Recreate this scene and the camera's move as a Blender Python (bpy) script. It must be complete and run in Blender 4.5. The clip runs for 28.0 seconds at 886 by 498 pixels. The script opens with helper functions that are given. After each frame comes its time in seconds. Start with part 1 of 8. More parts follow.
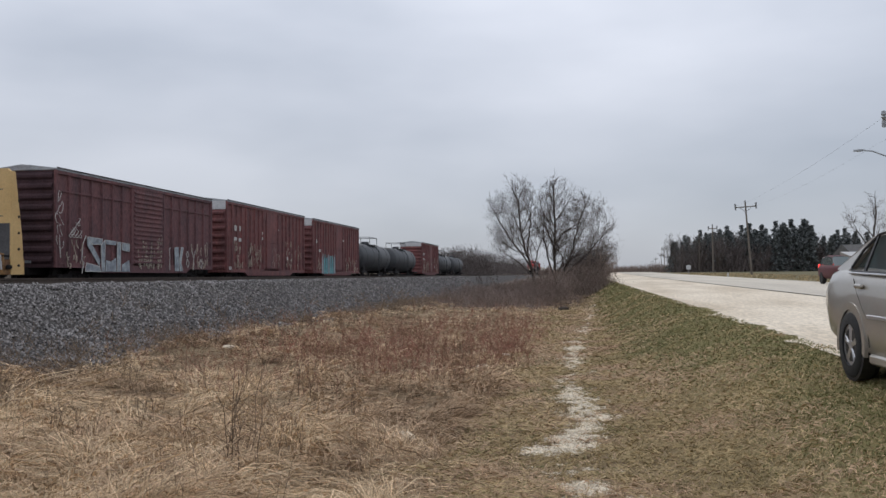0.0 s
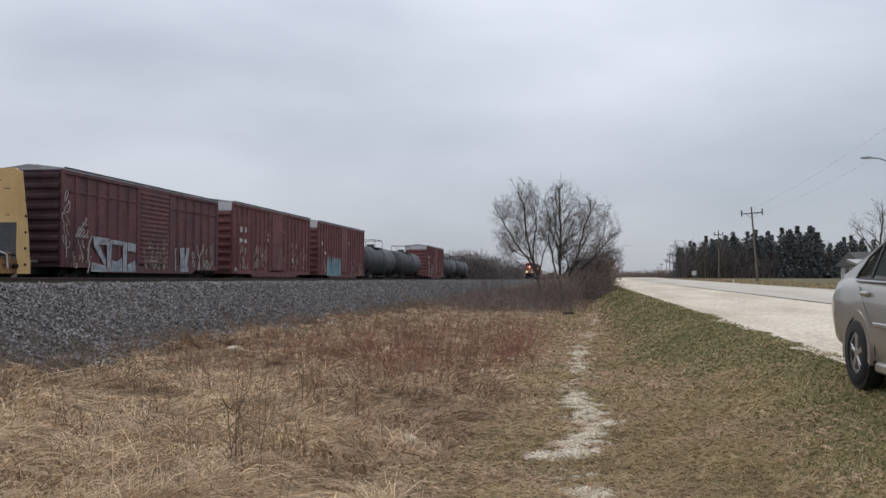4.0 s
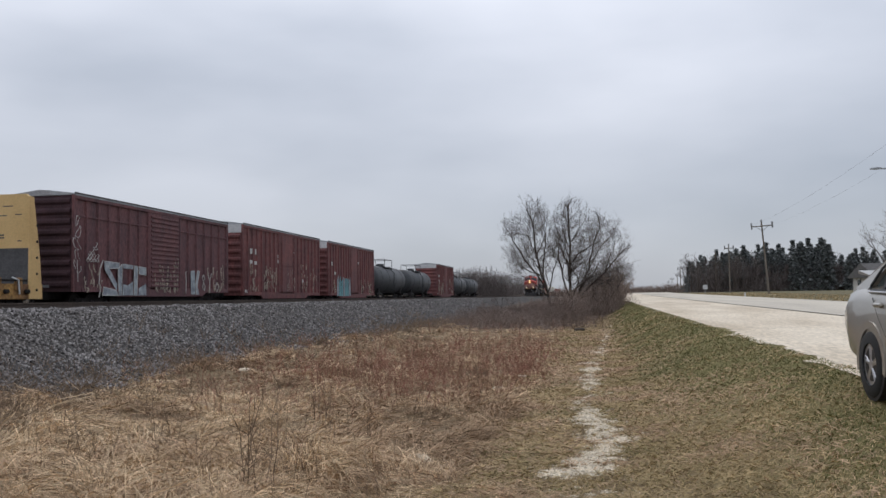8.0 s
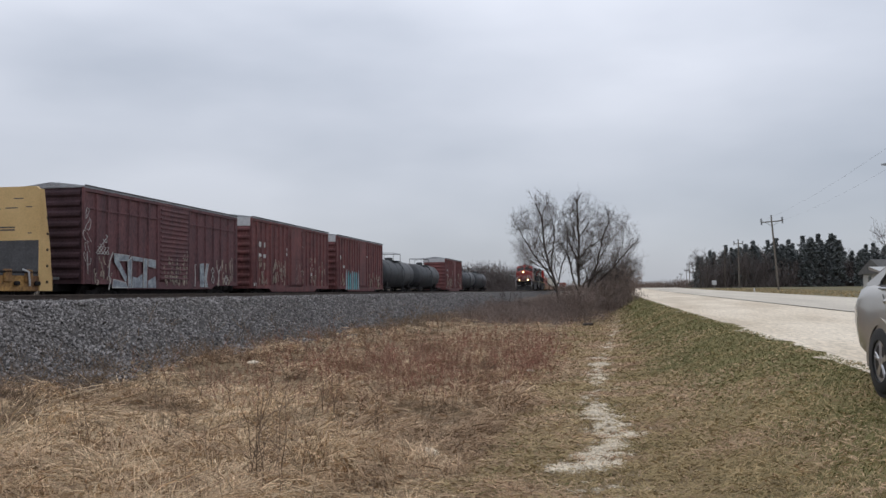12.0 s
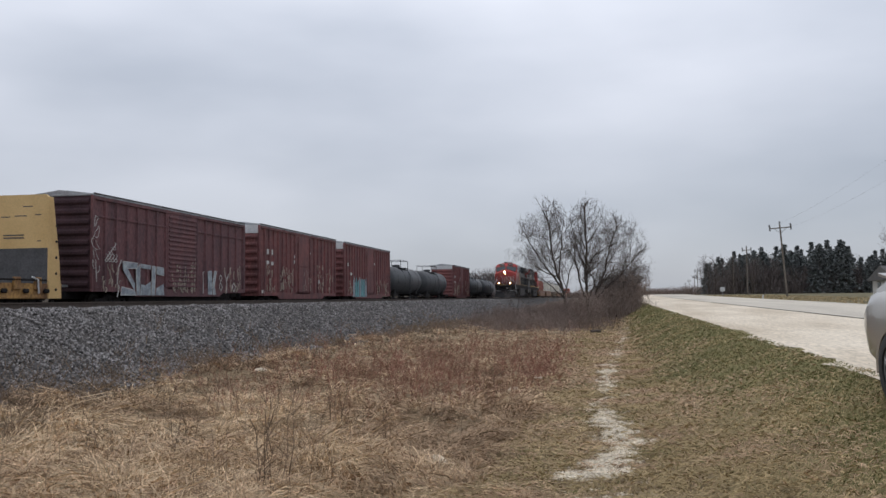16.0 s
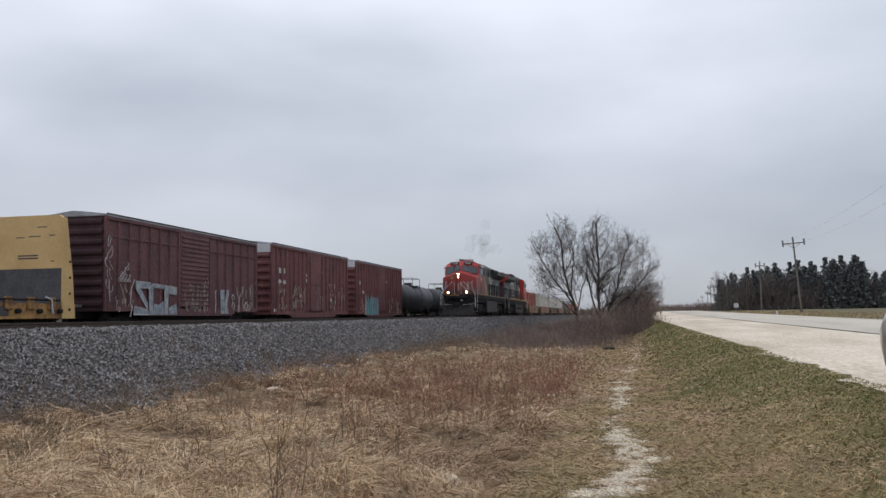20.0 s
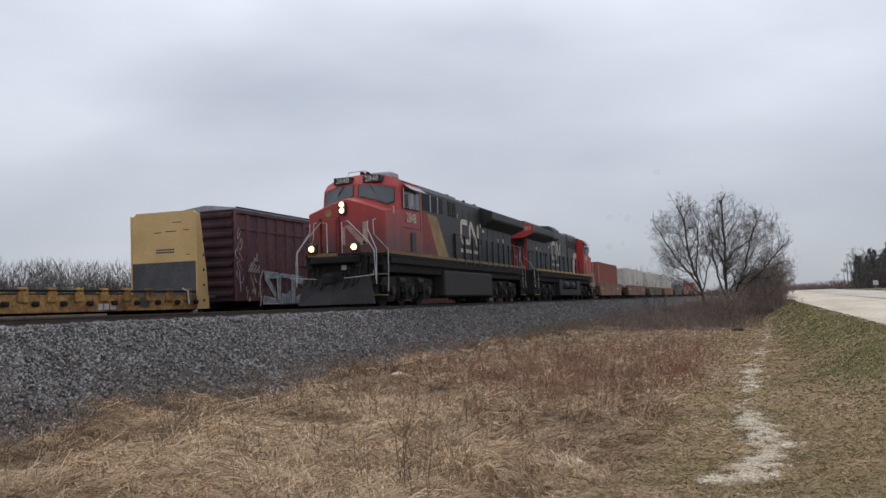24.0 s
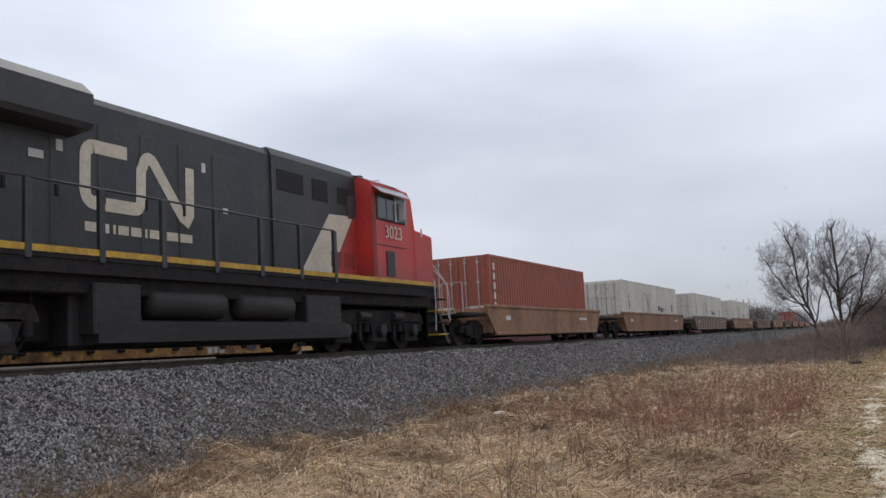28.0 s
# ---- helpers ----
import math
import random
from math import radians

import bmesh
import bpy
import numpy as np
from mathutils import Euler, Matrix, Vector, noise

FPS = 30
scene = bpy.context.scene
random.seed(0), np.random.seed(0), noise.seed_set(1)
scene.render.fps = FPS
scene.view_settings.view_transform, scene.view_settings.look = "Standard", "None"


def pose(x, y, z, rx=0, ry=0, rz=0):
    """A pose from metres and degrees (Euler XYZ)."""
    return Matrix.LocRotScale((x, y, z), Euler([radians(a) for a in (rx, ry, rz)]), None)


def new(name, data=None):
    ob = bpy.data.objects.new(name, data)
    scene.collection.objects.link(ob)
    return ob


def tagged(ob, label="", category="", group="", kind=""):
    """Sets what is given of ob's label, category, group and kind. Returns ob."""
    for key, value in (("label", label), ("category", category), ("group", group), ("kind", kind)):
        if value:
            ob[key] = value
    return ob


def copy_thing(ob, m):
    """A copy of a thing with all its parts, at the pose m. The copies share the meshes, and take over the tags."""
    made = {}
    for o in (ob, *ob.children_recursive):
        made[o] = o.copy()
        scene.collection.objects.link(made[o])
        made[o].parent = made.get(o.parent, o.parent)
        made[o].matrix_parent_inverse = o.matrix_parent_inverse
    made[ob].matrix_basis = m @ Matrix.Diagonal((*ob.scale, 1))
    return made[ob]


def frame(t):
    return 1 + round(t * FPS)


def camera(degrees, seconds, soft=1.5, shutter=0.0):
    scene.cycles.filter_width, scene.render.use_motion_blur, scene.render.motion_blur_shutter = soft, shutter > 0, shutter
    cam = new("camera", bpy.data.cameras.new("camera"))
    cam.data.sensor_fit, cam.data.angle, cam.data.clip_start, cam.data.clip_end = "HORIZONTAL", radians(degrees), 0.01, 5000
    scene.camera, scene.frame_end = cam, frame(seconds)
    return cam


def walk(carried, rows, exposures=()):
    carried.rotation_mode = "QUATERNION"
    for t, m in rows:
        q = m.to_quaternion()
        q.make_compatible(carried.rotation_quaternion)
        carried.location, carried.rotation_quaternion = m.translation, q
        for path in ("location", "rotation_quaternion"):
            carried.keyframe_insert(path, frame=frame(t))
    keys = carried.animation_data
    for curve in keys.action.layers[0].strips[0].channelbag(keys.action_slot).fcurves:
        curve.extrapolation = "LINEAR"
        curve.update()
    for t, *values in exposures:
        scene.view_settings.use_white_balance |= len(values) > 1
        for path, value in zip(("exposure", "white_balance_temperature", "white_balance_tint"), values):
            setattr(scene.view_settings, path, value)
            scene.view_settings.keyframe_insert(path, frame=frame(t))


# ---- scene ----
cam = camera(53.36, 28.0)
walk(cam, [
    (0.0, pose(0, 0, 1.7, 91.730, 0.471, 8.203)),
    (0.5, pose(0, 0, 1.7, 91.268, 0.400, 8.267)),
    (1.0, pose(0, 0, 1.7, 91.091, 0.430, 8.575)),
    (1.5, pose(0, 0, 1.7, 91.148, 0.390, 8.743)),
    (2.0, pose(0, 0, 1.7, 91.509, 0.315, 8.699)),
    (2.5, pose(0, 0, 1.7, 91.910, 0.109, 8.396)),
    (4.5, pose(0, 0, 1.7, 91.985, -0.200, 8.615)),
    (5.0, pose(0, 0, 1.7, 92.213, -0.155, 8.975)),
    (5.5, pose(0, 0, 1.7, 92.292, -0.247, 9.470)),
    (6.0, pose(0, 0, 1.7, 92.646, -0.130, 9.703)),
    (6.5, pose(0, 0, 1.7, 92.843, 0.222, 9.580)),
    (7.0, pose(0, 0, 1.7, 92.952, 0.384, 9.424)),
    (7.5, pose(0, 0, 1.7, 93.076, 0.630, 9.206)),
    (8.0, pose(0, 0, 1.7, 93.147, 0.851, 9.189)),
    (8.5, pose(0, 0, 1.7, 93.356, 0.762, 9.256)),
    (9.0, pose(0, 0, 1.7, 93.359, 0.659, 9.363)),
    (9.5, pose(0, 0, 1.7, 93.208, 0.705, 9.584)),
    (10.0, pose(0, 0, 1.7, 93.075, 0.635, 9.783)),
    (10.5, pose(0, 0, 1.7, 92.971, 0.617, 9.917)),
    (11.0, pose(0, 0, 1.7, 92.998, 0.354, 9.799)),
    (11.5, pose(0, 0, 1.7, 92.906, 0.424, 9.746)),
    (12.0, pose(0, 0, 1.7, 92.768, 0.546, 9.731)),
    (12.5, pose(0, 0, 1.7, 92.590, 0.688, 9.663)),
    (14.5, pose(0, 0, 1.7, 93.175, 0.365, 9.959)),
    (15.0, pose(0, 0, 1.7, 93.361, 0.441, 9.980)),
    (15.5, pose(0, 0, 1.7, 93.284, 0.523, 10.037)),
    (16.0, pose(0, 0, 1.7, 93.229, 0.630, 10.218)),
    (16.5, pose(0, 0, 1.7, 93.225, 0.620, 10.371)),
    (17.0, pose(0, 0, 1.7, 93.361, 0.433, 10.374)),
    (17.5, pose(0, 0, 1.7, 93.815, 0.575, 10.392)),
    (18.0, pose(0, 0, 1.7, 93.962, 0.776, 10.478)),
    (18.5, pose(0, 0, 1.7, 93.933, 0.985, 10.567)),
    (19.0, pose(0, 0, 1.7, 94.138, 1.096, 10.660)),
    (19.5, pose(0, 0, 1.7, 94.279, 1.031, 10.802)),
    (20.0, pose(0, 0, 1.7, 94.391, 0.952, 10.999)),
    (20.5, pose(0, 0, 1.7, 94.425, 1.062, 11.254)),
    (22.5, pose(0, 0, 1.7, 94.390, 1.538, 13.546)),
    (23.0, pose(0, 0, 1.7, 94.331, 1.987, 14.891)),
    (23.5, pose(0, 0, 1.7, 93.803, 2.112, 16.413)),
    (24.0, pose(0, 0, 1.7, 93.603, 1.995, 18.794)),
    (24.5, pose(0, 0, 1.7, 94.140, 2.464, 20.737)),
    (25.0, pose(0, 0, 1.7, 94.931, 2.867, 21.964)),
    (25.5, pose(0, 0, 1.7, 95.878, 3.014, 22.942)),
    (26.0, pose(0, 0, 1.7, 96.677, 3.165, 23.819)),
    (26.5, pose(0, 0, 1.7, 97.067, 3.369, 24.334)),
    (27.0, pose(0, 0, 1.7, 96.553, 3.297, 24.113)),
    (27.5, pose(0, 0, 1.7, 96.170, 3.097, 24.089)),
    (28.0, pose(0, 0, 1.7, 96.361, 3.070, 25.265)),
], ((0, 0.0), (25, 0.0), (26.5, 0.08), (28, 0.16)))

# ---- light ----
SUN_EL, SUN_AZ = radians(48), radians(205)
world = bpy.data.worlds.new("overcast_sky")
scene.world = world
world.use_nodes = True
nt = world.node_tree
nt.nodes.clear()
w_out = nt.nodes.new("ShaderNodeOutputWorld")
w_bg = nt.nodes.new("ShaderNodeBackground")
w_sky = nt.nodes.new("ShaderNodeTexSky")
w_sky.sky_type, w_sky.sun_disc = "NISHITA", False
w_sky.sun_elevation, w_sky.sun_rotation = SUN_EL, SUN_AZ
w_co = nt.nodes.new("ShaderNodeTexCoord")
w_map = nt.nodes.new("ShaderNodeMapping")
w_map.inputs["Scale"].default_value = (1.2, 1.2, 3.4)
w_map.inputs["Location"].default_value = (0.35, 0.1, 0.6)
w_n1 = nt.nodes.new("ShaderNodeTexNoise")
w_n1.inputs["Scale"].default_value, w_n1.inputs["Detail"].default_value, w_n1.inputs["Roughness"].default_value = 1.5, 5, 0.42
w_ramp = nt.nodes.new("ShaderNodeValToRGB")
w_ramp.color_ramp.elements[0].position, w_ramp.color_ramp.elements[0].color = 0.36, (0.575, 0.62, 0.715, 1)
w_ramp.color_ramp.elements[1].position, w_ramp.color_ramp.elements[1].color = 0.61, (0.85, 0.885, 0.985, 1)
w_mix = nt.nodes.new("ShaderNodeMixRGB")
w_mix.inputs[0].default_value = 0.012
nt.links.new(w_co.outputs["Generated"], w_map.inputs[0])
nt.links.new(w_map.outputs[0], w_n1.inputs["Vector"])
nt.links.new(w_n1.outputs[0], w_ramp.inputs[0])
w_sep, w_el, w_dim = (nt.nodes.new(n) for n in ("ShaderNodeSeparateXYZ", "ShaderNodeMapRange", "ShaderNodeMixRGB"))
w_dim.blend_type = "MULTIPLY"
w_dim.inputs[0].default_value = 1.0
w_el.inputs[1].default_value, w_el.inputs[2].default_value, w_el.inputs[3].default_value, w_el.inputs[4].default_value = 0.0, 0.36, 0.565, 1.06
nt.links.new(w_co.outputs["Generated"], w_sep.inputs[0])
nt.links.new(w_sep.outputs[2], w_el.inputs[0])
nt.links.new(w_ramp.outputs[0], w_dim.inputs[1])
nt.links.new(w_el.outputs[0], w_dim.inputs[2])
nt.links.new(w_dim.outputs[0], w_mix.inputs[1])
nt.links.new(w_sky.outputs[0], w_mix.inputs[2])
nt.links.new(w_mix.outputs[0], w_bg.inputs[0])
nt.links.new(w_bg.outputs[0], w_out.inputs[0])
w_bg.inputs[1].default_value = 0.96
sun_data = bpy.data.lights.new("sun", "SUN")
sun_data.energy, sun_data.angle, sun_data.color = 0.48, radians(25), (1.0, 0.96, 0.9)
sun = new("sun", sun_data)
sun.matrix_world = pose(0, 0, 60, 42, 0, 205 - 180 + 180)

# ---- plan: metres ----
XA, RAIL_A = -13.15, 1.72      # near track: centre line, rail top
XB, RAIL_B = -21.7, 1.2        # far track
LOCO = 23.4                    # locomotive over couplers


def lerp(x, xs, ys):
    return float(np.interp(x, xs, ys))


def road_z(y):
    return 0.65 + 0.007 * min(max(y, 0.0), 210.0)


# ---- materials ----
def mat(name, col, rough=0.7, metal=0.0, var=0.25, scale=3.0, fine=40.0, bump=0.0, col2=None, spot=0.0, stretch=(1, 1, 1), island=0.0, rand=0.0, spec=0.5, bump_scale=None):
    """Surface with two scales of colour variation (var, or a drift to col2), and a fine relief."""
    m = bpy.data.materials.new(name)
    m.use_nodes = True
    t = m.node_tree
    b = t.nodes["Principled BSDF"]
    b.inputs["Roughness"].default_value, b.inputs["Metallic"].default_value = rough, metal
    b.inputs["Specular IOR Level"].default_value = spec
    co = t.nodes.new("ShaderNodeTexCoord")
    mp = t.nodes.new("ShaderNodeMapping")
    mp.inputs["Scale"].default_value = stretch
    t.links.new(co.outputs["Object"], mp.inputs[0])
    n1, n2 = t.nodes.new("ShaderNodeTexNoise"), t.nodes.new("ShaderNodeTexNoise")
    for n, s, d in ((n1, scale, 4), (n2, fine, 3)):
        n.inputs["Scale"].default_value, n.inputs["Detail"].default_value = s, d
        t.links.new(mp.outputs[0], n.inputs["Vector"])
    mx = t.nodes.new("ShaderNodeMixRGB")
    second = col2 or tuple(max(0.0, c * (1 - var)) for c in col)
    mx.inputs[1].default_value, mx.inputs[2].default_value = (*col, 1), (*second, 1)
    mr = t.nodes.new("ShaderNodeMapRange")
    mr.inputs[1].default_value, mr.inputs[2].default_value = 0.36 + spot, 0.66 + spot
    t.links.new(n1.outputs[0], mr.inputs[0])
    t.links.new(mr.outputs[0], mx.inputs[0])
    mul = t.nodes.new("ShaderNodeMixRGB")
    mul.blend_type = "MULTIPLY"
    mul.inputs[0].default_value = 1.0
    m2 = t.nodes.new("ShaderNodeMapRange")
    m2.inputs[1].default_value, m2.inputs[2].default_value = 0.3, 0.7
    m2.inputs[3].default_value, m2.inputs[4].default_value = 1 - var, 1 + var * 0.5
    t.links.new(n2.outputs[0], m2.inputs[0])
    t.links.new(mx.outputs[0], mul.inputs[1])
    t.links.new(m2.outputs[0], mul.inputs[2])
    last = mul.outputs[0]
    if island or rand:
        src = t.nodes.new("ShaderNodeNewGeometry").outputs["Random Per Island"] if island else t.nodes.new("ShaderNodeObjectInfo").outputs["Random"]
        m3 = t.nodes.new("ShaderNodeMapRange")
        k = island or rand
        m3.inputs[3].default_value, m3.inputs[4].default_value = 1 - k, 1 + k
        t.links.new(src, m3.inputs[0])
        mu = t.nodes.new("ShaderNodeMixRGB")
        mu.blend_type = "MULTIPLY"
        mu.inputs[0].default_value = 1.0
        t.links.new(last, mu.inputs[1])
        t.links.new(m3.outputs[0], mu.inputs[2])
        last = mu.outputs[0]
    t.links.new(last, b.inputs["Base Color"])
    if bump:
        bp = t.nodes.new("ShaderNodeBump")
        bp.inputs["Strength"].default_value, bp.inputs["Distance"].default_value = bump, 0.02
        t.links.new(n2.outputs[0], bp.inputs["Height"])
        t.links.new(bp.outputs[0], b.inputs["Normal"])
    return m


def glow(name, col, power):
    m = bpy.data.materials.new(name)
    m.use_nodes = True
    b = m.node_tree.nodes["Principled BSDF"]
    b.inputs["Base Color"].default_value = (*col, 1)
    b.inputs["Emission Color"].default_value, b.inputs["Emission Strength"].default_value = (*col, 1), power
    return m


# ---- mesh helpers ----
class Build:
    """A bmesh with the few shapes that the things are made of."""

    def __init__(self):
        self.bm = bmesh.new()

    def box(self, x0, x1, y0, y1, z0, z1, bevel=0.0, seg=1):
        vs = [self.bm.verts.new(p) for p in ((x0, y0, z0), (x1, y0, z0), (x1, y1, z0), (x0, y1, z0), (x0, y0, z1), (x1, y0, z1), (x1, y1, z1), (x0, y1, z1))]
        fs = [self.bm.faces.new([vs[i] for i in q]) for q in ((3, 2, 1, 0), (4, 5, 6, 7), (0, 1, 5, 4), (1, 2, 6, 5), (2, 3, 7, 6), (3, 0, 4, 7))]
        if bevel:
            es = list({e for f in fs for e in f.edges})
            bmesh.ops.bevel(self.bm, geom=es, offset=bevel, segments=seg, affect="EDGES", profile=0.6)
        return self

    def prism(self, poly, a, b, axis="y", bevel=0.0):
        """A closed outline drawn across the axis, from a to b along it. x: (y, z); y: (x, z); z: (x, y)."""
        def p3(u, v, w):
            return {"x": (w, u, v), "y": (u, w, v), "z": (u, v, w)}[axis]
        v0 = [self.bm.verts.new(p3(u, v, a)) for u, v in poly]
        v1 = [self.bm.verts.new(p3(u, v, b)) for u, v in poly]
        n = len(poly)
        fs = [self.bm.faces.new(v0), self.bm.faces.new(list(reversed(v1)))]
        for i in range(n):
            fs.append(self.bm.faces.new((v0[i], v1[i], v1[(i + 1) % n], v0[(i + 1) % n])))
        bmesh.ops.recalc_face_normals(self.bm, faces=fs)
        if bevel:
            es = list({e for f in fs for e in f.edges})
            bmesh.ops.bevel(self.bm, geom=es, offset=bevel, segments=1, affect="EDGES", profile=0.6)
        return self

    def loft(self, rings, close=True, caps=True):
        rows = [[self.bm.verts.new(p) for p in r] for r in rings]
        n = len(rows[0])
        fs = []
        for a, b in zip(rows, rows[1:]):
            for i in range(n if close else n - 1):
                fs.append(self.bm.faces.new((a[i], a[(i + 1) % n], b[(i + 1) % n], b[i])))
        if caps and close:
            fs.append(self.bm.faces.new(list(reversed(rows[0]))))
            fs.append(self.bm.faces.new(rows[-1]))
        bmesh.ops.recalc_face_normals(self.bm, faces=fs)
        return self

    def tube(self, pts, r, seg=6, r1=None):
        pts = [Vector(p) for p in pts]
        rings = []
        for i, p in enumerate(pts):
            d = (pts[min(i + 1, len(pts) - 1)] - pts[max(i - 1, 0)]).normalized()
            u = d.orthogonal().normalized() if i == 0 else (u - d * u.dot(d)).normalized()
            w = d.cross(u)
            k = r if r1 is None else r + (r1 - r) * i / (len(pts) - 1)
            rings.append([p + (u * math.cos(a) + w * math.sin(a)) * k for a in (2 * math.pi * j / seg for j in range(seg))])
        return self.loft(rings)

    def cyl(self, p0, p1, r, seg=16, r1=None):
        return self.tube([p0, p1], r, seg, r1)

    def lathe(self, prof, c, axis="x", seg=24, caps=True):
        """Turns (along, radius) pairs round an axis through c."""
        rings = []
        for a, r in prof:
            ring = []
            for j in range(seg):
                t = 2 * math.pi * j / seg
                u, v = r * math.cos(t), r * math.sin(t)
                ring.append({"x": (c[0] + a, c[1] + u, c[2] + v), "y": (c[0] + u, c[1] + a, c[2] + v), "z": (c[0] + u, c[1] + v, c[2] + a)}[axis])
            rings.append(ring)
        return self.loft(rings, True, caps)

    def quad(self, *ps):
        self.bm.faces.new([self.bm.verts.new(p) for p in ps])
        return self


def part(name, b, material, parent=None, label="", smooth=False):
    me = bpy.data.meshes.new(name)
    b.bm.to_mesh(me)
    b.bm.free()
    me.materials.append(material)
    if smooth:
        me.polygons.foreach_set("use_smooth", [True] * len(me.polygons))
    ob = new(name, me)
    if parent is not None:
        ob.parent = parent
    if label:
        tagged(ob, label)
    return ob


def raw(name, verts, faces, material, parent=None, smooth=False):
    """A mesh from numpy arrays: verts (n, 3), faces (m, 3 or 4)."""
    me = bpy.data.meshes.new(name)
    verts, faces = np.asarray(verts, np.float32), np.asarray(faces, np.int32)
    k = faces.shape[1]
    me.vertices.add(len(verts))
    me.vertices.foreach_set("co", verts.ravel())
    me.loops.add(faces.size)
    me.loops.foreach_set("vertex_index", faces.ravel())
    me.polygons.add(len(faces))
    me.polygons.foreach_set("loop_start", np.arange(0, faces.size, k, dtype=np.int32))
    if smooth:
        me.polygons.foreach_set("use_smooth", np.ones(len(faces), bool))
    me.update(calc_edges=True)
    me.materials.append(material)
    ob = new(name, me)
    if parent is not None:
        ob.parent = parent
    return ob


def thing(name, label, category, m=None, group="", kind=""):
    ob = new(name)
    ob.empty_display_size = 0.2
    if m is not None:
        ob.matrix_world = m
    return tagged(ob, label, category, group, kind)


def shared(name, like, parent, m):
    """One more object on the mesh of another."""
    ob = new(name, like.data)
    ob.parent = parent
    ob.matrix_basis = m
    return ob

# ---- materials of the land ----
def ground_material():
    m = mat("dry_turf", (0.33, 0.25, 0.155), 0.95, 0, 0.4, 2.4, 40.0, 0.9, col2=(0.20, 0.145, 0.09), spec=0.1)
    t = m.node_tree
    b = t.nodes["Principled BSDF"]
    base = b.inputs["Base Color"].links[0].from_socket
    co = t.nodes.new("ShaderNodeTexCoord")
    sep = t.nodes.new("ShaderNodeSeparateXYZ")
    t.links.new(co.outputs["Object"], sep.inputs[0])
    nz = t.nodes.new("ShaderNodeTexNoise")
    nz.inputs["Scale"].default_value, nz.inputs["Detail"].default_value = 0.9, 5
    t.links.new(co.outputs["Object"], nz.inputs["Vector"])
    wob = t.nodes.new("ShaderNodeMath")
    wob.operation = "MULTIPLY_ADD"
    wob.inputs[1].default_value = 3.2
    t.links.new(nz.outputs[0], wob.inputs[0])
    t.links.new(sep.outputs[0], wob.inputs[2])

    def band(lo, hi, soft):
        """1 where x, wobbled, lies between lo and hi."""
        a, c, mul = (t.nodes.new(n) for n in ("ShaderNodeMapRange", "ShaderNodeMapRange", "ShaderNodeMath"))
        a.inputs[1].default_value, a.inputs[2].default_value = lo - soft + 1.6, lo + soft + 1.6
        c.inputs[1].default_value, c.inputs[2].default_value = hi + soft + 1.6, hi - soft + 1.6
        mul.operation = "MULTIPLY"
        for n in (a, c):
            t.links.new(wob.outputs[0], n.inputs[0])
        t.links.new(a.outputs[0], mul.inputs[0])
        t.links.new(c.outputs[0], mul.inputs[1])
        return mul.outputs[0]

    def over(under, mask, col):
        x = t.nodes.new("ShaderNodeMixRGB")
        t.links.new(mask, x.inputs[0])
        t.links.new(under, x.inputs[1])
        x.inputs[2].default_value = (*col, 1)
        return x.outputs[0]
    c = over(base, band(1.2, 60, 0.7), (0.25, 0.21, 0.10))
    yr, yx = t.nodes.new("ShaderNodeMapRange"), t.nodes.new("ShaderNodeMapRange")
    ym = t.nodes.new("ShaderNodeMath")
    ym.operation = "MULTIPLY"
    yr.inputs[1].default_value, yr.inputs[2].default_value = 42, 52
    yx.inputs[1].default_value, yx.inputs[2].default_value = 0.9, 0.1
    t.links.new(sep.outputs[1], yr.inputs[0])
    t.links.new(sep.outputs[0], yx.inputs[0])
    t.links.new(yr.outputs[0], ym.inputs[0])
    t.links.new(yx.outputs[0], ym.inputs[1])
    c = over(c, ym.outputs[0], (0.135, 0.105, 0.08))
    # Land beyond the far track, coloured dark so gaps under the cars look dark.
    c = over(c, band(-3000, -22.5, 1.0), (0.085, 0.068, 0.05))
    vy = t.nodes.new("ShaderNodeMapRange")
    vy.inputs[1].default_value, vy.inputs[2].default_value = 16, 17
    t.links.new(sep.outputs[0], vy.inputs[0])
    c = over(c, vy.outputs[0], (0.17, 0.15, 0.09))
    t.links.new(c, b.inputs["Base Color"])
    return m


M_GROUND = ground_material()
# Bed coloured far darker than its stones, painting the shade in the gaps.
M_BALLAST = mat("ballast_bed_gap_shade", (0.085, 0.08, 0.078), 0.95, 0, 0.5, 2.0, 22.0, 1.0, col2=(0.10, 0.09, 0.082), spec=0.2)
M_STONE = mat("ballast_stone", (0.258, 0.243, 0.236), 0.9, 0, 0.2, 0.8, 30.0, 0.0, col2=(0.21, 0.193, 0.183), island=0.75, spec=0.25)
M_ROAD = mat("pale_asphalt", (0.66, 0.60, 0.50), 0.9, 0, 0.15, 0.35, 20.0, 0.25, col2=(0.50, 0.45, 0.375), stretch=(1, 0.1, 1), spec=0.2)
M_GRAVEL = mat("pale_crushed_stone", (0.82, 0.72, 0.575), 0.95, 0, 0.24, 0.55, 14.0, 0.7, col2=(0.63, 0.53, 0.40), stretch=(1, 0.22, 1), spec=0.15)
M_PATH = mat("trodden_crushed_stone", (0.84, 0.74, 0.58), 0.95, 0, 0.3, 4.0, 40.0, 0.7, col2=(0.64, 0.56, 0.44), spec=0.1)
M_SEAM = mat("dark_joint", (0.24, 0.225, 0.20), 0.9, 0, 0.3, 0.4, 8.0, col2=(0.45, 0.42, 0.37))
M_RAIL = mat("worn_rail_steel", (0.10, 0.075, 0.06), 0.6, 0.5, 0.3, 4.0, 50.0, 0.1)
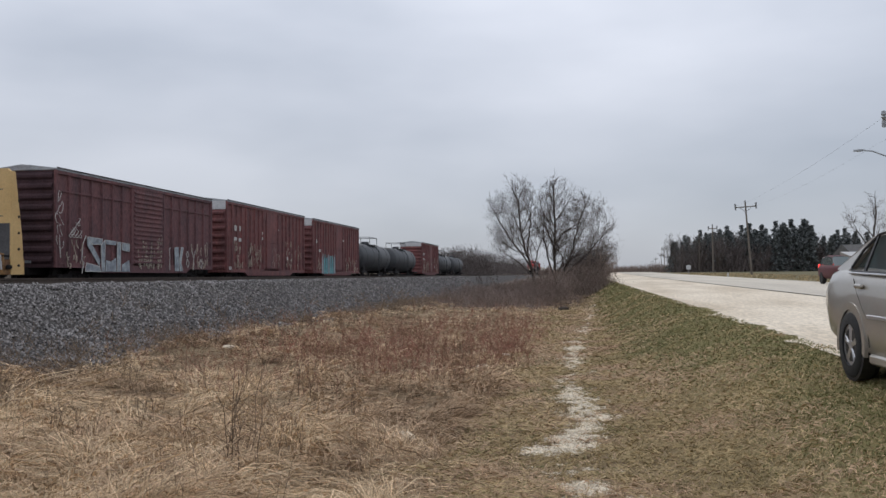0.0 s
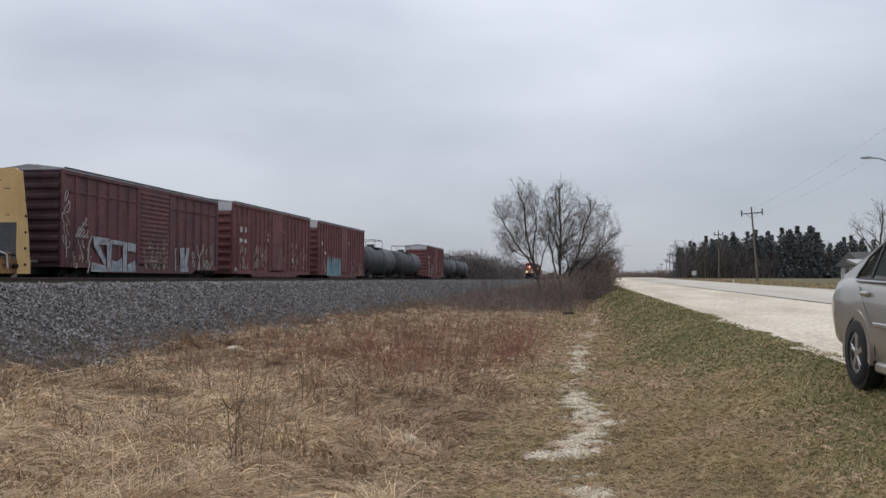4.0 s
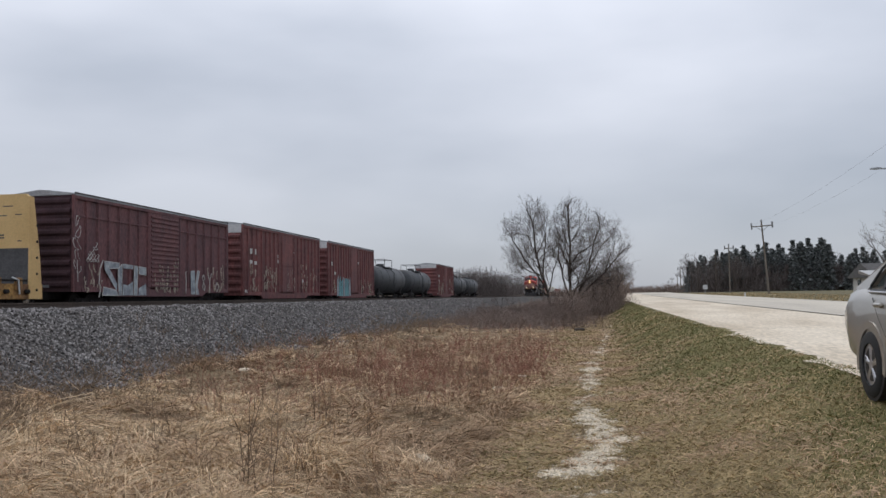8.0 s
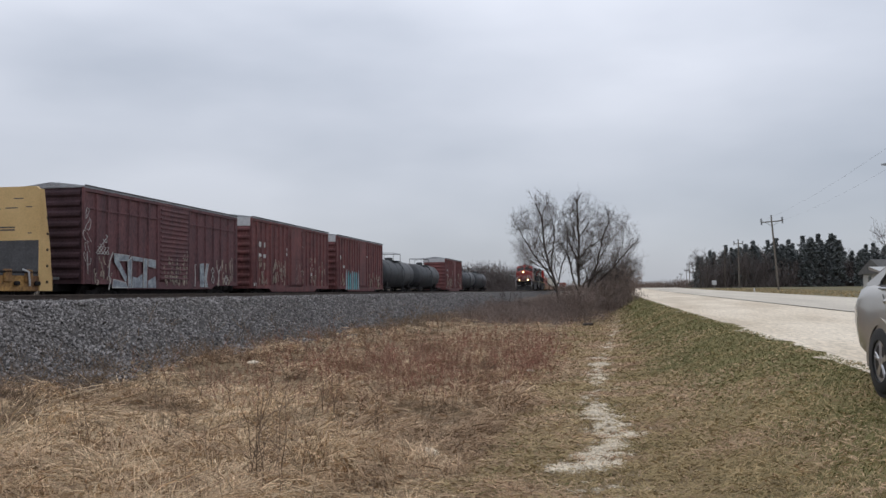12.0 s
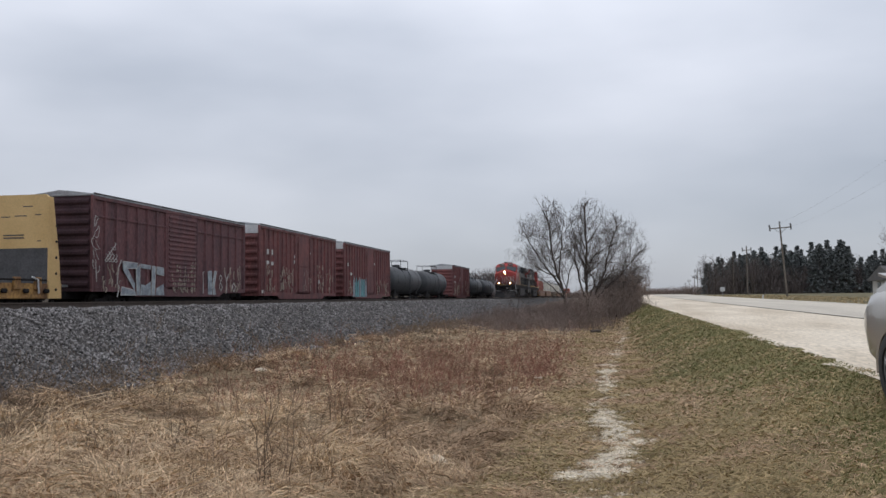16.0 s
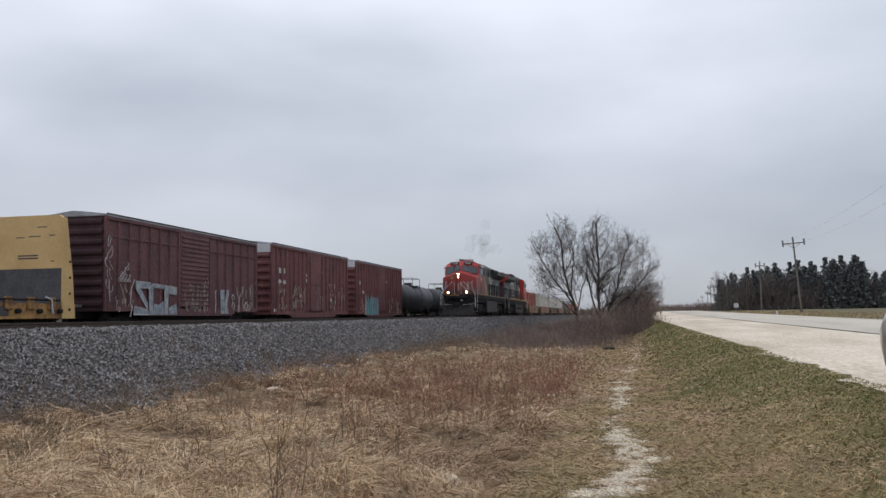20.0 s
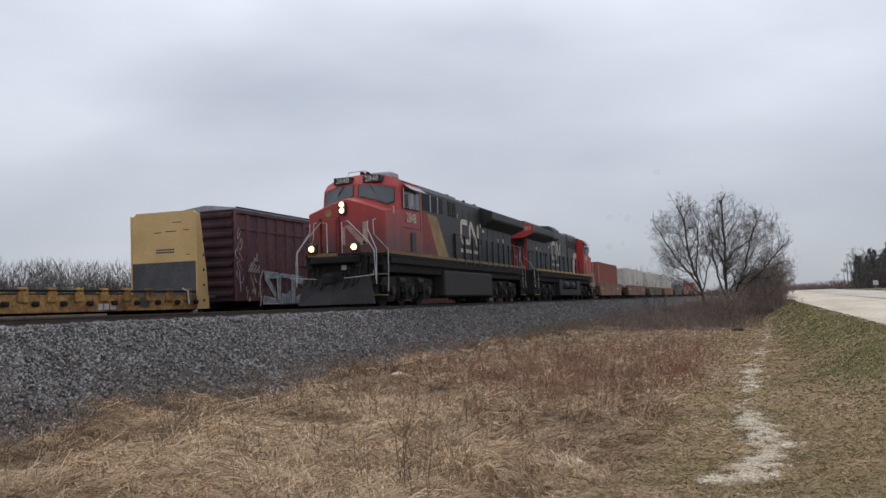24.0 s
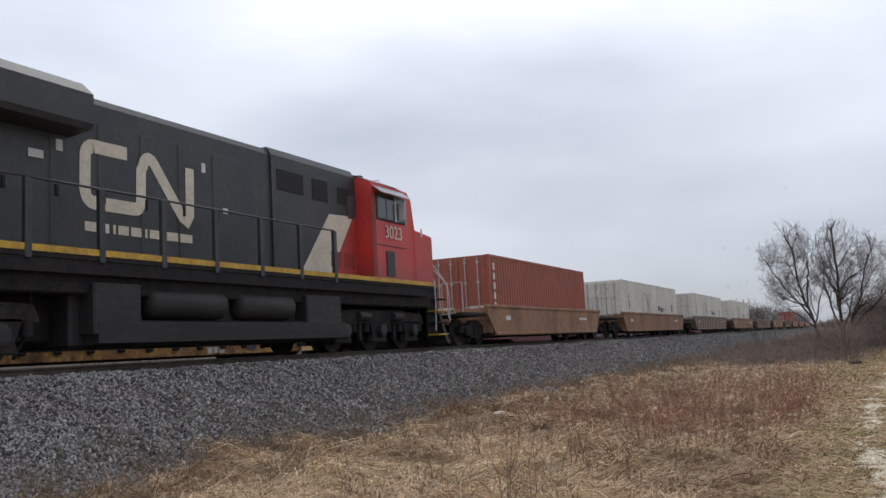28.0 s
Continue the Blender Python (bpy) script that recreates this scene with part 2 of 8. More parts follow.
M_TIE = mat("weathered_sleeper_wood", (0.085, 0.07, 0.06), 0.9, 0, 0.4, 3.0, 30.0, 0.4, rand=0.3)

# ---- ground, ballast, road ----
def smooth01(v):
    v = np.clip(v, 0, 1)
    return v * v * (3 - 2 * v)


def vnoise(x, y, size, seed=0):
    """Smooth value noise from 0 to 1 with cells of the given size."""
    x, y = np.asarray(x, float) / size, np.asarray(y, float) / size
    i, j = np.floor(x).astype(np.int64), np.floor(y).astype(np.int64)
    u, v = x - i, y - j
    u, v = u * u * (3 - 2 * u), v * v * (3 - 2 * v)

    def h(a, b):
        n = np.sin(a * 127.1 + b * 311.7 + seed * 74.7) * 43758.5453
        return n - np.floor(n)
    return (h(i, j) * (1 - u) + h(i + 1, j) * u) * (1 - v) + (h(i, j + 1) * (1 - u) + h(i + 1, j + 1) * u) * v


def ground_z(x, y):
    x, y = np.asarray(x, float), np.asarray(y, float)
    rz = 0.65 + 0.007 * np.clip(y, 0, 210)
    far = 0.004 * np.clip(y - 60, 0, 300)
    # The rise past x = -26.5 is added to hide sky under the parked cars.
    base = np.interp(x, [-900, -60, -33, -29, -26.5, -18, -9.2, -7.5, -5, 0.6], [3.4, 2.5, 2.0, 1.85, 0.3, 0.3, 0.32, 0.18, 0.0, 0.0]) + far
    up = smooth01((x - 0.55) / 2.7)
    z = base * (1 - up) + (rz - 0.012) * up
    z = z - np.where(x > 17, 0.08, 0) - 0.10 * np.exp(-((x - 2.85) / 0.45) ** 2 - ((y - 8.2) / 2.6) ** 4)
    bumps = 0.26 * (vnoise(x, y, 1.3, 61) - 0.5) + 0.11 * (vnoise(x, y, 0.45, 62) - 0.5)
    return z + bumps * np.interp(x, [-9.5, -9.0, -1.2, 0.3, 2.6, 3.1], [0.0, 0.8, 0.8, 0.16, 0.2, 0.0]) * np.interp(y, [0, 45, 70], [1.0, 1.0, 0.0])


def sheet(name, xs, ys, zf, material, kind="structure", label="", category="", smooth=True):
    X, Y = np.meshgrid(xs, ys)
    Z = zf(X, Y)
    v = np.stack([X, Y, Z], -1).reshape(-1, 3)
    n, k = len(xs), len(ys)
    i = (np.arange(k - 1)[:, None] * n + np.arange(n - 1)[None]).ravel()
    f = np.stack([i, i + 1, i + n + 1, i + n], 1)
    ob = raw(name, v, f, material, smooth=smooth)
    return tagged(ob, label, category, kind=kind)


gx = np.concatenate([np.array([-2500, -1200, -600, -300, -150, -80, -50, -35]), np.arange(-28, -10, 1.0), np.arange(-10, 4.0, 0.18), np.arange(4, 20, 1.0), np.array([24, 30, 40, 60, 100, 200, 400, 900, 2500])])
gy = np.concatenate([np.array([-600, -200, -60, -20, -6]), np.arange(0, 45, 0.22), np.arange(45, 100, 1.0), np.arange(100, 260, 6.0), np.array([300, 400, 600, 1000, 1800, 3500])])
sheet("ground", gx, gy, ground_z, M_GROUND, label="straw-coloured dead grass and turf beside a railway", category="ground")


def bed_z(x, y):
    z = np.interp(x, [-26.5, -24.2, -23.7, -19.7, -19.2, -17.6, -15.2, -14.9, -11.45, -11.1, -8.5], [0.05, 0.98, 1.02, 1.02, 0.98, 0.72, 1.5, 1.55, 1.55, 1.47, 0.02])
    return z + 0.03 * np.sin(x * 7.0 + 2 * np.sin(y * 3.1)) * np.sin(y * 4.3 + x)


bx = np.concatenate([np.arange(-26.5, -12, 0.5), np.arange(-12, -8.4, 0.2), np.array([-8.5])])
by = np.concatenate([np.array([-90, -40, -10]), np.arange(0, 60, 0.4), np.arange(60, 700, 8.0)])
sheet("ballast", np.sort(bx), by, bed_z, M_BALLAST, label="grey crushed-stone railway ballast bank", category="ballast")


def road_sheet(name, x0, x1, lift, material, label, category, ragged=0.0):
    ys = np.concatenate([np.array([-120, -60, -20]), np.arange(-5, 60, 0.5), np.arange(60, 215, 5.0), np.array([230, 300, 500])])
    rng = np.random.default_rng(5)
    xs = np.linspace(0, 1, 7)
    X, Y = np.meshgrid(xs, ys)
    edge = x0 + ragged * (0.5 * np.sin(Y * 0.9) + 0.35 * np.sin(Y * 2.7 + 1) + rng.normal(0, 0.35, Y.shape[0])[:, None])
    bend = 0.00011 * np.clip(Y - 60, 0, 400) ** 2
    XX = edge + (x1 - edge) * X + bend
    Z = 0.65 + 0.007 * np.clip(Y, 0, 210) + lift
    v = np.stack([XX, Y, Z], -1).reshape(-1, 3)
    n, k = len(xs), len(ys)
    i = (np.arange(k - 1)[:, None] * n + np.arange(n - 1)[None]).ravel()
    return tagged(raw(name, v, np.stack([i, i + 1, i + n + 1, i + n], 1), material, smooth=True), label, category, kind="structure")


road_sheet("gravel_shoulder", 3.25, 8.6, 0.0, M_GRAVEL, "wide pale crushed-stone road shoulder", "shoulder", ragged=0.26)
road_sheet("road", 8.6, 16.2, 0.02, M_ROAD, "pale weathered two-lane road", "road")
road_sheet("pavement_joint", 8.56, 8.66, 0.026, M_SEAM, "dark broken edge line between road and shoulder", "road edge")


def rails(name, xc, top, label):
    tr = thing(name, label, "railway track", kind="structure")
    prof = [(-0.07, -0.17), (0.07, -0.17), (0.07, -0.15), (0.012, -0.125), (0.012, -0.05), (0.036, -0.035), (0.036, 0), (-0.036, 0), (-0.036, -0.035), (-0.012, -0.05), (-0.012, -0.125), (-0.07, -0.15)]
    for sx in (-0.7525, 0.7525):
        part("rail", Build().prism([(xc + sx + u, top + v) for u, v in prof], -90, 700), M_RAIL, tr, "dark steel rail")
    first = part("sleeper", Build().box(-1.3, 1.3, -0.115, 0.115, -0.34, -0.175, 0.012), M_TIE, tr)
    first.matrix_basis = pose(xc, 4.0, top)
    for i in range(1, 150):
        shared("sleeper", first, tr, pose(xc + random.uniform(-0.04, 0.04), 4.0 + 0.5 * i, top, 0, 0, random.uniform(-0.6, 0.6)))
    return tr


PATH_Y = [4, 6, 7, 8.5, 10, 11.4, 13, 16.4, 20, 28, 36, 48]
PATH_X = [0.25, 0.2, 0.14, -0.12, 0.08, 0.22, 0.0, 0.02, 0.13, 0.45, 0.8, 1.1]
PATH_W = [0.20, 0.18, 0.11, 0.19, 0.09, 0.13, 0.11, 0.10, 0.08, 0.03, 0.0, -0.05]


def path_mask(x, y):
    """Over 0 where the path is worn down to crushed stone."""
    off = np.abs(x - np.interp(y, PATH_Y, PATH_X))
    return np.interp(y, PATH_Y, PATH_W) - off + 0.36 * (vnoise(x, y, 0.6, 5) - 0.5) + 0.52 * (vnoise(x, y, 0.2, 6) - 0.5) + 0.42 * (vnoise(x, y, 0.07, 7) - 0.5)


def path_sheet():
    """Worn patches of pale crushed stone; their edges dip under the turf."""
    xs, ys = np.arange(-0.9, 1.6, 0.022), np.concatenate([np.arange(4, 16, 0.03), np.arange(16, 48, 0.1)])
    X, Y = np.meshgrid(xs, ys)
    rng = np.random.default_rng(77)
    m = path_mask(X, Y)
    Z = ground_z(X, Y) + np.clip(m * 0.2, -0.04, 0.014) + rng.normal(0, 0.003, X.shape)
    v = np.stack([X + rng.normal(0, 0.006, X.shape), Y + rng.normal(0, 0.01, X.shape), Z], -1).reshape(-1, 3)
    n, k = len(xs), len(ys)
    i = (np.arange(k - 1)[:, None] * n + np.arange(n - 1)[None]).ravel()
    q = np.stack([i, i + 1, i + n + 1, i + n], 1)
    keep = (m.reshape(-1)[q] > -0.08).any(1)
    tagged(raw("gravel_path", v, q[keep], M_PATH, smooth=True), "worn patches of pale crushed stone in the grass", "path", kind="structure")


path_sheet()

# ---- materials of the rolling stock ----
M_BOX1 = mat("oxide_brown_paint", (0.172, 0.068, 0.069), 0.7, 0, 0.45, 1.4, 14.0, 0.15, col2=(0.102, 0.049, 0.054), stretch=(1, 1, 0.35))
# End walls of the old boxcar: darker brown than its sides.
M_BOX1D = mat("darker_brown_end", (0.072, 0.039, 0.045), 0.8, 0, 0.3, 1.5, 18.0, 0.15, col2=(0.048, 0.027, 0.031), spec=0.25)
M_BOX2 = mat("oxide_red_paint", (0.215, 0.070, 0.064), 0.7, 0, 0.45, 1.4, 12.0, 0.15, col2=(0.125, 0.050, 0.050), stretch=(1, 1, 0.3))
M_ROOF = mat("galvanised_roof", (0.42, 0.44, 0.46), 0.55, 0.3, 0.25, 1.5, 25.0, 0.1, col2=(0.30, 0.30, 0.31))
M_WHITE = mat("chalky_white_paint", (0.62, 0.62, 0.62), 0.7, 0, 0.2, 2.0, 20.0)
M_TAG = mat("pale_sprayed_paint", (0.42, 0.46, 0.48), 0.6, 0, 0.4, 3.5, 14.0, col2=(0.20, 0.22, 0.25))
M_TAGD = mat("dark_sprayed_paint", (0.06, 0.06, 0.065), 0.6, 0, 0.25, 3.0, 14.0)
M_TAGT = mat("teal_sprayed_paint", (0.16, 0.42, 0.45), 0.6, 0, 0.3, 3.0, 14.0)
M_TAGY = mat("cream_sprayed_paint", (0.50, 0.42, 0.34), 0.6, 0, 0.3, 3.0, 14.0)
M_TANK = mat("sooty_black_tank_paint", (0.044, 0.048, 0.052), 0.55, 0, 0.3, 1.0, 12.0, 0.05, col2=(0.050, 0.050, 0.052), stretch=(1, 1, 0.4))
M_STEEL = mat("grimy_underframe_steel", (0.019, 0.0172, 0.0175), 0.85, 0.0, 0.4, 4.0, 30.0, 0.3, col2=(0.030, 0.026, 0.0245), spec=0.2)
M_WHEEL = mat("rusty_wheel_steel", (0.030, 0.025, 0.022), 0.75, 0.1, 0.3, 6.0, 40.0, 0.1)
M_YEL = mat("faded_yellow_paint", (0.68, 0.46, 0.20), 0.65, 0, 0.10, 0.9, 14.0, 0.06, col2=(0.58, 0.375, 0.15))
M_YELD = mat("rust_streaked_yellow_paint", (0.50, 0.28, 0.085), 0.75, 0, 0.45, 1.6, 9.0, 0.2, col2=(0.15, 0.07, 0.03))
M_DARKP = mat("charcoal_panel", (0.085, 0.082, 0.084), 0.7, 0, 0.3, 2.0, 12.0, 0.1)
M_ORANGE = mat("brick_orange_container_paint", (0.31, 0.080, 0.048), 0.6, 0, 0.2, 1.0, 14.0, 0.05, col2=(0.25, 0.070, 0.045))
M_CREAM = mat("grey_white_container_paint", (0.66, 0.63, 0.55), 0.6, 0, 0.2, 0.8, 12.0, 0.05, col2=(0.54, 0.50, 0.42), stretch=(1, 1, 0.4))
M_WELL = mat("rusted_brown_well_paint", (0.31, 0.165, 0.09), 0.75, 0, 0.35, 1.2, 12.0, 0.2, col2=(0.19, 0.10, 0.058), stretch=(1, 1, 0.5))
M_WELLG = mat("grey_brown_well_paint", (0.20, 0.175, 0.145), 0.75, 0, 0.35, 1.2, 12.0, 0.2, col2=(0.25, 0.16, 0.10))
M_RODS = mat("zinc_rods", (0.42, 0.40, 0.38), 0.5, 0.4, 0.2, 6.0, 40.0)
M_MARK = mat("white_stencil_paint", (0.62, 0.60, 0.57), 0.6, 0, 0.2, 5.0, 30.0)


def bogie(y, z_scale=1.0, radius=0.46, axles=(-0.89, 0.89), name="bogie", owner=None, mframe=None):
    """Two- or three-axle bogie under owner, centred at y."""
    mframe = mframe or M_STEEL
    bg = part(name, Build().box(-0.85, 0.85, y - 0.2, y + 0.2, 0.35, 0.75, 0.05), M_STEEL, owner, "grimy steel bogie")
    lo, hi = axles[0] - 0.35, axles[-1] + 0.35
    for sx in (-1, 1):
        poly = [(y + lo, 0.42), (y + lo + 0.05, 0.68)]
        for a, b in zip(axles, axles[1:]):
            mid = (a + b) / 2
            poly += [(y + a + 0.32, 0.70), (y + mid - 0.35, 0.86), (y + mid + 0.35, 0.86), (y + b - 0.32, 0.70)]
        poly += [(y + hi - 0.05, 0.68), (y + hi, 0.42)]
        for a, b in reversed(list(zip(axles, axles[1:]))):
            mid = (a + b) / 2
            poly += [(y + b - 0.28, 0.40), (y + mid + 0.40, 0.24), (y + mid - 0.40, 0.24), (y + a + 0.28, 0.40)]
        part("side_frame", Build().prism(poly, sx * 1.0 - 0.07, sx * 1.0 + 0.07, "x", 0.02), mframe, bg, "cast steel side frame")
        for a in axles:
            part("axle_box", Build().lathe([(-0.11, 0.10), (-0.1, 0.15), (0.08, 0.15), (0.1, 0.1)], (sx * 1.08, y + a, radius), "x", 10), mframe, bg)
        for a, b in zip(axles, axles[1:]):
            for k in (-0.16, 0.0, 0.16):
                part("spring", Build().cyl((sx * 1.08, y + (a + b) / 2 + k, 0.36), (sx * 1.08, y + (a + b) / 2 + k, 0.66), 0.06, 8), M_STEEL, bg)
    for a in axles:
        w = Build()
        for sx in (-1, 1):
            w.lathe([(-0.068, 0.1), (-0.068, radius - 0.09), (-0.068, radius + 0.028), (-0.035, radius + 0.028), (-0.03, radius), (0.068, radius - 0.006), (0.068, radius - 0.07), (0.02, radius - 0.1), (0.02, 0.14), (0.09, 0.1)] if sx > 0 else [(-0.09, 0.1), (-0.02, 0.14), (-0.02, radius - 0.1), (-0.068, radius - 0.07), (-0.068, radius - 0.006), (0.03, radius), (0.035, radius + 0.028), (0.068, radius + 0.028), (0.068, radius - 0.09), (0.068, 0.1)], (sx * 0.7525, y + a, radius), "x", 20)
        w.cyl((-1.05, y + a, radius), (1.05, y + a, radius), 0.08, 10)
        part("wheelset", w, M_WHEEL, bg, "rusty steel wheelset")
    return bg


def coupler(owner, y, s, z=0.86):
    b = Build().box(-0.1, 0.1, min(y, y - s * 0.7), max(y, y - s * 0.7), z - 0.11, z + 0.11, 0.03)
    b.box(-0.17, 0.17, y - 0.14, y + 0.14, z - 0.17, z + 0.17, 0.05)
    part("coupler", b, M_STEEL, owner, "steel knuckle coupler")


def bars(owner, name, x, rows, material, label="", face=1):
    """Plain bars flat on a side: rows of (y, z, width, height)."""
    for y, z, w, h in rows:
        part(name, Build().box(min(x, x + face * 0.006), max(x, x + face * 0.006), y, y + w, z, z + h), material, owner, label)


def boxcar(y0, style, label, xs=XB, z=RAIL_B, length=15.4):
    """Boxcar whose body begins at y0; sides, ends, roof, doors and ribs are parts."""
    cy = y0 + length / 2
    c = thing("boxcar", label, "boxcar", pose(xs, cy, z), group="parked freight cars")
    h = length / 2
    old = style == "old"
    body = M_BOX1 if old else M_BOX2
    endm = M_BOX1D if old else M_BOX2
    z0, z1 = (0.95, 4.86) if old else (0.80, 5.06)
    part("body", Build().box(-1.42, 1.42, -h + 0.06, h - 0.06, z0 + 0.05, z1, 0.02), body, c)
    roof = Build().prism([(-1.53, z1 - 0.02), (-1.53, z1 + 0.05), (0, z1 + 0.24), (1.53, z1 + 0.05), (1.53, z1 - 0.02)], -h, h)
    for k in range(15):
        y = -h + length * (k + 0.5) / 15
        roof.prism([(-1.52, z1 + 0.05), (-1.52, z1 + 0.085), (0, z1 + 0.28), (1.52, z1 + 0.085), (1.52, z1 + 0.05), (0, z1 + 0.24)], y - 0.05, y + 0.05)
    part("roof", roof, M_ROOF, c, "pale galvanised roof")
    for sx in (-1, 1):
        part("eave_strip", Build().box(min(sx * 1.52, sx * 1.56), max(sx * 1.52, sx * 1.56), -h, h, z1 + 0.05, z1 + 0.1), M_DARKP, c, "dark roof edge")
    for sx in (-1, 1):
        part("top_rail", Build().box(min(sx * 1.41, sx * 1.52), max(sx * 1.41, sx * 1.52), -h, h, z1 - 0.16, z1 + 0.01, 0.01), body, c)
        part("side_sill", Build().prism([(-h, z0), (-h, z0 + 0.22), (h, z0 + 0.22), (h, z0), (h * 0.62, z0), (h * 0.56, z0 - 0.2), (-h * 0.56, z0 - 0.2), (-h * 0.62, z0)], sx * 1.42, sx * 1.5, "x"), body, c)
        d0, d1 = (-1.45, 1.6) if old else (-1.25, 1.75)
        n_left, n_right = (7, 6) if old else (8, 7)
        ribs = [(-h + 0.12) + (d0 + h - 0.2) * k / n_left for k in range(n_left + 1)] + [d1 + 0.12 + (h - d1 - 0.24) * k / n_right for k in range(n_right + 1)]
        for y in ribs:
            part("side_rib", Build().prism([(sx * 1.42, y - 0.09), (sx * 1.5, y - 0.05), (sx * 1.5, y + 0.05), (sx * 1.42, y + 0.09)], z0 + 0.2, z1 - 0.14, "z"), body, c)
        if old:
            for a, b in ((-h + 0.1, d0 - 0.1), (d1 + 0.1, h - 0.1)):
                part("belt_rail", Build().box(min(sx * 1.42, sx * 1.475), max(sx * 1.42, sx * 1.475), a, b, z1 - 0.86, z1 - 0.78, 0.01), body, c)
        door = part("sliding_door", Build().box(min(sx * 1.42, sx * 1.5), max(sx * 1.42, sx * 1.5), d0, d1, z0 + 0.12, z1 - 0.14, 0.015), body, c)
        if old:
            for k in range(16):
                zz = z0 + 0.3 + (z1 - z0 - 0.65) * k / 15
                part("door_rib", Build().prism([(sx * 1.5, zz - 0.06), (sx * 1.545, zz - 0.03), (sx * 1.545, zz + 0.03), (sx * 1.5, zz + 0.06)], d0 + 0.12, d1 - 0.1), body, door)
        else:
            for zz in (z0 + 1.2, z0 + 2.9):
                part("door_panel", Build().box(min(sx * 1.5, sx * 1.53), max(sx * 1.5, sx * 1.53), d0 + 0.25, d1 - 0.2, zz - 0.9, zz + 0.65, 0.012), body, door)
            for y in (d0 + 0.35, d1 - 0.35):
                part("door_bar", Build().cyl((sx * 1.55, y, z0 + 0.2), (sx * 1.55, y, z1 - 0.25), 0.025, 6), body, door)
        for y in (-h + 0.12, -h + 0.55):
            part("ladder_rail", Build().cyl((sx * 1.53, y, z0), (sx * 1.53, y, z0 + 2.2), 0.02, 6), body, c)
        for k in range(6):
            part("grab_rung", Build().cyl((sx * 1.53, -h + 0.12, z0 + 0.15 + 0.36 * k), (sx * 1.53, -h + 0.55, z0 + 0.15 + 0.36 * k), 0.014, 6), body, c)
    for se in (-1, 1):
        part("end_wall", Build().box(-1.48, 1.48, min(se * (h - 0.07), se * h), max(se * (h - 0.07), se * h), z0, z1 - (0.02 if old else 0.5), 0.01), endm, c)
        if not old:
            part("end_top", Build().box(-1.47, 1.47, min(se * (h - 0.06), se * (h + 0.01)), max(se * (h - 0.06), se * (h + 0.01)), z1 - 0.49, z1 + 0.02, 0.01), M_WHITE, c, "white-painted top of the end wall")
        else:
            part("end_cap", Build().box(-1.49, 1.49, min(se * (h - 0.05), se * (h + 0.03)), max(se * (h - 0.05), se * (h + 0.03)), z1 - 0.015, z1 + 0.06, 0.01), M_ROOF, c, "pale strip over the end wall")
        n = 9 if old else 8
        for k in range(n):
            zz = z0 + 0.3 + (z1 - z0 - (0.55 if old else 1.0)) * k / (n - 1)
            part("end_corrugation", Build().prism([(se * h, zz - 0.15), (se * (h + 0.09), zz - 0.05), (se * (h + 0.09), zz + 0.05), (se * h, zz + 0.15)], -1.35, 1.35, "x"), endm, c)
        part("corner_post", Build().box(1.42, 1.515, min(se * (h - 0.1), se * (h + 0.03)), max(se * (h - 0.1), se * (h + 0.03)), z0, z1), body, c)
        coupler(c, se * (h + 0.85), se)
        bogie(se * (h - 2.1), owner=c)
    part("centre_sill", Build().box(-0.3, 0.3, -h - 0.2, h + 0.2, 0.65, 0.98, 0.02), M_STEEL, c)
    # Plain box added so the space between the bogies looks dark.
    part("gap_fill_box", Build().box(-1.1, 1.1, -h * 0.55, h * 0.55, 0.42, 0.97, 0.04), M_STEEL, c, "plain dark box added to fill the gap under the floor")
    return c


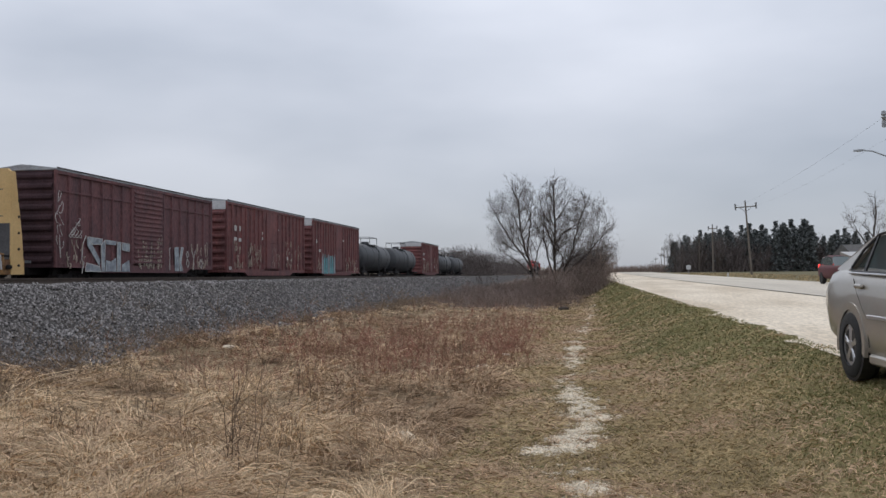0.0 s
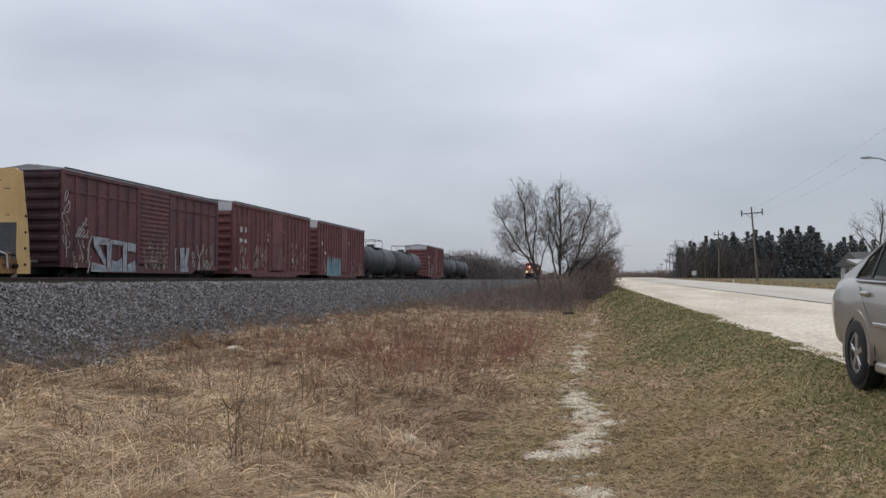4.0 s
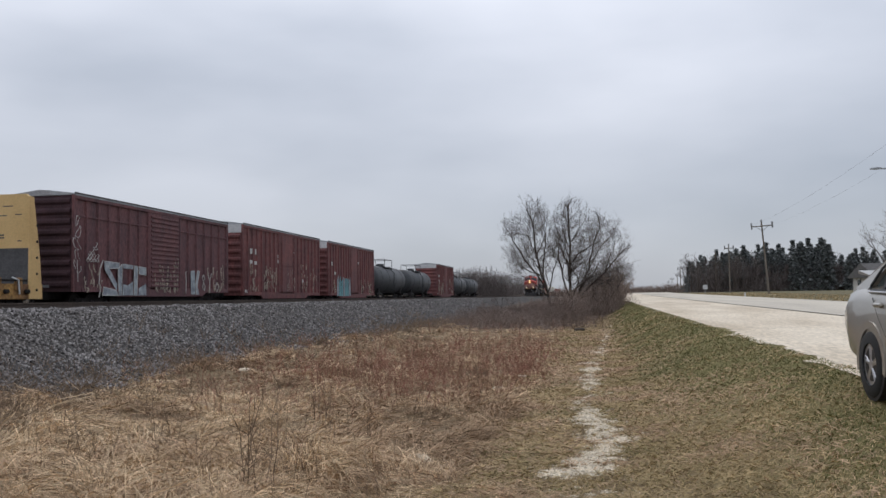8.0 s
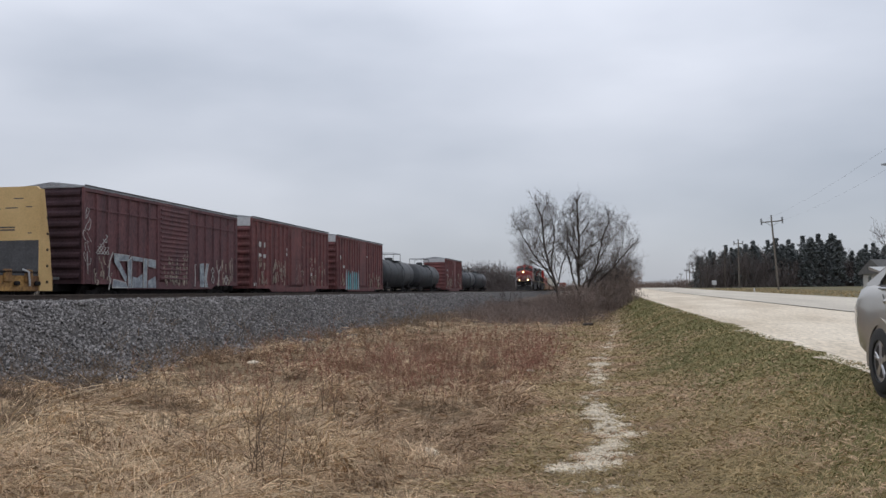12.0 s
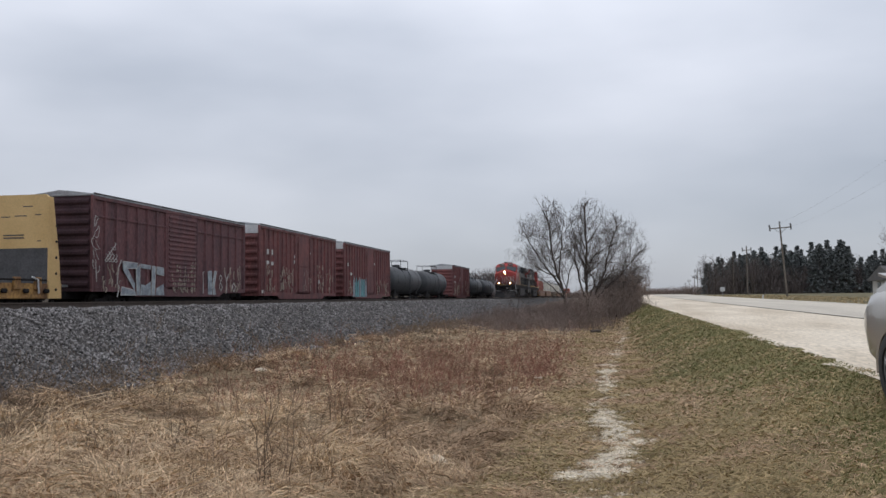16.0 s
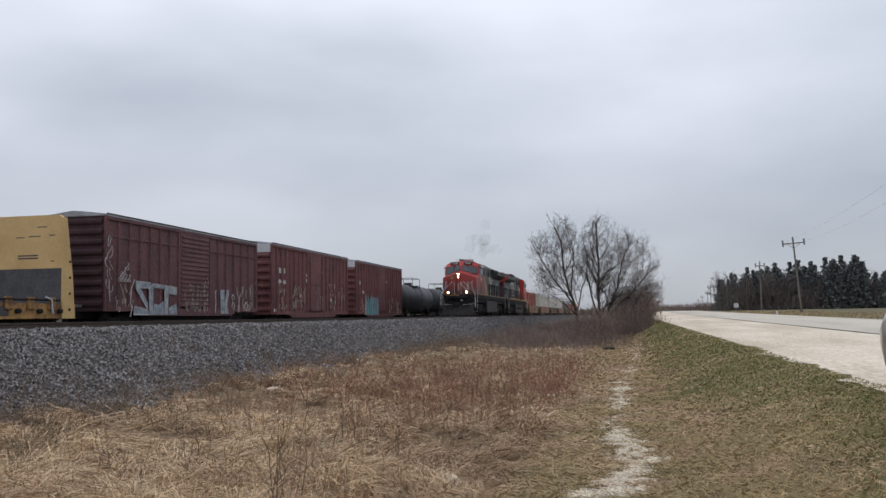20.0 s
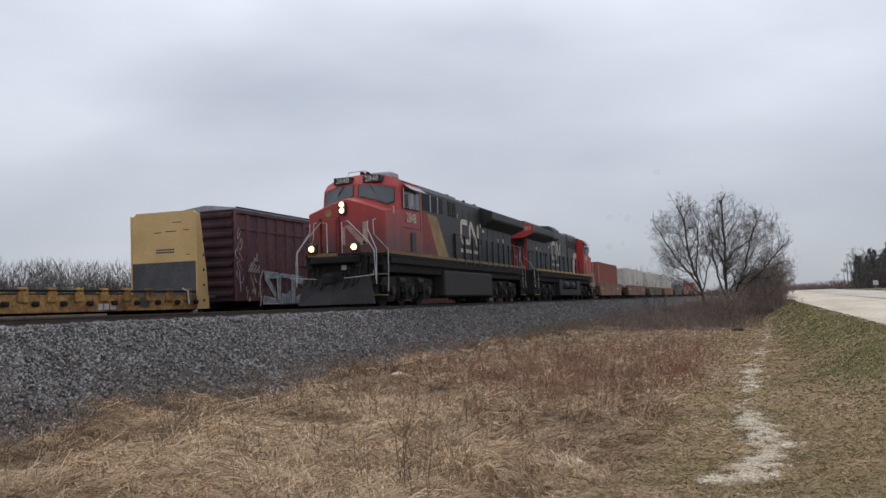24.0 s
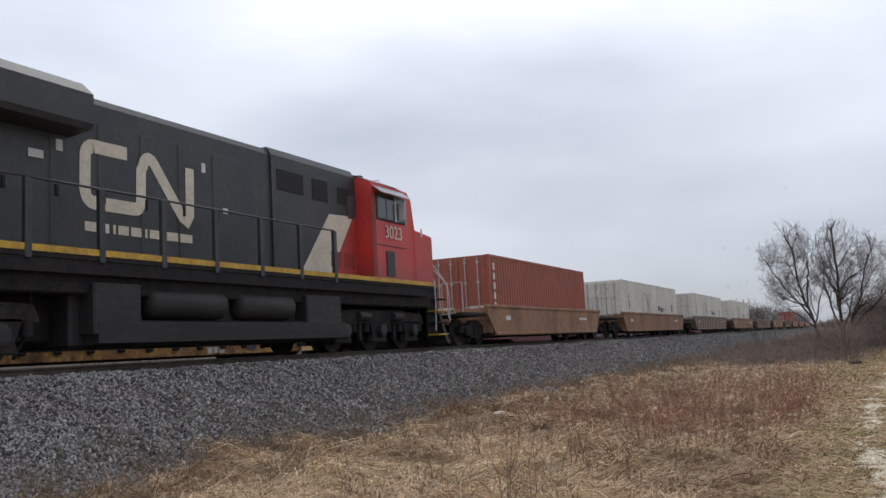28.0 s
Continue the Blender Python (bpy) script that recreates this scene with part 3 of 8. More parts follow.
def graffiti(c, kind, seed):
    """Sprayed patches and scribbles on the side that faces the field; no readable words."""
    r = random.Random(seed)
    x = 1.512
    if kind == "blocks":
        # three fat pale shapes with white outlines, run together, then three thinner ones past the door
        fat = ([(-5.45, 2.26), (-4.2, 2.22), (-4.25, 1.98), (-5.05, 1.96)],
               [(-5.45, 2.24), (-5.05, 1.96), (-4.4, 1.3), (-4.45, 1.02), (-5.42, 1.9)],
               [(-5.6, 0.80), (-5.5, 1.16), (-4.46, 1.02), (-4.3, 0.80)],
               [(-4.34, 1.96), (-3.98, 2.2), (-4.02, 0.80), (-4.26, 0.80)],
               [(-3.92, 2.2), (-3.02, 2.16), (-3.05, 1.98), (-3.9, 2.0)],
               [(-3.96, 0.80), (-3.9, 1.3), (-3.5, 1.24), (-3.06, 1.42), (-3.02, 0.80)],
               [(-2.94, 2.14), (-2.62, 2.14), (-2.66, 0.80), (-2.96, 0.80)],
               [(-2.52, 2.12), (-1.84, 2.08), (-1.82, 1.72), (-2.5, 1.78)],
               [(-2.56, 0.80), (-2.5, 1.12), (-1.84, 1.34), (-1.8, 0.80)],
               [(2.92, 0.85), (2.86, 2.06), (3.36, 2.1), (3.4, 0.85)],
               [(3.66, 2.1), (3.92, 2.08), (3.64, 1.3), (3.84, 0.85), (3.5, 0.85), (3.42, 1.4)])
        for k, line in enumerate(fat):
            blk = part("painted_block", Build().prism(line, x, x + 0.010, "x"), M_TAG, c, "sprayed pale grey block")
            if k in (0, 2, 3, 6, 7, 10):
                part("painted_outline", Build().tube([(x + 0.010, u, v) for u, v in line + line[:1]], 0.016, 4), M_MARK, blk, "white outline")
        for line in ([(2.3, 0.9), (2.34, 1.5), (2.28, 2.0), (2.42, 2.02)], [(4.45, 1.9), (4.25, 1.75), (4.4, 1.55), (4.6, 1.7), (4.42, 1.92)], [(4.4, 1.5), (4.28, 1.2), (4.5, 1.05), (4.62, 1.3), (4.42, 1.5)], [(4.95, 2.0), (5.2, 1.55), (5.45, 2.0)], [(5.2, 1.55), (5.2, 0.95)], [(6.1, 1.5), (5.95, 1.2), (6.2, 1.0), (6.35, 1.3), (6.1, 1.5)], [(-5.85, 0.72), (-5.7, 1.15), (-5.86, 1.3), (-5.78, 1.95), (-5.55, 2.3)]):
            part("white_scribble", Build().tube([(x + 0.008, u, v) for u, v in line], 0.022, 4), M_MARK, c)
        groups = ((-0.9, 0.9, 2.6, 1.3, M_TAGY, 46), (4.9, 0.9, 2.2, 1.4, M_TAGY, 26), (-6.9, 0.9, 1.3, 1.2, M_TAGY, 14))
        zz = 4.05
        for k in range(5):
            a0, turn = r.uniform(0, 5), r.choice((-1, 1))
            pts = [(x + 0.01, -7.5 + (0.15 + 0.08 * k % 0.2) * math.sin(a0 + turn * a) + 0.05 * r.random(), zz - 0.25 + 0.3 * math.cos(a0 + turn * a * 1.3) * (0.6 + 0.4 * r.random())) for a in np.linspace(0.3, 5.2, 10)]
            part("white_scribble", Build().tube(pts, 0.013, 4), M_MARK, c, "thin white sprayed scribble")
            zz -= 0.46
        part("white_scribble", Build().tube([(x + 0.01, -7.5, 2.2), (x + 0.01, -7.42, 1.35)], 0.018, 4), M_MARK, c)
        for k in range(7):
            y, z = -6.7 + 0.12 * k, 2.35 + 0.1 * k * (k % 2)
            part("white_scribble", Build().tube([(x + 0.01, y + 0.12 * math.sin(a * 2), z + 0.16 * math.cos(a)) for a in np.linspace(0, 4.5, 7)], 0.016, 4), M_MARK, c)
    elif kind == "stencils":
        bars(c, "stencil_bar", x, [(-6.55, 3.35, 0.35, 0.32), (-5.75, 3.35, 0.22, 0.32), (-6.6, 2.75, 0.42, 0.2), (-5.85, 2.7, 0.4, 0.22), (-1.7, 2.95, 0.16, 0.22), (-1.65, 3.3, 0.1, 0.2), (0.9, 3.72, 0.75, 0.1), (0.95, 3.52, 0.6, 0.1), (-7.4, 0.95, 0.4, 0.2), (3.4, 1.7, 0.3, 0.25)], M_MARK, "white stencilled bar")
        groups = ((-6.6, 1.0, 1.4, 1.5, M_TAGY, 22), (-4.4, 0.95, 2.5, 1.5, M_TAGY, 34), (0.2, 1.1, 1.8, 1.3, M_TAGY, 18), (3.3, 1.0, 3.6, 1.9, M_TAGY, 26))
    else:
        bars(c, "stencil_bar", x, [(-6.8, 3.2, 0.3, 0.3), (-6.0, 2.5, 0.5, 0.22), (1.2, 3.6, 0.7, 0.18)], M_MARK, "white stencilled bar")
        for k in range(7):
            y = -5.2 + 0.62 * k
            part("teal_graffiti", Build().prism([(y, 0.75), (y + 0.05, 1.9 + 0.5 * r.random()), (y + 0.42, 2.1 + 0.4 * r.random()), (y + 0.5, 0.75)], x, x + 0.01, "x"), M_TAGT if k % 3 else M_TAG, c, "sprayed teal graffiti patch")
        groups = ((-6.6, 1.0, 1.2, 1.2, M_TAGY, 10), (2.4, 0.9, 4.6, 1.0, M_TAGY, 30))
    for y, z, w, hgt, m, n in groups:
        for k in range(n):
            yy, zz = y + w * r.random(), z + hgt * r.random() ** 1.5
            lean, hh, bow = r.uniform(-0.25, 0.25), 0.12 + 0.45 * r.random(), r.uniform(-0.12, 0.12)
            tip = r.choice((0, 0, 0.22, -0.18))
            pts = [(x + 0.004, yy + lean * u * hh + bow * math.sin(u * 3.14) + tip * max(0, u - 0.7), zz + hh * min(u, 0.85)) for u in np.linspace(0, 1, 5)]
            part("sprayed_stroke", Build().tube(pts, 0.016 + 0.014 * r.random(), 4), m, c)


def tank_car(y0, label, length=15.6, xs=XB, z=RAIL_B, r=1.42):
    cy = y0 + length / 2
    h = length / 2
    c = thing("tank_car", label, "tank car", pose(xs, cy, z), group="parked freight cars")
    zc = 1.05 + r
    part("tank", Build().lathe([(-h + 0.6, 0.05), (-h + 0.62, 0.5), (-h + 0.75, 0.95), (-h + 1.0, 1.25), (-h + 1.35, r), (h - 1.35, r), (h - 1.0, 1.25), (h - 0.75, 0.95), (h - 0.62, 0.5), (h - 0.6, 0.05)], (0, 0, zc), "y", 36), M_TANK, c, "black cylindrical tank", smooth=True)
    for y in (-h * 0.62, -h * 0.2, h * 0.2, h * 0.62):
        part("tank_band", Build().lathe([(-0.05, r), (-0.05, r + 0.018), (0.05, r + 0.018), (0.05, r)], (0, y, zc), "y", 36), M_TANK, c)
    part("dome", Build().lathe([(0, 0.42), (0.3, 0.42), (0.34, 0.36), (0.36, 0.05)], (0, 0, zc + r - 0.04), "z", 18), M_TANK, c)
    rail = Build()
    zt = zc + r
    for sx in (-0.9, 0.9):
        rail.tube([(sx, -1.7, zt - 0.35), (sx, -1.7, zt + 0.72), (sx, 1.7, zt + 0.72), (sx, 1.7, zt - 0.35)], 0.03, 6)
    for y in (-1.7, 1.7):
        rail.tube([(-0.9, y, zt + 0.72), (0.9, y, zt + 0.72)], 0.03, 6)
    part("platform_railing", rail, M_TANK, c, "thin railing round the hatch")
    part("platform", Build().box(-0.95, 0.95, -1.75, 1.75, zt - 0.12, zt - 0.06), M_TANK, c)
    lad = Build()
    for y in (-0.25, 0.25):
        lad.tube([(1.52, y, 0.5), (1.52, y, zc + 0.6), (0.95, y, zt)], 0.022, 5)
    for k in range(8):
        lad.cyl((1.52, -0.25, 0.6 + 0.36 * k), (1.52, 0.25, 0.6 + 0.36 * k), 0.016, 5)
    part("ladder", lad, M_TANK, c)
    for se in (-1, 1):
        part("end_sill", Build().box(-1.45, 1.45, min(se * (h - 0.3), se * (h - 2.6)), max(se * (h - 0.3), se * (h - 2.6)), 0.85, 1.05, 0.02), M_STEEL, c)
        part("saddle", Build().box(-1.1, 1.1, se * (h - 2.6) - 0.3, se * (h - 2.6) + 0.3, 1.0, 1.7, 0.05), M_STEEL, c)
        bogie(se * (h - 2.2), owner=c)
        coupler(c, se * (h + 0.3), se)
    return c


def bulkhead_flat(y1, length=19.0, xs=XB, z=RAIL_B):
    """Yellow flat car with a tall bulkhead at its far end y1."""
    cy = y1 - length / 2
    h = length / 2
    c = thing("bulkhead_flatcar", "rusty yellow flatcar with a tall yellow and charcoal bulkhead", "flatcar", pose(xs, cy, z), group="parked freight cars")
    yb = h - 1.35
    part("bulkhead_panel", Build().prism([(-1.52, 2.55), (-1.52, 4.34), (-1.26, 4.56), (1.36, 4.56), (1.52, 4.42), (1.52, 2.55)], yb, yb + 0.16), M_YEL, c, "faded yellow upper bulkhead")
    part("bulkhead_lower_panel", Build().box(-1.52, 1.52, yb + 0.005, yb + 0.15, 1.0, 2.55), M_DARKP, c, "charcoal lower bulkhead")
    for sx in (-1, 1):
        part("gusset", Build().prism([(yb - 0.02, 0.66), (yb - 0.02, 4.46), (yb + 0.22, 4.46), (yb + 0.62, 2.2), (yb + 0.78, 0.66)], sx * 1.49, sx * 1.56, "x", 0.012), M_YEL, c, "yellow tapered side gusset")
        for k in range(5):
            part("bolt", Build().cyl((sx * 1.55, yb + 0.4, 1.0 + 0.6 * k), (sx * 1.59, yb + 0.4, 1.0 + 0.6 * k), 0.05, 8), M_STEEL, c)
        part("side_sill", Build().box(min(sx * 1.4, sx * 1.52), max(sx * 1.4, sx * 1.52), -h, h - 0.5, 0.66, 1.22, 0.02), M_YELD, c, "rust-streaked yellow side sill")
        n = 15
        for k in range(n):
            y = -h + 0.6 + (length - 2.6) * k / (n - 1)
            pk = part("stake_pocket", Build().box(min(sx * 1.5, sx * 1.6), max(sx * 1.5, sx * 1.6), y - 0.2, y + 0.2, 0.98, 1.44, 0.03), M_YELD, c)
            part("chain_winch", Build().box(min(sx * 1.52, sx * 1.64), max(sx * 1.52, sx * 1.64), y + 0.34, y + 0.62, 0.86, 1.02, 0.04), M_STEEL, c)
    bars(c, "stencil_bar", 1.522, [(2.55, 0.72, 0.22, 0.2), (2.85, 0.72, 0.22, 0.2), (3.15, 0.72, 0.28, 0.2)], M_MARK, "white stencilled bar")
    bars(c, "label_plate", 1.522, [(4.7, 0.76, 0.5, 0.36)], M_DARKP)
    for y, z, w in ((0.45, 4.1, 0.4), (0.1, 3.75, 0.5), (-0.45, 3.72, 0.35), (0.95, 3.78, 0.25), (1.05, 2.8, 0.15)):
        part("scrape_mark", Build().box(y, y + w, yb - 0.008, yb, z, z + 0.035), M_DARKP, c, "dark scrape")
    for k in range(2):
        part("stencil_bar", Build().box(-0.35, 0.5, yb - 0.008, yb, 2.92 + 0.1 * k, 2.97 + 0.1 * k), M_DARKP, c, "dark stencil bar")
    for sx in (-1, 1):
        part("deck_rail", Build().box(min(sx * 1.46, sx * 1.60), max(sx * 1.46, sx * 1.60), -h, h - 1.5, 1.30, 1.38, 0.02), M_STEEL, c, "dark rail along the deck edge")
    deck = Build().box(-1.45, 1.45, -h, h, 1.1, 1.2)
    part("deck", deck, M_DARKP, c, "dark wooden deck")
    strap = Build().tube([(1.56, yb - 1.0, 1.45), (1.66, yb - 0.8, 1.35), (1.64, yb - 0.7, 0.85)], 0.035, 6)
    part("hanging_strap", strap, M_WHITE, c, "white hanging tie-down strap")
    part("centre_sill", Build().box(-0.35, 0.35, -h - 0.2, h + 0.2, 0.6, 1.1), M_STEEL, c)
    for se in (-1, 1):
        bogie(se * (h - 2.2), owner=c)
        coupler(c, se * (h + 0.6), se)
    return c


def corrugated(b, x, y0, y1, z0, z1, sx, pitch=0.28, depth=0.036):
    n = max(2, round((y1 - y0) / pitch))
    p = (y1 - y0) / n
    row = []
    for k in range(n):
        y = y0 + p * k
        row += [(y, 0), (y + p * 0.25, 0), (y + p * 0.4, depth), (y + p * 0.75, depth), (y + p * 0.9, 0)]
    row.append((y1, 0))
    lo = [b.bm.verts.new((x - sx * d, y, z0)) for y, d in row]
    hi = [b.bm.verts.new((x - sx * d, y, z1)) for y, d in row]
    for i in range(len(row) - 1):
        b.bm.faces.new((lo[i], lo[i + 1], hi[i + 1], hi[i]) if sx > 0 else (lo[i + 1], lo[i], hi[i], hi[i + 1]))
    return b


def container(style, label, length, height=2.9):
    """Shipping container, origin at the middle of its floor; doors at its near end."""
    h, w = length / 2, 1.22
    m = M_ORANGE if style == "orange" else M_CREAM
    c = thing("container", label, "container", group="containers on the train")
    part("shell", Build().box(-w + 0.05, w - 0.05, -h + 0.05, h - 0.05, 0.05, height - 0.02), m, c)
    for sx in (-1, 1):
        part("side_wall", corrugated(Build(), sx * (w - 0.005), -h + 0.14, h - 0.14, 0.14, height - 0.1, sx, 0.28 if style == "orange" else 0.6, 0.036 if style == "orange" else 0.012), m, c)
        for z in (0.0, height - 0.1):
            part("side_rail", Build().box(min(sx * (w - 0.1), sx * w), max(sx * (w - 0.1), sx * w), -h + 0.1, h - 0.1, z, z + (0.15 if z == 0 else 0.1), 0.01), m, c)
        for se in (-1, 1):
            part("corner_post", Build().box(min(sx * (w - 0.15), sx * w), max(sx * (w - 0.15), sx * w), min(se * (h - 0.16), se * h), max(se * (h - 0.16), se * h), 0, height, 0.015), m, c)
    part("roof", Build().box(-w + 0.03, w - 0.03, -h + 0.1, h - 0.1, height - 0.05, height - 0.005), m, c)
    for sx in (-1, 1):
        d = part("door", Build().box(min(sx * 0.01, sx * 1.06), max(sx * 0.01, sx * 1.06), -h + 0.005, -h + 0.06, 0.16, height - 0.12, 0.012), m, c)
        for x in (0.28, 0.78):
            rod = Build().cyl((sx * x, -h - 0.04, 0.1), (sx * x, -h - 0.04, height - 0.08), 0.024, 6)
            for z in (0.25, 1.0, 1.9, height - 0.25):
                rod.box(sx * x - 0.06, sx * x + 0.06, -h - 0.05, -h + 0.01, z - 0.04, z + 0.04)
            part("locking_rod", rod, M_RODS, d, "zinc locking rod")
        part("door_label", Build().box(min(sx * 0.35, sx * 0.95), max(sx * 0.35, sx * 0.95), -h - 0.004, -h + 0.006, 0.9, 1.05).box(min(sx * 0.35, sx * 0.9), max(sx * 0.35, sx * 0.9), -h - 0.004, -h + 0.006, 0.6, 0.75), M_MARK, d, "white label bars")
    part("end_wall", Build().box(-w + 0.1, w - 0.1, h - 0.06, h - 0.01, 0.1, height - 0.08), m, c)
    if style == "orange":
        bars(c, "lettering_bar", w - 0.004, [(-h + 0.35, height - 0.55 - 0.36 * k, 0.2, 0.25) for k in range(6)], M_MARK, "white stencilled bar")
    else:
        for y0, y1, z0, z1 in ((-2.9, -2.72, 1.0, 2.3), (-2.9, -2.1, 2.15, 2.3), (-2.9, -1.9, 1.0, 1.15), (-1.9, -1.75, 1.0, 2.2), (-1.2, -1.05, 1.0, 2.3)):
            part("painted_bar", Build().box(w - 0.004, w + 0.004, y0, y1, z0, z1), M_TAGY, c, "tan painted bar")
        part("painted_bar", Build().prism([(-1.85, 2.25), (-1.65, 2.25), (-1.05, 1.0), (-1.25, 1.0)], w - 0.004, w + 0.005, "x"), M_TAGY, c, "tan painted bar")
        bars(c, "stencil_bar", w - 0.003, [(1.5, 1.25, 0.6, 0.3), (2.3, 1.15, 0.6, 0.3), (3.2, 1.25, 0.3, 0.2), (6.0, 1.2, 0.3, 0.5), (-6.6, 1.2, 0.12, 0.9)], M_TAGD, "dark stencilled bar")
    return c


def well_car(well, total, style, label):
    """Well car, origin at its middle on the rail; container floor at 0.36."""
    h, t = well / 2, total / 2
    m = M_WELL if style == "rust" else M_WELLG
    c = thing("well_car", label, "well car", group="cars of the moving train")
    for sx in (-1, 1):
        x = sx * 1.45
        side = part("well_side", Build().prism([(-h - 0.55, 1.36), (h + 0.55, 1.36), (h + 0.45, 1.0), (h - 0.2, 0.34), (-h + 0.2, 0.34), (-h - 0.45, 1.0)], min(x, x - sx * 0.08), max(x, x - sx * 0.08), "x", 0.01), m, c, "rusty well side")
        part("top_chord", Build().box(min(x - sx * 0.13, x + sx * 0.04), max(x - sx * 0.13, x + sx * 0.04), -h - 0.6, h + 0.6, 1.28, 1.4, 0.02), m, c)
        part("bottom_chord", Build().box(min(x - sx * 0.13, x + sx * 0.04), max(x - sx * 0.13, x + sx * 0.04), -h + 0.2, h - 0.2, 0.3, 0.42, 0.02), m, c)
        if style != "rust":
            for k in range(13):
                y = -h + 0.6 + (well - 1.2) * k / 12
                part("side_post", Build().box(min(x, x + sx * 0.05), max(x, x + sx * 0.05), y - 0.06, y + 0.06, 0.4, 1.3), m, c)
        bars(c, "stencil_bar", x, [(-h + 1.2, 0.85, 0.5, 0.16), (h - 3.0, 0.9, 1.2, 0.1)], M_MARK, "", sx)
    part("well_floor", Build().box(-1.38, 1.38, -h, h, 0.28, 0.35), M_STEEL, c)
    for se in (-1, 1):
        part("end_platform", Build().box(-1.4, 1.4, min(se * (h + 0.3), se * (t - 0.55)), max(se * (h + 0.3), se * (t - 0.55)), 0.98, 1.1, 0.02), M_STEEL, c)
        part("end_bulkhead", Build().box(-1.4, 1.4, min(se * h, se * (h + 0.1)), max(se * h, se * (h + 0.1)), 0.4, 1.3), m, c)
        for x in (-1.35, 1.35):
            part("end_handrail", Build().tube([(x, se * (t - 0.6), 1.05), (x, se * (t - 0.6), 2.1), (x * 0.45, se * (t - 0.6), 2.1), (x * 0.45, se * (t - 0.6), 1.05)], 0.022, 5), M_RODS, c)
        bogie(se * (t - 2.2), owner=c)
        coupler(c, se * t, se)
    return c

# ---- locomotives ----
M_RED = mat("orange_red_engine_paint", (0.40, 0.040, 0.034), 0.5, 0, 0.2, 0.9, 10.0, 0.03, col2=(0.31, 0.036, 0.031))
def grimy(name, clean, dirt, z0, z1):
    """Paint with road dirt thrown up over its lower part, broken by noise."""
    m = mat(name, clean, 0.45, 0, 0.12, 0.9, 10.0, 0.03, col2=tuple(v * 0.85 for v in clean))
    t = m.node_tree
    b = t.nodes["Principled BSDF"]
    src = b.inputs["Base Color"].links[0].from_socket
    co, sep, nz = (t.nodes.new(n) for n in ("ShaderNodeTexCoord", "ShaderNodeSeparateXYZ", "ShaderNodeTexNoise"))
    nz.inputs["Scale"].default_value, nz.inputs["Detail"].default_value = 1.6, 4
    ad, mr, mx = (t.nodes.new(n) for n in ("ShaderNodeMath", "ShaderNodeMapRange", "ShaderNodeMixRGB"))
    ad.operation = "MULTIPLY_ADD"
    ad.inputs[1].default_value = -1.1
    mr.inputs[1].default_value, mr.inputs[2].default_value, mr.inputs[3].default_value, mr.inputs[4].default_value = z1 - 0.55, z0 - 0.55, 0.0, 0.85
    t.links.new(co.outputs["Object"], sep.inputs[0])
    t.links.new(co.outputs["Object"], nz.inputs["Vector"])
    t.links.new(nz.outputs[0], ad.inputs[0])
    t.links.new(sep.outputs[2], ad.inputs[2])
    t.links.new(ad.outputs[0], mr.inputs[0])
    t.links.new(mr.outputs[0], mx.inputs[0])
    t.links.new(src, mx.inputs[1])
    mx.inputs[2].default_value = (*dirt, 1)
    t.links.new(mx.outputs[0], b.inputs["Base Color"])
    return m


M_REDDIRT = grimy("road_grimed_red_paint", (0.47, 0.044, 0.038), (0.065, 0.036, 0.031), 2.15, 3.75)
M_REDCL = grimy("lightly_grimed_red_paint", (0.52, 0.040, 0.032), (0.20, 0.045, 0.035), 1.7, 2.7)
M_REDG = mat("grimy_red_engine_paint", (0.27, 0.030, 0.022), 0.6, 0, 0.3, 1.0, 10.0, 0.05, col2=(0.13, 0.032, 0.025))
M_BLACK = mat("black_engine_paint", (0.017, 0.018, 0.021), 0.5, 0, 0.25, 1.0, 10.0, 0.03, col2=(0.022, 0.022, 0.022))
M_BLACK2 = mat("dusty_black_engine_paint", (0.023, 0.025, 0.030), 0.5, 0, 0.25, 1.0, 10.0, 0.03, col2=(0.041, 0.040, 0.040))
M_CREAMP = mat("cream_emblem_paint", (0.62, 0.545, 0.435), 0.55, 0, 0.15, 2.0, 14.0)
M_WORN = mat("worn_pinkish_cream_paint", (0.44, 0.31, 0.255), 0.6, 0, 0.25, 2.0, 14.0, col2=(0.36, 0.17, 0.14))
M_GOLD = mat("dirty_gold_stripe_paint", (0.36, 0.23, 0.085), 0.6, 0, 0.25, 1.5, 10.0, col2=(0.24, 0.15, 0.06))
M_SILL = mat("yellow_sill_stripe", (0.55, 0.33, 0.03), 0.55, 0, 0.25, 2.0, 10.0, col2=(0.40, 0.22, 0.03))
M_SILLD = mat("dusty_yellow_sill_stripe", (0.24, 0.15, 0.05), 0.65, 0, 0.3, 2.0, 10.0, col2=(0.15, 0.10, 0.05))
M_TANKF = mat("grey_brown_fuel_tank_grime", (0.023, 0.0215, 0.022), 0.65, 0, 0.3, 1.0, 14.0, 0.05, col2=(0.034, 0.030, 0.029), stretch=(1, 0.3, 1), spec=0.35)
M_HANDR = mat("white_handrail_paint", (0.55, 0.55, 0.56), 0.5, 0, 0.15, 4.0, 20.0)
M_LAMP = glow("warm_headlamp", (1.0, 0.70, 0.34), 28.0)
M_BOWL = glow("lit_reflector_bowl", (1.0, 0.60, 0.22), 1.5)
M_GRILLE = mat("black_mesh_grille", (0.006, 0.006, 0.007), 0.75, 0, 0.3, 3.0, 90.0, 0.5)
M_BOARD = mat("black_number_board", (0.012, 0.012, 0.012), 0.4)


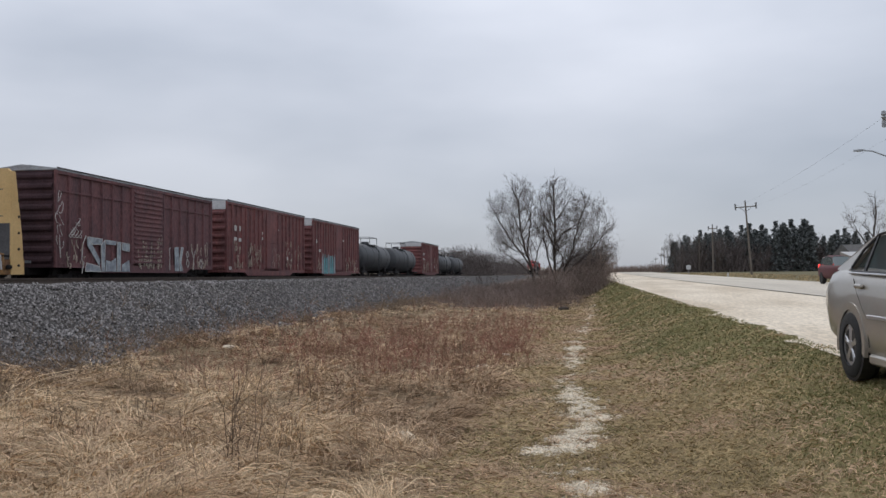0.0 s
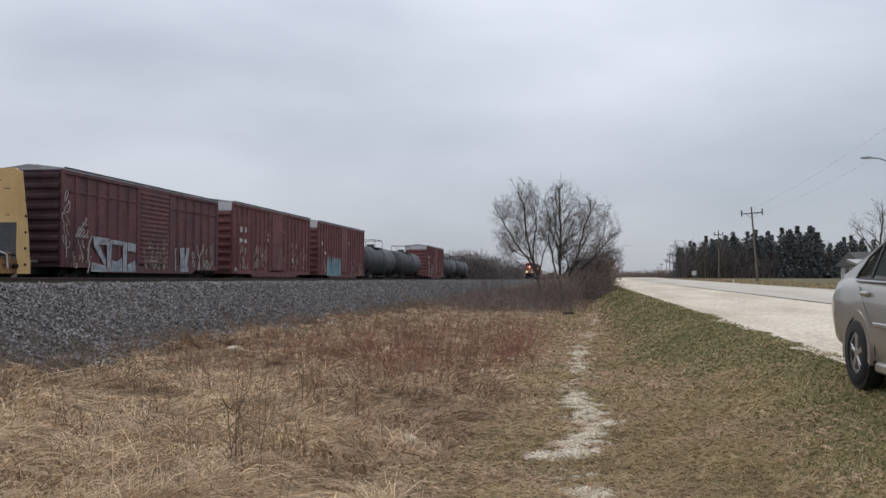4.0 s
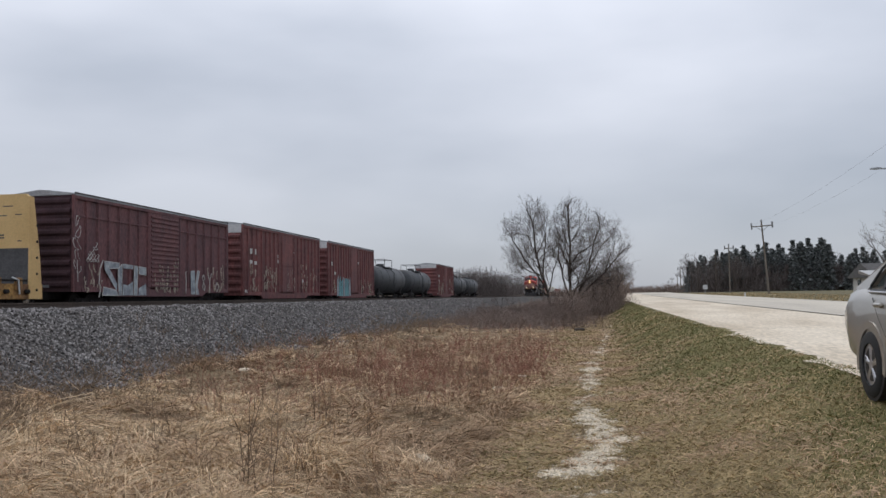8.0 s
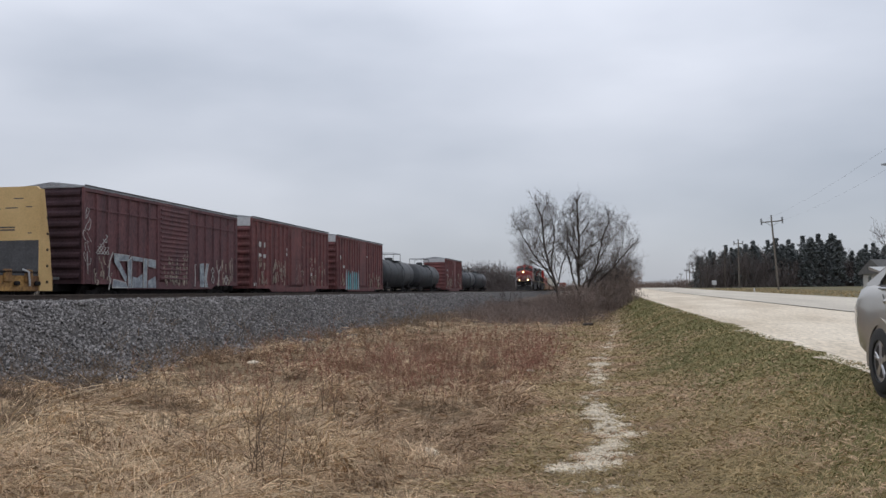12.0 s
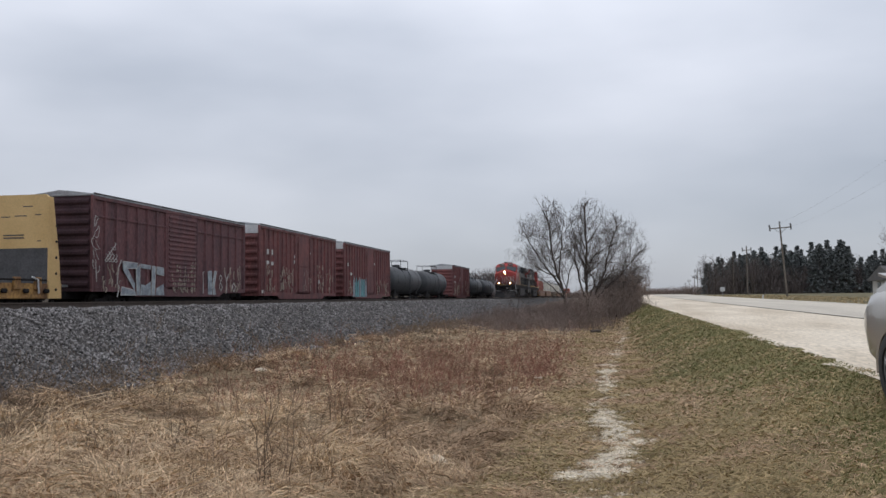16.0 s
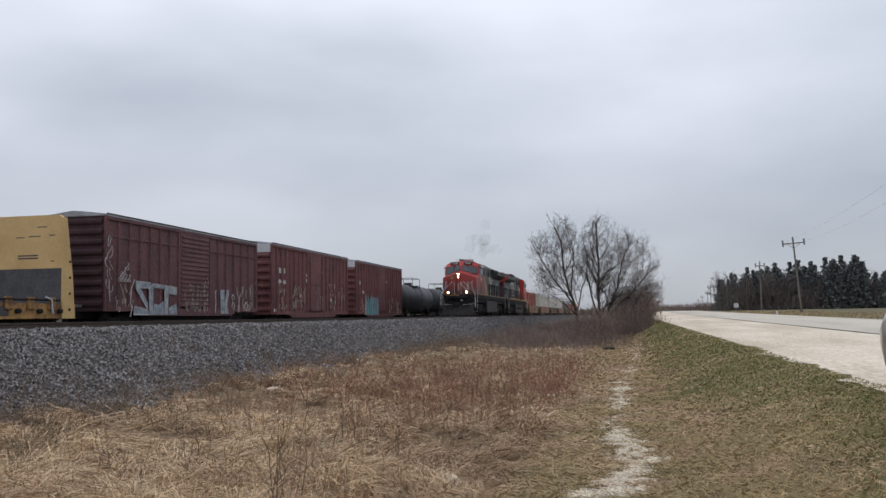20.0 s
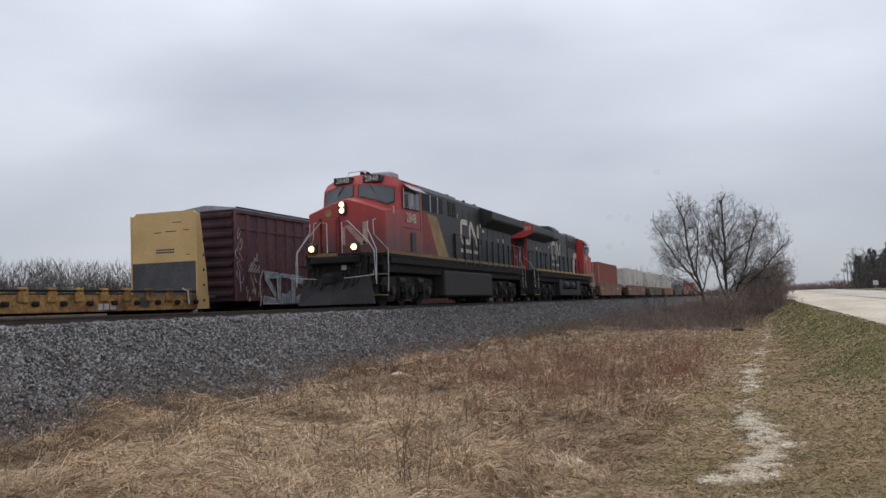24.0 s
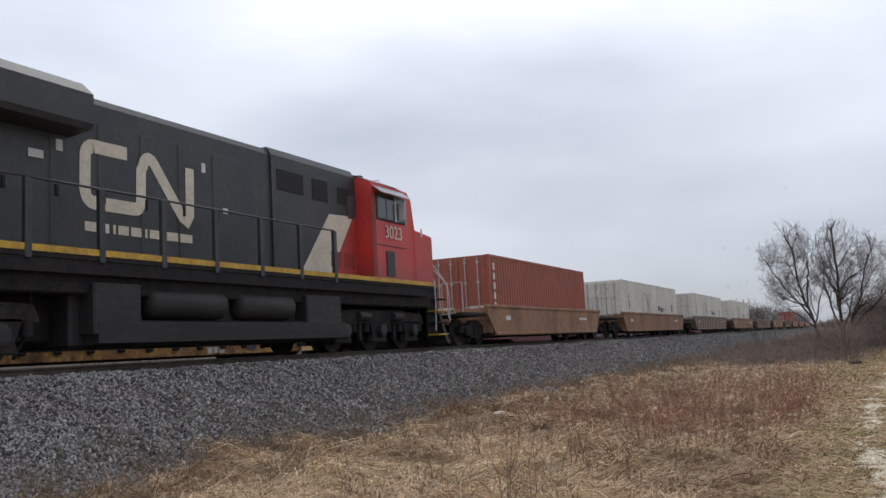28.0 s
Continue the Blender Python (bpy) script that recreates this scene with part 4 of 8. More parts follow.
def glass(name, tint, rough=0.06):
    m = bpy.data.materials.new(name)
    m.use_nodes = True
    b = m.node_tree.nodes["Principled BSDF"]
    b.inputs["Base Color"].default_value = (*tint, 1)
    b.inputs["Roughness"].default_value = rough
    b.inputs["Specular IOR Level"].default_value = 0.8
    return m


M_GLASS = glass("dark_cab_glass", (0.05, 0.058, 0.062))


def lamp(owner, x, y, z, r):
    bowl = part("headlamp", Build().lathe([(0.0, 0.01), (-0.012, r * 0.7), (-0.02, r), (0.03, r * 1.08), (0.1, r)], (x, y, z), "y", 18), M_BOWL, owner, "lit headlamp")
    part("bulb", Build().lathe([(-0.05, 0.005), (-0.04, r * 0.45), (-0.015, r * 0.62), (0.0, r * 0.6)], (x, y, z), "y", 16), M_LAMP, bowl, "glowing bulb")


def lettering(owner, text, size, m, material, name="painted_number", depth=0.004):
    cu = bpy.data.curves.new("lettering", "FONT")
    cu.body, cu.size, cu.extrude, cu.align_x, cu.align_y = text, size, depth, "CENTER", "CENTER"
    tmp = new("lettering", cu)
    me = bpy.data.meshes.new_from_object(tmp.evaluated_get(bpy.context.evaluated_depsgraph_get()))
    bpy.data.objects.remove(tmp)
    bpy.data.curves.remove(cu)
    me.materials.clear()
    me.materials.append(material)
    ob = new(name, me)
    ob.parent = owner
    ob.matrix_basis = m
    return ob


def emblem(owner, x, sx, y0, z0, w, h, material, t=0.27):
    """Plain painted strokes: an open bracket run into a folded ribbon."""
    def pt(u, v):
        return (y0 + (u if sx > 0 else -u) * w, z0 + v * h)
    def arc(cu, cv, r, a0, a1, n=5):
        return [(cu + r * math.cos(a) * h / w, cv + r * math.sin(a)) for a in np.linspace(a0, a1, n)]
    pi = math.pi
    line = [(0.40, 0.93), (0.14, 0.93)] + arc(0.14, 0.77, 0.16, pi / 2, pi) + [(0.075, 0.25)] + arc(0.14, 0.23, 0.16, pi, 1.5 * pi) + [(0.44, 0.07)]
    line += arc(0.46, 0.2, 0.13, -pi / 2, 0) + [(0.515, 0.72)] + arc(0.585, 0.80, 0.13, pi, pi * 0.15, 6) + [(0.88, 0.06), (0.925, -0.02), (0.95, 0.10), (0.955, 0.93)]
    b = Build()
    half = t / 2
    P = [Vector((p[0], p[1])) for p in (pt(u, v) for u, v in line)]
    L, R = [], []
    for i, p in enumerate(P):
        d = (P[min(i + 1, len(P) - 1)] - P[max(i - 1, 0)]).normalized()
        n = Vector((-d.y, d.x)) * half
        L.append(p + n)
        R.append(p - n)
    lv = [b.bm.verts.new((x, q.x, q.y)) for q in L]
    rv = [b.bm.verts.new((x, q.x, q.y)) for q in R]
    for i in range(len(P) - 1):
        b.bm.faces.new((lv[i], lv[i + 1], rv[i + 1], rv[i]))
    return part("painted_emblem", b, material, owner, "cream painted ribbon-shaped emblem")


def engine_bogie(y, owner):
    """Three-axle power bogie with deep cast pedestals over the wheels."""
    bg = part("bogie", Build().box(-0.85, 0.85, y - 2.3, y + 2.3, 0.6, 0.95, 0.05), M_STEEL, owner, "grimy three-axle bogie")
    ax = (-1.9, 0.0, 1.9)
    for sx in (-1, 1):
        x0, x1 = sorted((sx * 1.0, sx * 1.16))
        part("side_beam", Build().prism([(y - 2.75, 0.72), (y - 2.6, 1.02), (y - 1.1, 1.10), (y + 1.1, 1.10), (y + 2.6, 1.02), (y + 2.75, 0.72)], x0, x1, "x", 0.02), M_DUST, bg, "dusty cast side beam")
        for a in ax:
            ped = part("pedestal", Build().prism([(y + a - 0.52, 0.80), (y + a + 0.52, 0.80), (y + a + 0.36, 0.42), (y + a + 0.42, 0.22), (y + a - 0.42, 0.22), (y + a - 0.36, 0.42)], x0, x1 + 0.03, "x", 0.02), M_DUST, bg, "dusty cast pedestal")
            part("axle_box", Build().lathe([(-0.10, 0.12), (-0.09, 0.17), (0.09, 0.17), (0.11, 0.11)], (sx * 1.22, y + a, 0.53), "x", 12), M_TANKF, ped)
            for k in (-0.62, 0.62):
                part("coil_spring", Build().cyl((sx * 1.08, y + a + k, 0.5), (sx * 1.08, y + a + k, 0.82), 0.10, 10), M_STEEL, bg)
        for a in (-0.95, 0.95):
            part("brake_cylinder", Build().cyl((sx * 1.2, y + a - 0.3, 0.92), (sx * 1.2, y + a + 0.25, 0.92), 0.12, 10), M_TANKF, bg)
            part("brake_hanger", Build().box(min(sx * 1.05, sx * 1.12), max(sx * 1.05, sx * 1.12), y + a - 0.07, y + a + 0.07, 0.3, 0.75), M_STEEL, bg)
        part("sand_pipe", Build().tube([(sx * 1.1, y - 2.6, 1.3), (sx * 0.95, y - 2.65, 0.6), (sx * 0.8, y - 2.5, 0.15)], 0.03, 6), M_STEEL, bg)
    for a in ax:
        w = Build()
        for sx in (-1, 1):
            w.lathe([(-0.068, 0.1), (-0.068, 0.45), (-0.068, 0.53), (0.068, 0.53), (0.068, 0.45), (0.068, 0.1)], (sx * 0.7525, y + a, 0.53), "x", 24)
        w.cyl((-1.05, y + a, 0.53), (1.05, y + a, 0.53), 0.1, 10)
        part("wheelset", w, M_WHEEL, bg, "dark steel wheelset")
    return bg


M_DUST = mat("brown_dusty_casting", (0.036, 0.031, 0.029), 0.9, 0, 0.4, 2.0, 16.0, 0.2, col2=(0.019, 0.017, 0.0165), spec=0.2)


def locomotive(number, lead, label):
    """Six-axle road engine. Origin: middle, on the rail; its cab end looks along -y."""
    H = LOCO / 2
    c = thing("locomotive", label, "locomotive", group="locomotives")

    def Y(s):
        return s - H
    blk = M_BLACK if lead else M_BLACK2
    sillm = M_SILLD if lead else M_SILL
    # frame and walkway
    part("frame", Build().box(-1.35, 1.35, Y(1.8), Y(22.5), 1.2, 1.8, 0.03), M_STEEL, c)
    part("walkway", Build().box(-1.52, 1.52, Y(1.8), Y(22.5), 1.74, 1.86, 0.02), M_STEEL, c)
    for sx in (-1, 1):
        part("sill_stripe", Build().box(min(sx * 1.5, sx * 1.53), max(sx * 1.5, sx * 1.53), Y(1.8), Y(22.2), 1.84, 1.95), sillm, c, "yellow stripe along the walkway edge")
        part("skirt", Build().box(min(sx * 1.42, sx * 1.5), max(sx * 1.42, sx * 1.5), Y(2.2), Y(21.4), 1.52, 1.83), M_STEEL, c)
    # Added dark block: keeps the space under the frame from showing through.
    part("underframe_view_block", Build().box(-0.62, 0.62, Y(2.2), Y(21.2), 0.42, 1.25, 0.04), M_STEEL, c, "plain dark box added to block the view, in place of motors and pipework")
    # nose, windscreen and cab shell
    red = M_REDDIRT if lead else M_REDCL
    # side, quarter and middle stations of each section, then half width and heights
    shape = [((1.75, 1.75, 1.75), 1.45, 3.34, 0.72, 3.60, 3.80), ((1.82, 1.80, 1.80), 1.485, 3.38, 0.72, 3.64, 3.85), ((2.95, 2.72, 2.62), 1.485, 3.50, 0.75, 3.80, 4.0), ((3.05, 2.85, 2.76), 1.45, 4.36, 0.78, 4.45, 4.49), ((3.28, 3.2, 3.15), 1.45, 4.58, 0.95, 4.79, 4.87), ((5.5, 5.5, 5.5), 1.5, 4.60, 0.95, 4.80, 4.90)]

    def ring(s, w, z1, xm, zm, zc):
        o, m, k = (Y(v) for v in s)
        return [(w, o, 1.86), (w, o, z1 - 0.04), (w - 0.05, o, z1), (xm, m, zm), (0, k, zc), (-xm, m, zm), (-w + 0.05, o, z1), (-w, o, z1 - 0.04), (-w, o, 1.86)]
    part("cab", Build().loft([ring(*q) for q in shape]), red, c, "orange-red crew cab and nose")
    part("cab_roof", Build().loft([[(x, Y(s), z) for x, z in ((1.47, 4.59), (0.95, 4.815), (0, 4.92), (-0.95, 4.815), (-1.47, 4.59), (-0.9, 4.78), (0, 4.86), (0.9, 4.78))] for s in (3.6, 5.5)]), red if lead else blk, c)
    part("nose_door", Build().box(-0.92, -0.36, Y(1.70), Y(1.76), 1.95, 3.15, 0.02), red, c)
    for x in (-1.0, -0.28):
        part("nose_door_post", Build().box(x - 0.03, x + 0.03, Y(1.62), Y(1.76), 1.9, 3.2, 0.01), M_REDG, c)

    def screen(name, sx, pts, m, lift, lab=""):
        """Pane on the raked front: (u, v) across from the middle and up from the lower edge."""
        low, high = [(0.0, 2.62, 4.0), (0.75, 2.72, 3.80), (1.435, 2.95, 3.50)], [(0.0, 2.76, 4.49), (0.78, 2.85, 4.45), (1.40, 3.05, 4.36)]
        out = []
        for u, v in pts:
            k = 0 if u < 0.5 else 1
            f = (u - 0.5 * k) * 2
            p = [Vector(r[k]).lerp(Vector(r[k + 1]), f) for r in (low, high)]
            q = p[0].lerp(p[1], v)
            out.append(Vector((sx * q.x, Y(q.y), q.z)))
        n = Vector((sx * 0.22, -0.95, 0.2))
        b = Build()
        b.loft([[p + n * lift for p in out], [p + n * (lift - 0.02) for p in out]])
        return part(name, b, m, c, lab)
    for sx in (-1, 1):
        screen("windscreen_frame", sx, [(0.05, 0.03), (0.5, 0.03), (0.80, 0.03), (0.985, 0.28), (0.985, 0.90), (0.5, 0.93), (0.05, 0.93)], M_BLACK, 0.012)
        screen("windscreen", sx, [(0.08, 0.08), (0.5, 0.08), (0.78, 0.08), (0.96, 0.32), (0.96, 0.86), (0.5, 0.89), (0.08, 0.89)], M_GLASS, 0.022, "dark glass windscreen")
        part("wiper", Build().tube([(sx * 0.5, Y(2.74), 4.45), (sx * 0.75, Y(2.74), 4.08)], 0.012, 4), M_STEEL, c)
        bd = part("number_board", Build().box(sx * 0.58 - 0.36, sx * 0.58 + 0.36, Y(2.80), Y(3.2), 4.51, 4.77, 0.015), M_BOARD, c, "black number board")
        lettering(bd, number, 0.27, pose(sx * 0.58, Y(2.794), 4.64, 90, 0, 0), M_MARK, "board_number")
        # side windows
        part("side_window_frame", Build().box(min(sx * 1.49, sx * 1.515), max(sx * 1.49, sx * 1.515), Y(3.55), Y(5.25), 3.56, 4.30, 0.02), M_BLACK, c)
        for a, b in ((3.62, 4.12), (4.2, 4.68), (4.74, 5.18)):
            part("side_window", Build().box(min(sx * 1.505, sx * 1.522), max(sx * 1.505, sx * 1.522), Y(a), Y(b), 3.62, 4.24), M_GLASS, c, "dark sliding side window")
        part("window_post", Build().box(min(sx * 1.5, sx * 1.535), max(sx * 1.5, sx * 1.535), Y(4.14), Y(4.2), 3.58, 4.26), M_HANDR, c)
        part("window_edge", Build().box(min(sx * 1.5, sx * 1.53), max(sx * 1.5, sx * 1.53), Y(3.53), Y(3.56), 3.56, 4.3), M_HANDR, c)
        part("mirror", Build().box(min(sx * 1.53, sx * 1.72), max(sx * 1.53, sx * 1.72), Y(3.95), Y(3.98), 3.66, 4.14, 0.01), M_HANDR, c, "pale wind deflector mirror")
        part("sunshade", Build().prism([(sx * 1.49, 4.46), (sx * 1.76, 4.26), (sx * 1.76, 4.28), (sx * 1.49, 4.49)], Y(3.65), Y(5.4)), M_ROOF, c, "pale awning over the side windows")
        part("cab_panel_seam", Build().box(min(sx * 1.495, sx * 1.508), max(sx * 1.495, sx * 1.508), Y(3.5), Y(5.45), 2.86, 2.88), M_BLACK, c)
        part("cab_panel_seam", Build().box(min(sx * 1.495, sx * 1.508), max(sx * 1.495, sx * 1.508), Y(5.3), Y(5.32), 2.87, 4.1), M_REDG, c)
        part("vent_grille", Build().box(min(sx * 1.495, sx * 1.51), max(sx * 1.495, sx * 1.51), Y(4.3), Y(4.75), 2.02, 2.72), M_BLACK, c, "dark vent grille")
        if not lead:
            dr = part("cab_door", Build().box(min(sx * 1.49, sx * 1.512), max(sx * 1.49, sx * 1.512), Y(5.3), Y(5.48), 2.0, 4.3, 0.008), M_REDG, c, "narrow red cab door edge")
            part("door_window", Build().box(min(sx * 1.0, sx * 1.016), max(sx * 1.0, sx * 1.016), Y(5.6), Y(5.95), 3.55, 4.2), M_GLASS, dr, "dark window")
        lettering(c, number, 0.52, pose(sx * 1.508, Y(4.3), 3.24, 90, 0, 90 if sx > 0 else -90), M_CREAMP, "cab_number")
        bars(c, "cab_label", sx * 1.503, [(Y(2.5), 3.3, 0.1, 0.24)], M_CREAMP, "", sx)
    # roof gear
    part("air_conditioner", Build().box(-0.1, 0.75, Y(4.3), Y(5.1), 4.86, 5.1, 0.05), M_ROOF, c, "pale rooftop air conditioner")
    part("horn", Build().cyl((-0.3, Y(4.3), 5.04), (-0.3, Y(3.95), 5.04), 0.03, 8, 0.09).cyl((-0.1, Y(4.3), 5.04), (-0.1, Y(4.0), 5.04), 0.03, 8, 0.08).box(-0.35, -0.05, Y(4.26), Y(4.34), 4.9, 5.06), M_STEEL, c)
    part("roof_grab_rail", Build().tube([(-0.6, Y(3.4), 4.86), (-0.6, Y(3.4), 5.02), (0.1, Y(3.4), 5.05), (0.1, Y(3.4), 4.92)], 0.016, 5), M_HANDR, c)
    # nose lights and emblem
    lh = part("headlight_housing", Build().box(-0.24, 0.04, Y(1.63), Y(1.9), 3.26, 3.72, 0.04), M_BLACK, c)
    for z in (3.41, 3.62):
        lamp(lh, -0.10, Y(1.63), z, 0.098)
    part("nose_badge", Build().lathe([(0, 0.01), (-0.015, 0.13), (0.02, 0.14)], (-0.68, Y(1.745), 3.36), "y", 16), M_GOLD, c, "small round badge")
    y = Y(1.737)
    for x0, x1, z0, z1 in ((-0.95, -0.83, 2.2, 2.82), (-0.83, -0.36, 2.74, 2.86), (-0.83, -0.36, 2.16, 2.28), (-0.15, -0.04, 2.2, 2.84), (0.64, 0.82, 2.2, 2.98)):
        part("nose_emblem_bar", Build().box(x0, x1, y, y + 0.015, z0, z1), M_WORN, c, "worn cream painted bar")
    part("nose_emblem_bar", Build().prism([(-0.06, 2.88), (0.16, 2.88), (0.80, 2.20), (0.56, 2.16)], y, y + 0.014), M_WORN, c, "worn cream painted bar")
    # front platform, steps, ditch lights, plough
    part("front_platform", Build().prism([(-1.12, Y(0.78)), (1.12, Y(0.78)), (1.2, Y(1.0)), (1.2, Y(1.85)), (-1.2, Y(1.85)), (-1.2, Y(1.0))], 1.72, 1.84, "z", 0.012), M_STEEL, c)
    part("anticlimber", Build().prism([(-0.72, Y(0.5)), (0.72, Y(0.5)), (0.95, Y(0.8)), (-0.95, Y(0.8))], 1.5, 1.74, "z", 0.03), M_STEEL, c, "blunt black anticlimber over the coupler")
    part("platform_edge", Build().box(-1.0, 0.1, Y(0.735), Y(0.775), 1.76, 1.87), sillm, c, "yellow platform edge")
    part("pilot", Build().prism([(-1.08, 0.5), (-1.12, 1.72), (1.12, 1.72), (1.08, 0.5)], Y(0.84), Y(1.0)), M_STEEL, c)
    part("plough", Build().loft([[(-1.2, Y(0.84), 1.02), (-1.2, Y(0.98), 1.06), (1.2, Y(0.98), 1.06), (1.2, Y(0.84), 1.02), (0, Y(0.66), 1.02)], [(-1.42, Y(0.7), 0.1), (-1.42, Y(0.9), 0.1), (1.42, Y(0.9), 0.1), (1.42, Y(0.7), 0.1), (0, Y(0.3), 0.1)]]), M_TANKF, c, "dark snow plough")
    part("draft_gear_pocket", Build().box(-0.34, 0.34, Y(0.62), Y(0.86), 0.72, 1.2, 0.04), M_STEEL, c)
    part("pilot_plate", Build().box(0.22, 0.42, Y(0.80), Y(0.835), 1.28, 1.44), M_MARK, c, "small pale plate")
    for x, z, r in ((-0.95, 1.42, 0.09), (-0.62, 1.34, 0.07), (0.6, 1.36, 0.08), (0.86, 1.44, 0.09)):
        part("hose_connector", Build().lathe([(0.0, 0.02), (-0.05, r), (0.0, r * 1.15), (0.12, r)], (x, Y(0.8), z), "y", 10), M_TANKF, c)
    coupler(c, Y(0.25), -1, 0.95)
    for x, z in ((-0.98, 1.4), (-0.8, 1.3), (-0.6, 1.36), (-0.42, 1.22), (0.42, 1.2), (0.58, 1.36), (0.78, 1.3), (0.96, 1.42)):
        part("air_hose", Build().tube([(x, Y(0.8), z), (x + 0.02, Y(0.62), z - 0.04), (x + 0.06, Y(0.52), z - 0.3), (x + 0.02, Y(0.54), z - 0.52), (x - 0.1, Y(0.60), z - 0.6)], 0.028, 6), M_STEEL, c)
    for sx in (-1, 1):
        dl = part("ditch_light_housing", Build().box(sx * 0.8 - 0.17, sx * 0.8 + 0.17, Y(0.6), Y(0.8), 1.86, 2.2, 0.04), M_BLACK, c)
        lamp(dl, sx * 0.8, Y(0.6), 2.03, 0.11)
        for end, ys in (("front", (1.05, 1.75)), ("rear", (21.7, 22.4))):
            inner = 1.12 if end == "front" else 1.3
            st = part("step_well", Build().box(min(sx * inner, sx * (inner + 0.06)), max(sx * inner, sx * (inner + 0.06)), Y(ys[0]), Y(ys[1]), 0.3, 1.75), M_STEEL, c)
            for q in range(4):
                part("step", Build().box(min(sx * inner, sx * 1.55), max(sx * inner, sx * 1.55), Y(ys[0]), Y(ys[1]), 0.36 + 0.36 * q, 0.40 + 0.36 * q, 0.01), sillm if q % 2 == 0 else M_STEEL, st)
        for s in (0.82,):
            part("handrail", Build().tube([(sx * 1.5, Y(s), 0.75), (sx * 1.52, Y(s), 1.5), (sx * 1.5, Y(s + 0.05), 1.95), (sx * (1.1 if s < 1 else 1.54), Y(s + (0.3 if s < 1 else 0.0)), 2.65), (sx * (1.1 if s < 1 else 1.54), Y(s + (0.3 if s < 1 else 0)), 2.95)], 0.016, 6), M_HANDR, c, "white tubular handrail")
        part("handrail", Build().tube([(sx * 0.28, Y(0.78), 1.85), (sx * 0.28, Y(0.78), 2.9), (sx * 0.5, Y(0.78), 2.95), (sx * 1.25, Y(0.8), 2.2), (sx * 1.45, Y(0.8), 1.9), (sx * 1.47, Y(0.85), 0.9)], 0.016, 6), M_HANDR, c, "white tubular handrail")
        part("handrail", Build().tube([(sx * 1.5, Y(1.85), 0.5), (sx * 1.53, Y(1.85), 1.2), (sx * 1.53, Y(1.85), 1.98), (sx * 1.16, Y(1.5), 2.5), (sx * 1.14, Y(1.5), 3.0), (sx * 1.14, Y(1.72), 3.05)], 0.016, 6), M_HANDR, c, "white tubular handrail")
        part("uncoupling_lever", Build().tube([(sx * 1.5, Y(0.6), 1.2), (sx * 1.55, Y(0.45), 1.05), (sx * 0.5, Y(0.4), 0.98)], 0.012, 5), M_HANDR, c)
    # hood
    up = 0.03 if lead else 0.09
    part("engine_hood", Build().prism([(-0.95, 1.86), (-0.95, 4.62 + up), (-0.86, 4.76 + up), (-0.4, 4.80 + up), (0.4, 4.80 + up), (0.86, 4.76 + up), (0.95, 4.62 + up), (0.95, 1.86)], Y(5.5), Y(21.5 if lead else 22.1)), blk, c, "black engine hood")
    if lead:
        part("equipment_cabin", Build().prism([(-1.44, 1.86), (-1.44, 4.48), (-1.3, 4.68), (-0.8, 4.80), (0.8, 4.80), (1.3, 4.68), (1.44, 4.48), (1.44, 1.86)], Y(5.5), Y(10.2)), blk, c, "black equipment cabinet behind the cab")
        px = 1.446
    else:
        part("equipment_cabin", Build().prism([(-1.0, 1.86), (-1.0, 4.72), (-0.88, 4.91), (0.88, 4.91), (1.0, 4.72), (1.0, 1.86)], Y(5.5), Y(9.3)), blk, c, "black equipment cabinet behind the cab")
        px = 1.006
    for sx in (-1, 1):
        xx = sorted((sx * px, sx * (px + 0.006)))
        q = 0.0 if lead else -0.55
        part("red_panel", Build().prism([(Y(5.5), 1.95), (Y(5.5), 3.62), (Y(6.22 + q), 3.62), (Y(7.48 + q), 1.95)], *xx, "x"), M_RED if not lead else M_REDG, c, "red painted panel")
        part("diagonal_stripe", Build().prism([(Y(6.22 + q), 3.62), (Y(7.42 + q), 3.56), (Y(8.80 + q), 1.95), (Y(7.48 + q), 1.95)], *xx, "x"), M_GOLD if lead else M_CREAMP, c, "pale diagonal stripe")
        if lead:
            part("red_panel_dirt", Build().box(min(sx * 1.5, sx * 1.506), max(sx * 1.5, sx * 1.506), Y(2.3), Y(5.5), 1.97, 2.0), M_REDG, c)
            for a, b in ((5.75, 6.55), (6.75, 7.45), (7.6, 8.2), (8.9, 9.4), (9.55, 9.95)):
                part("cabinet_grille", Build().box(min(sx * 1.44, sx * 1.455), max(sx * 1.44, sx * 1.455), Y(a), Y(b), 3.72, 4.36), M_GRILLE, c, "dark grille")
            for s in (6.62, 7.52):
                part("grille_post", Build().box(min(sx * 1.44, sx * 1.47), max(sx * 1.44, sx * 1.47), Y(s), Y(s + 0.05), 3.7, 4.38), M_HANDR, c)
        else:
            for a, b, z0, z1 in ((5.8, 6.4, 3.9, 4.35), (6.9, 7.6, 3.85, 4.4), (8.0, 9.1, 3.9, 4.4)):
                part("cabinet_grille", Build().box(min(sx * 1.0, sx * 1.012), max(sx * 1.0, sx * 1.012), Y(a), Y(b), z0, z1), M_GRILLE, c, "dark grille")
            for s in (5.7, 6.35):
                part("louvre", Build().box(min(sx * 1.006, sx * 1.02), max(sx * 1.006, sx * 1.02), Y(s), Y(s + 0.5), 2.2, 2.6), M_REDG, c)
        # hood doors
        n = 11
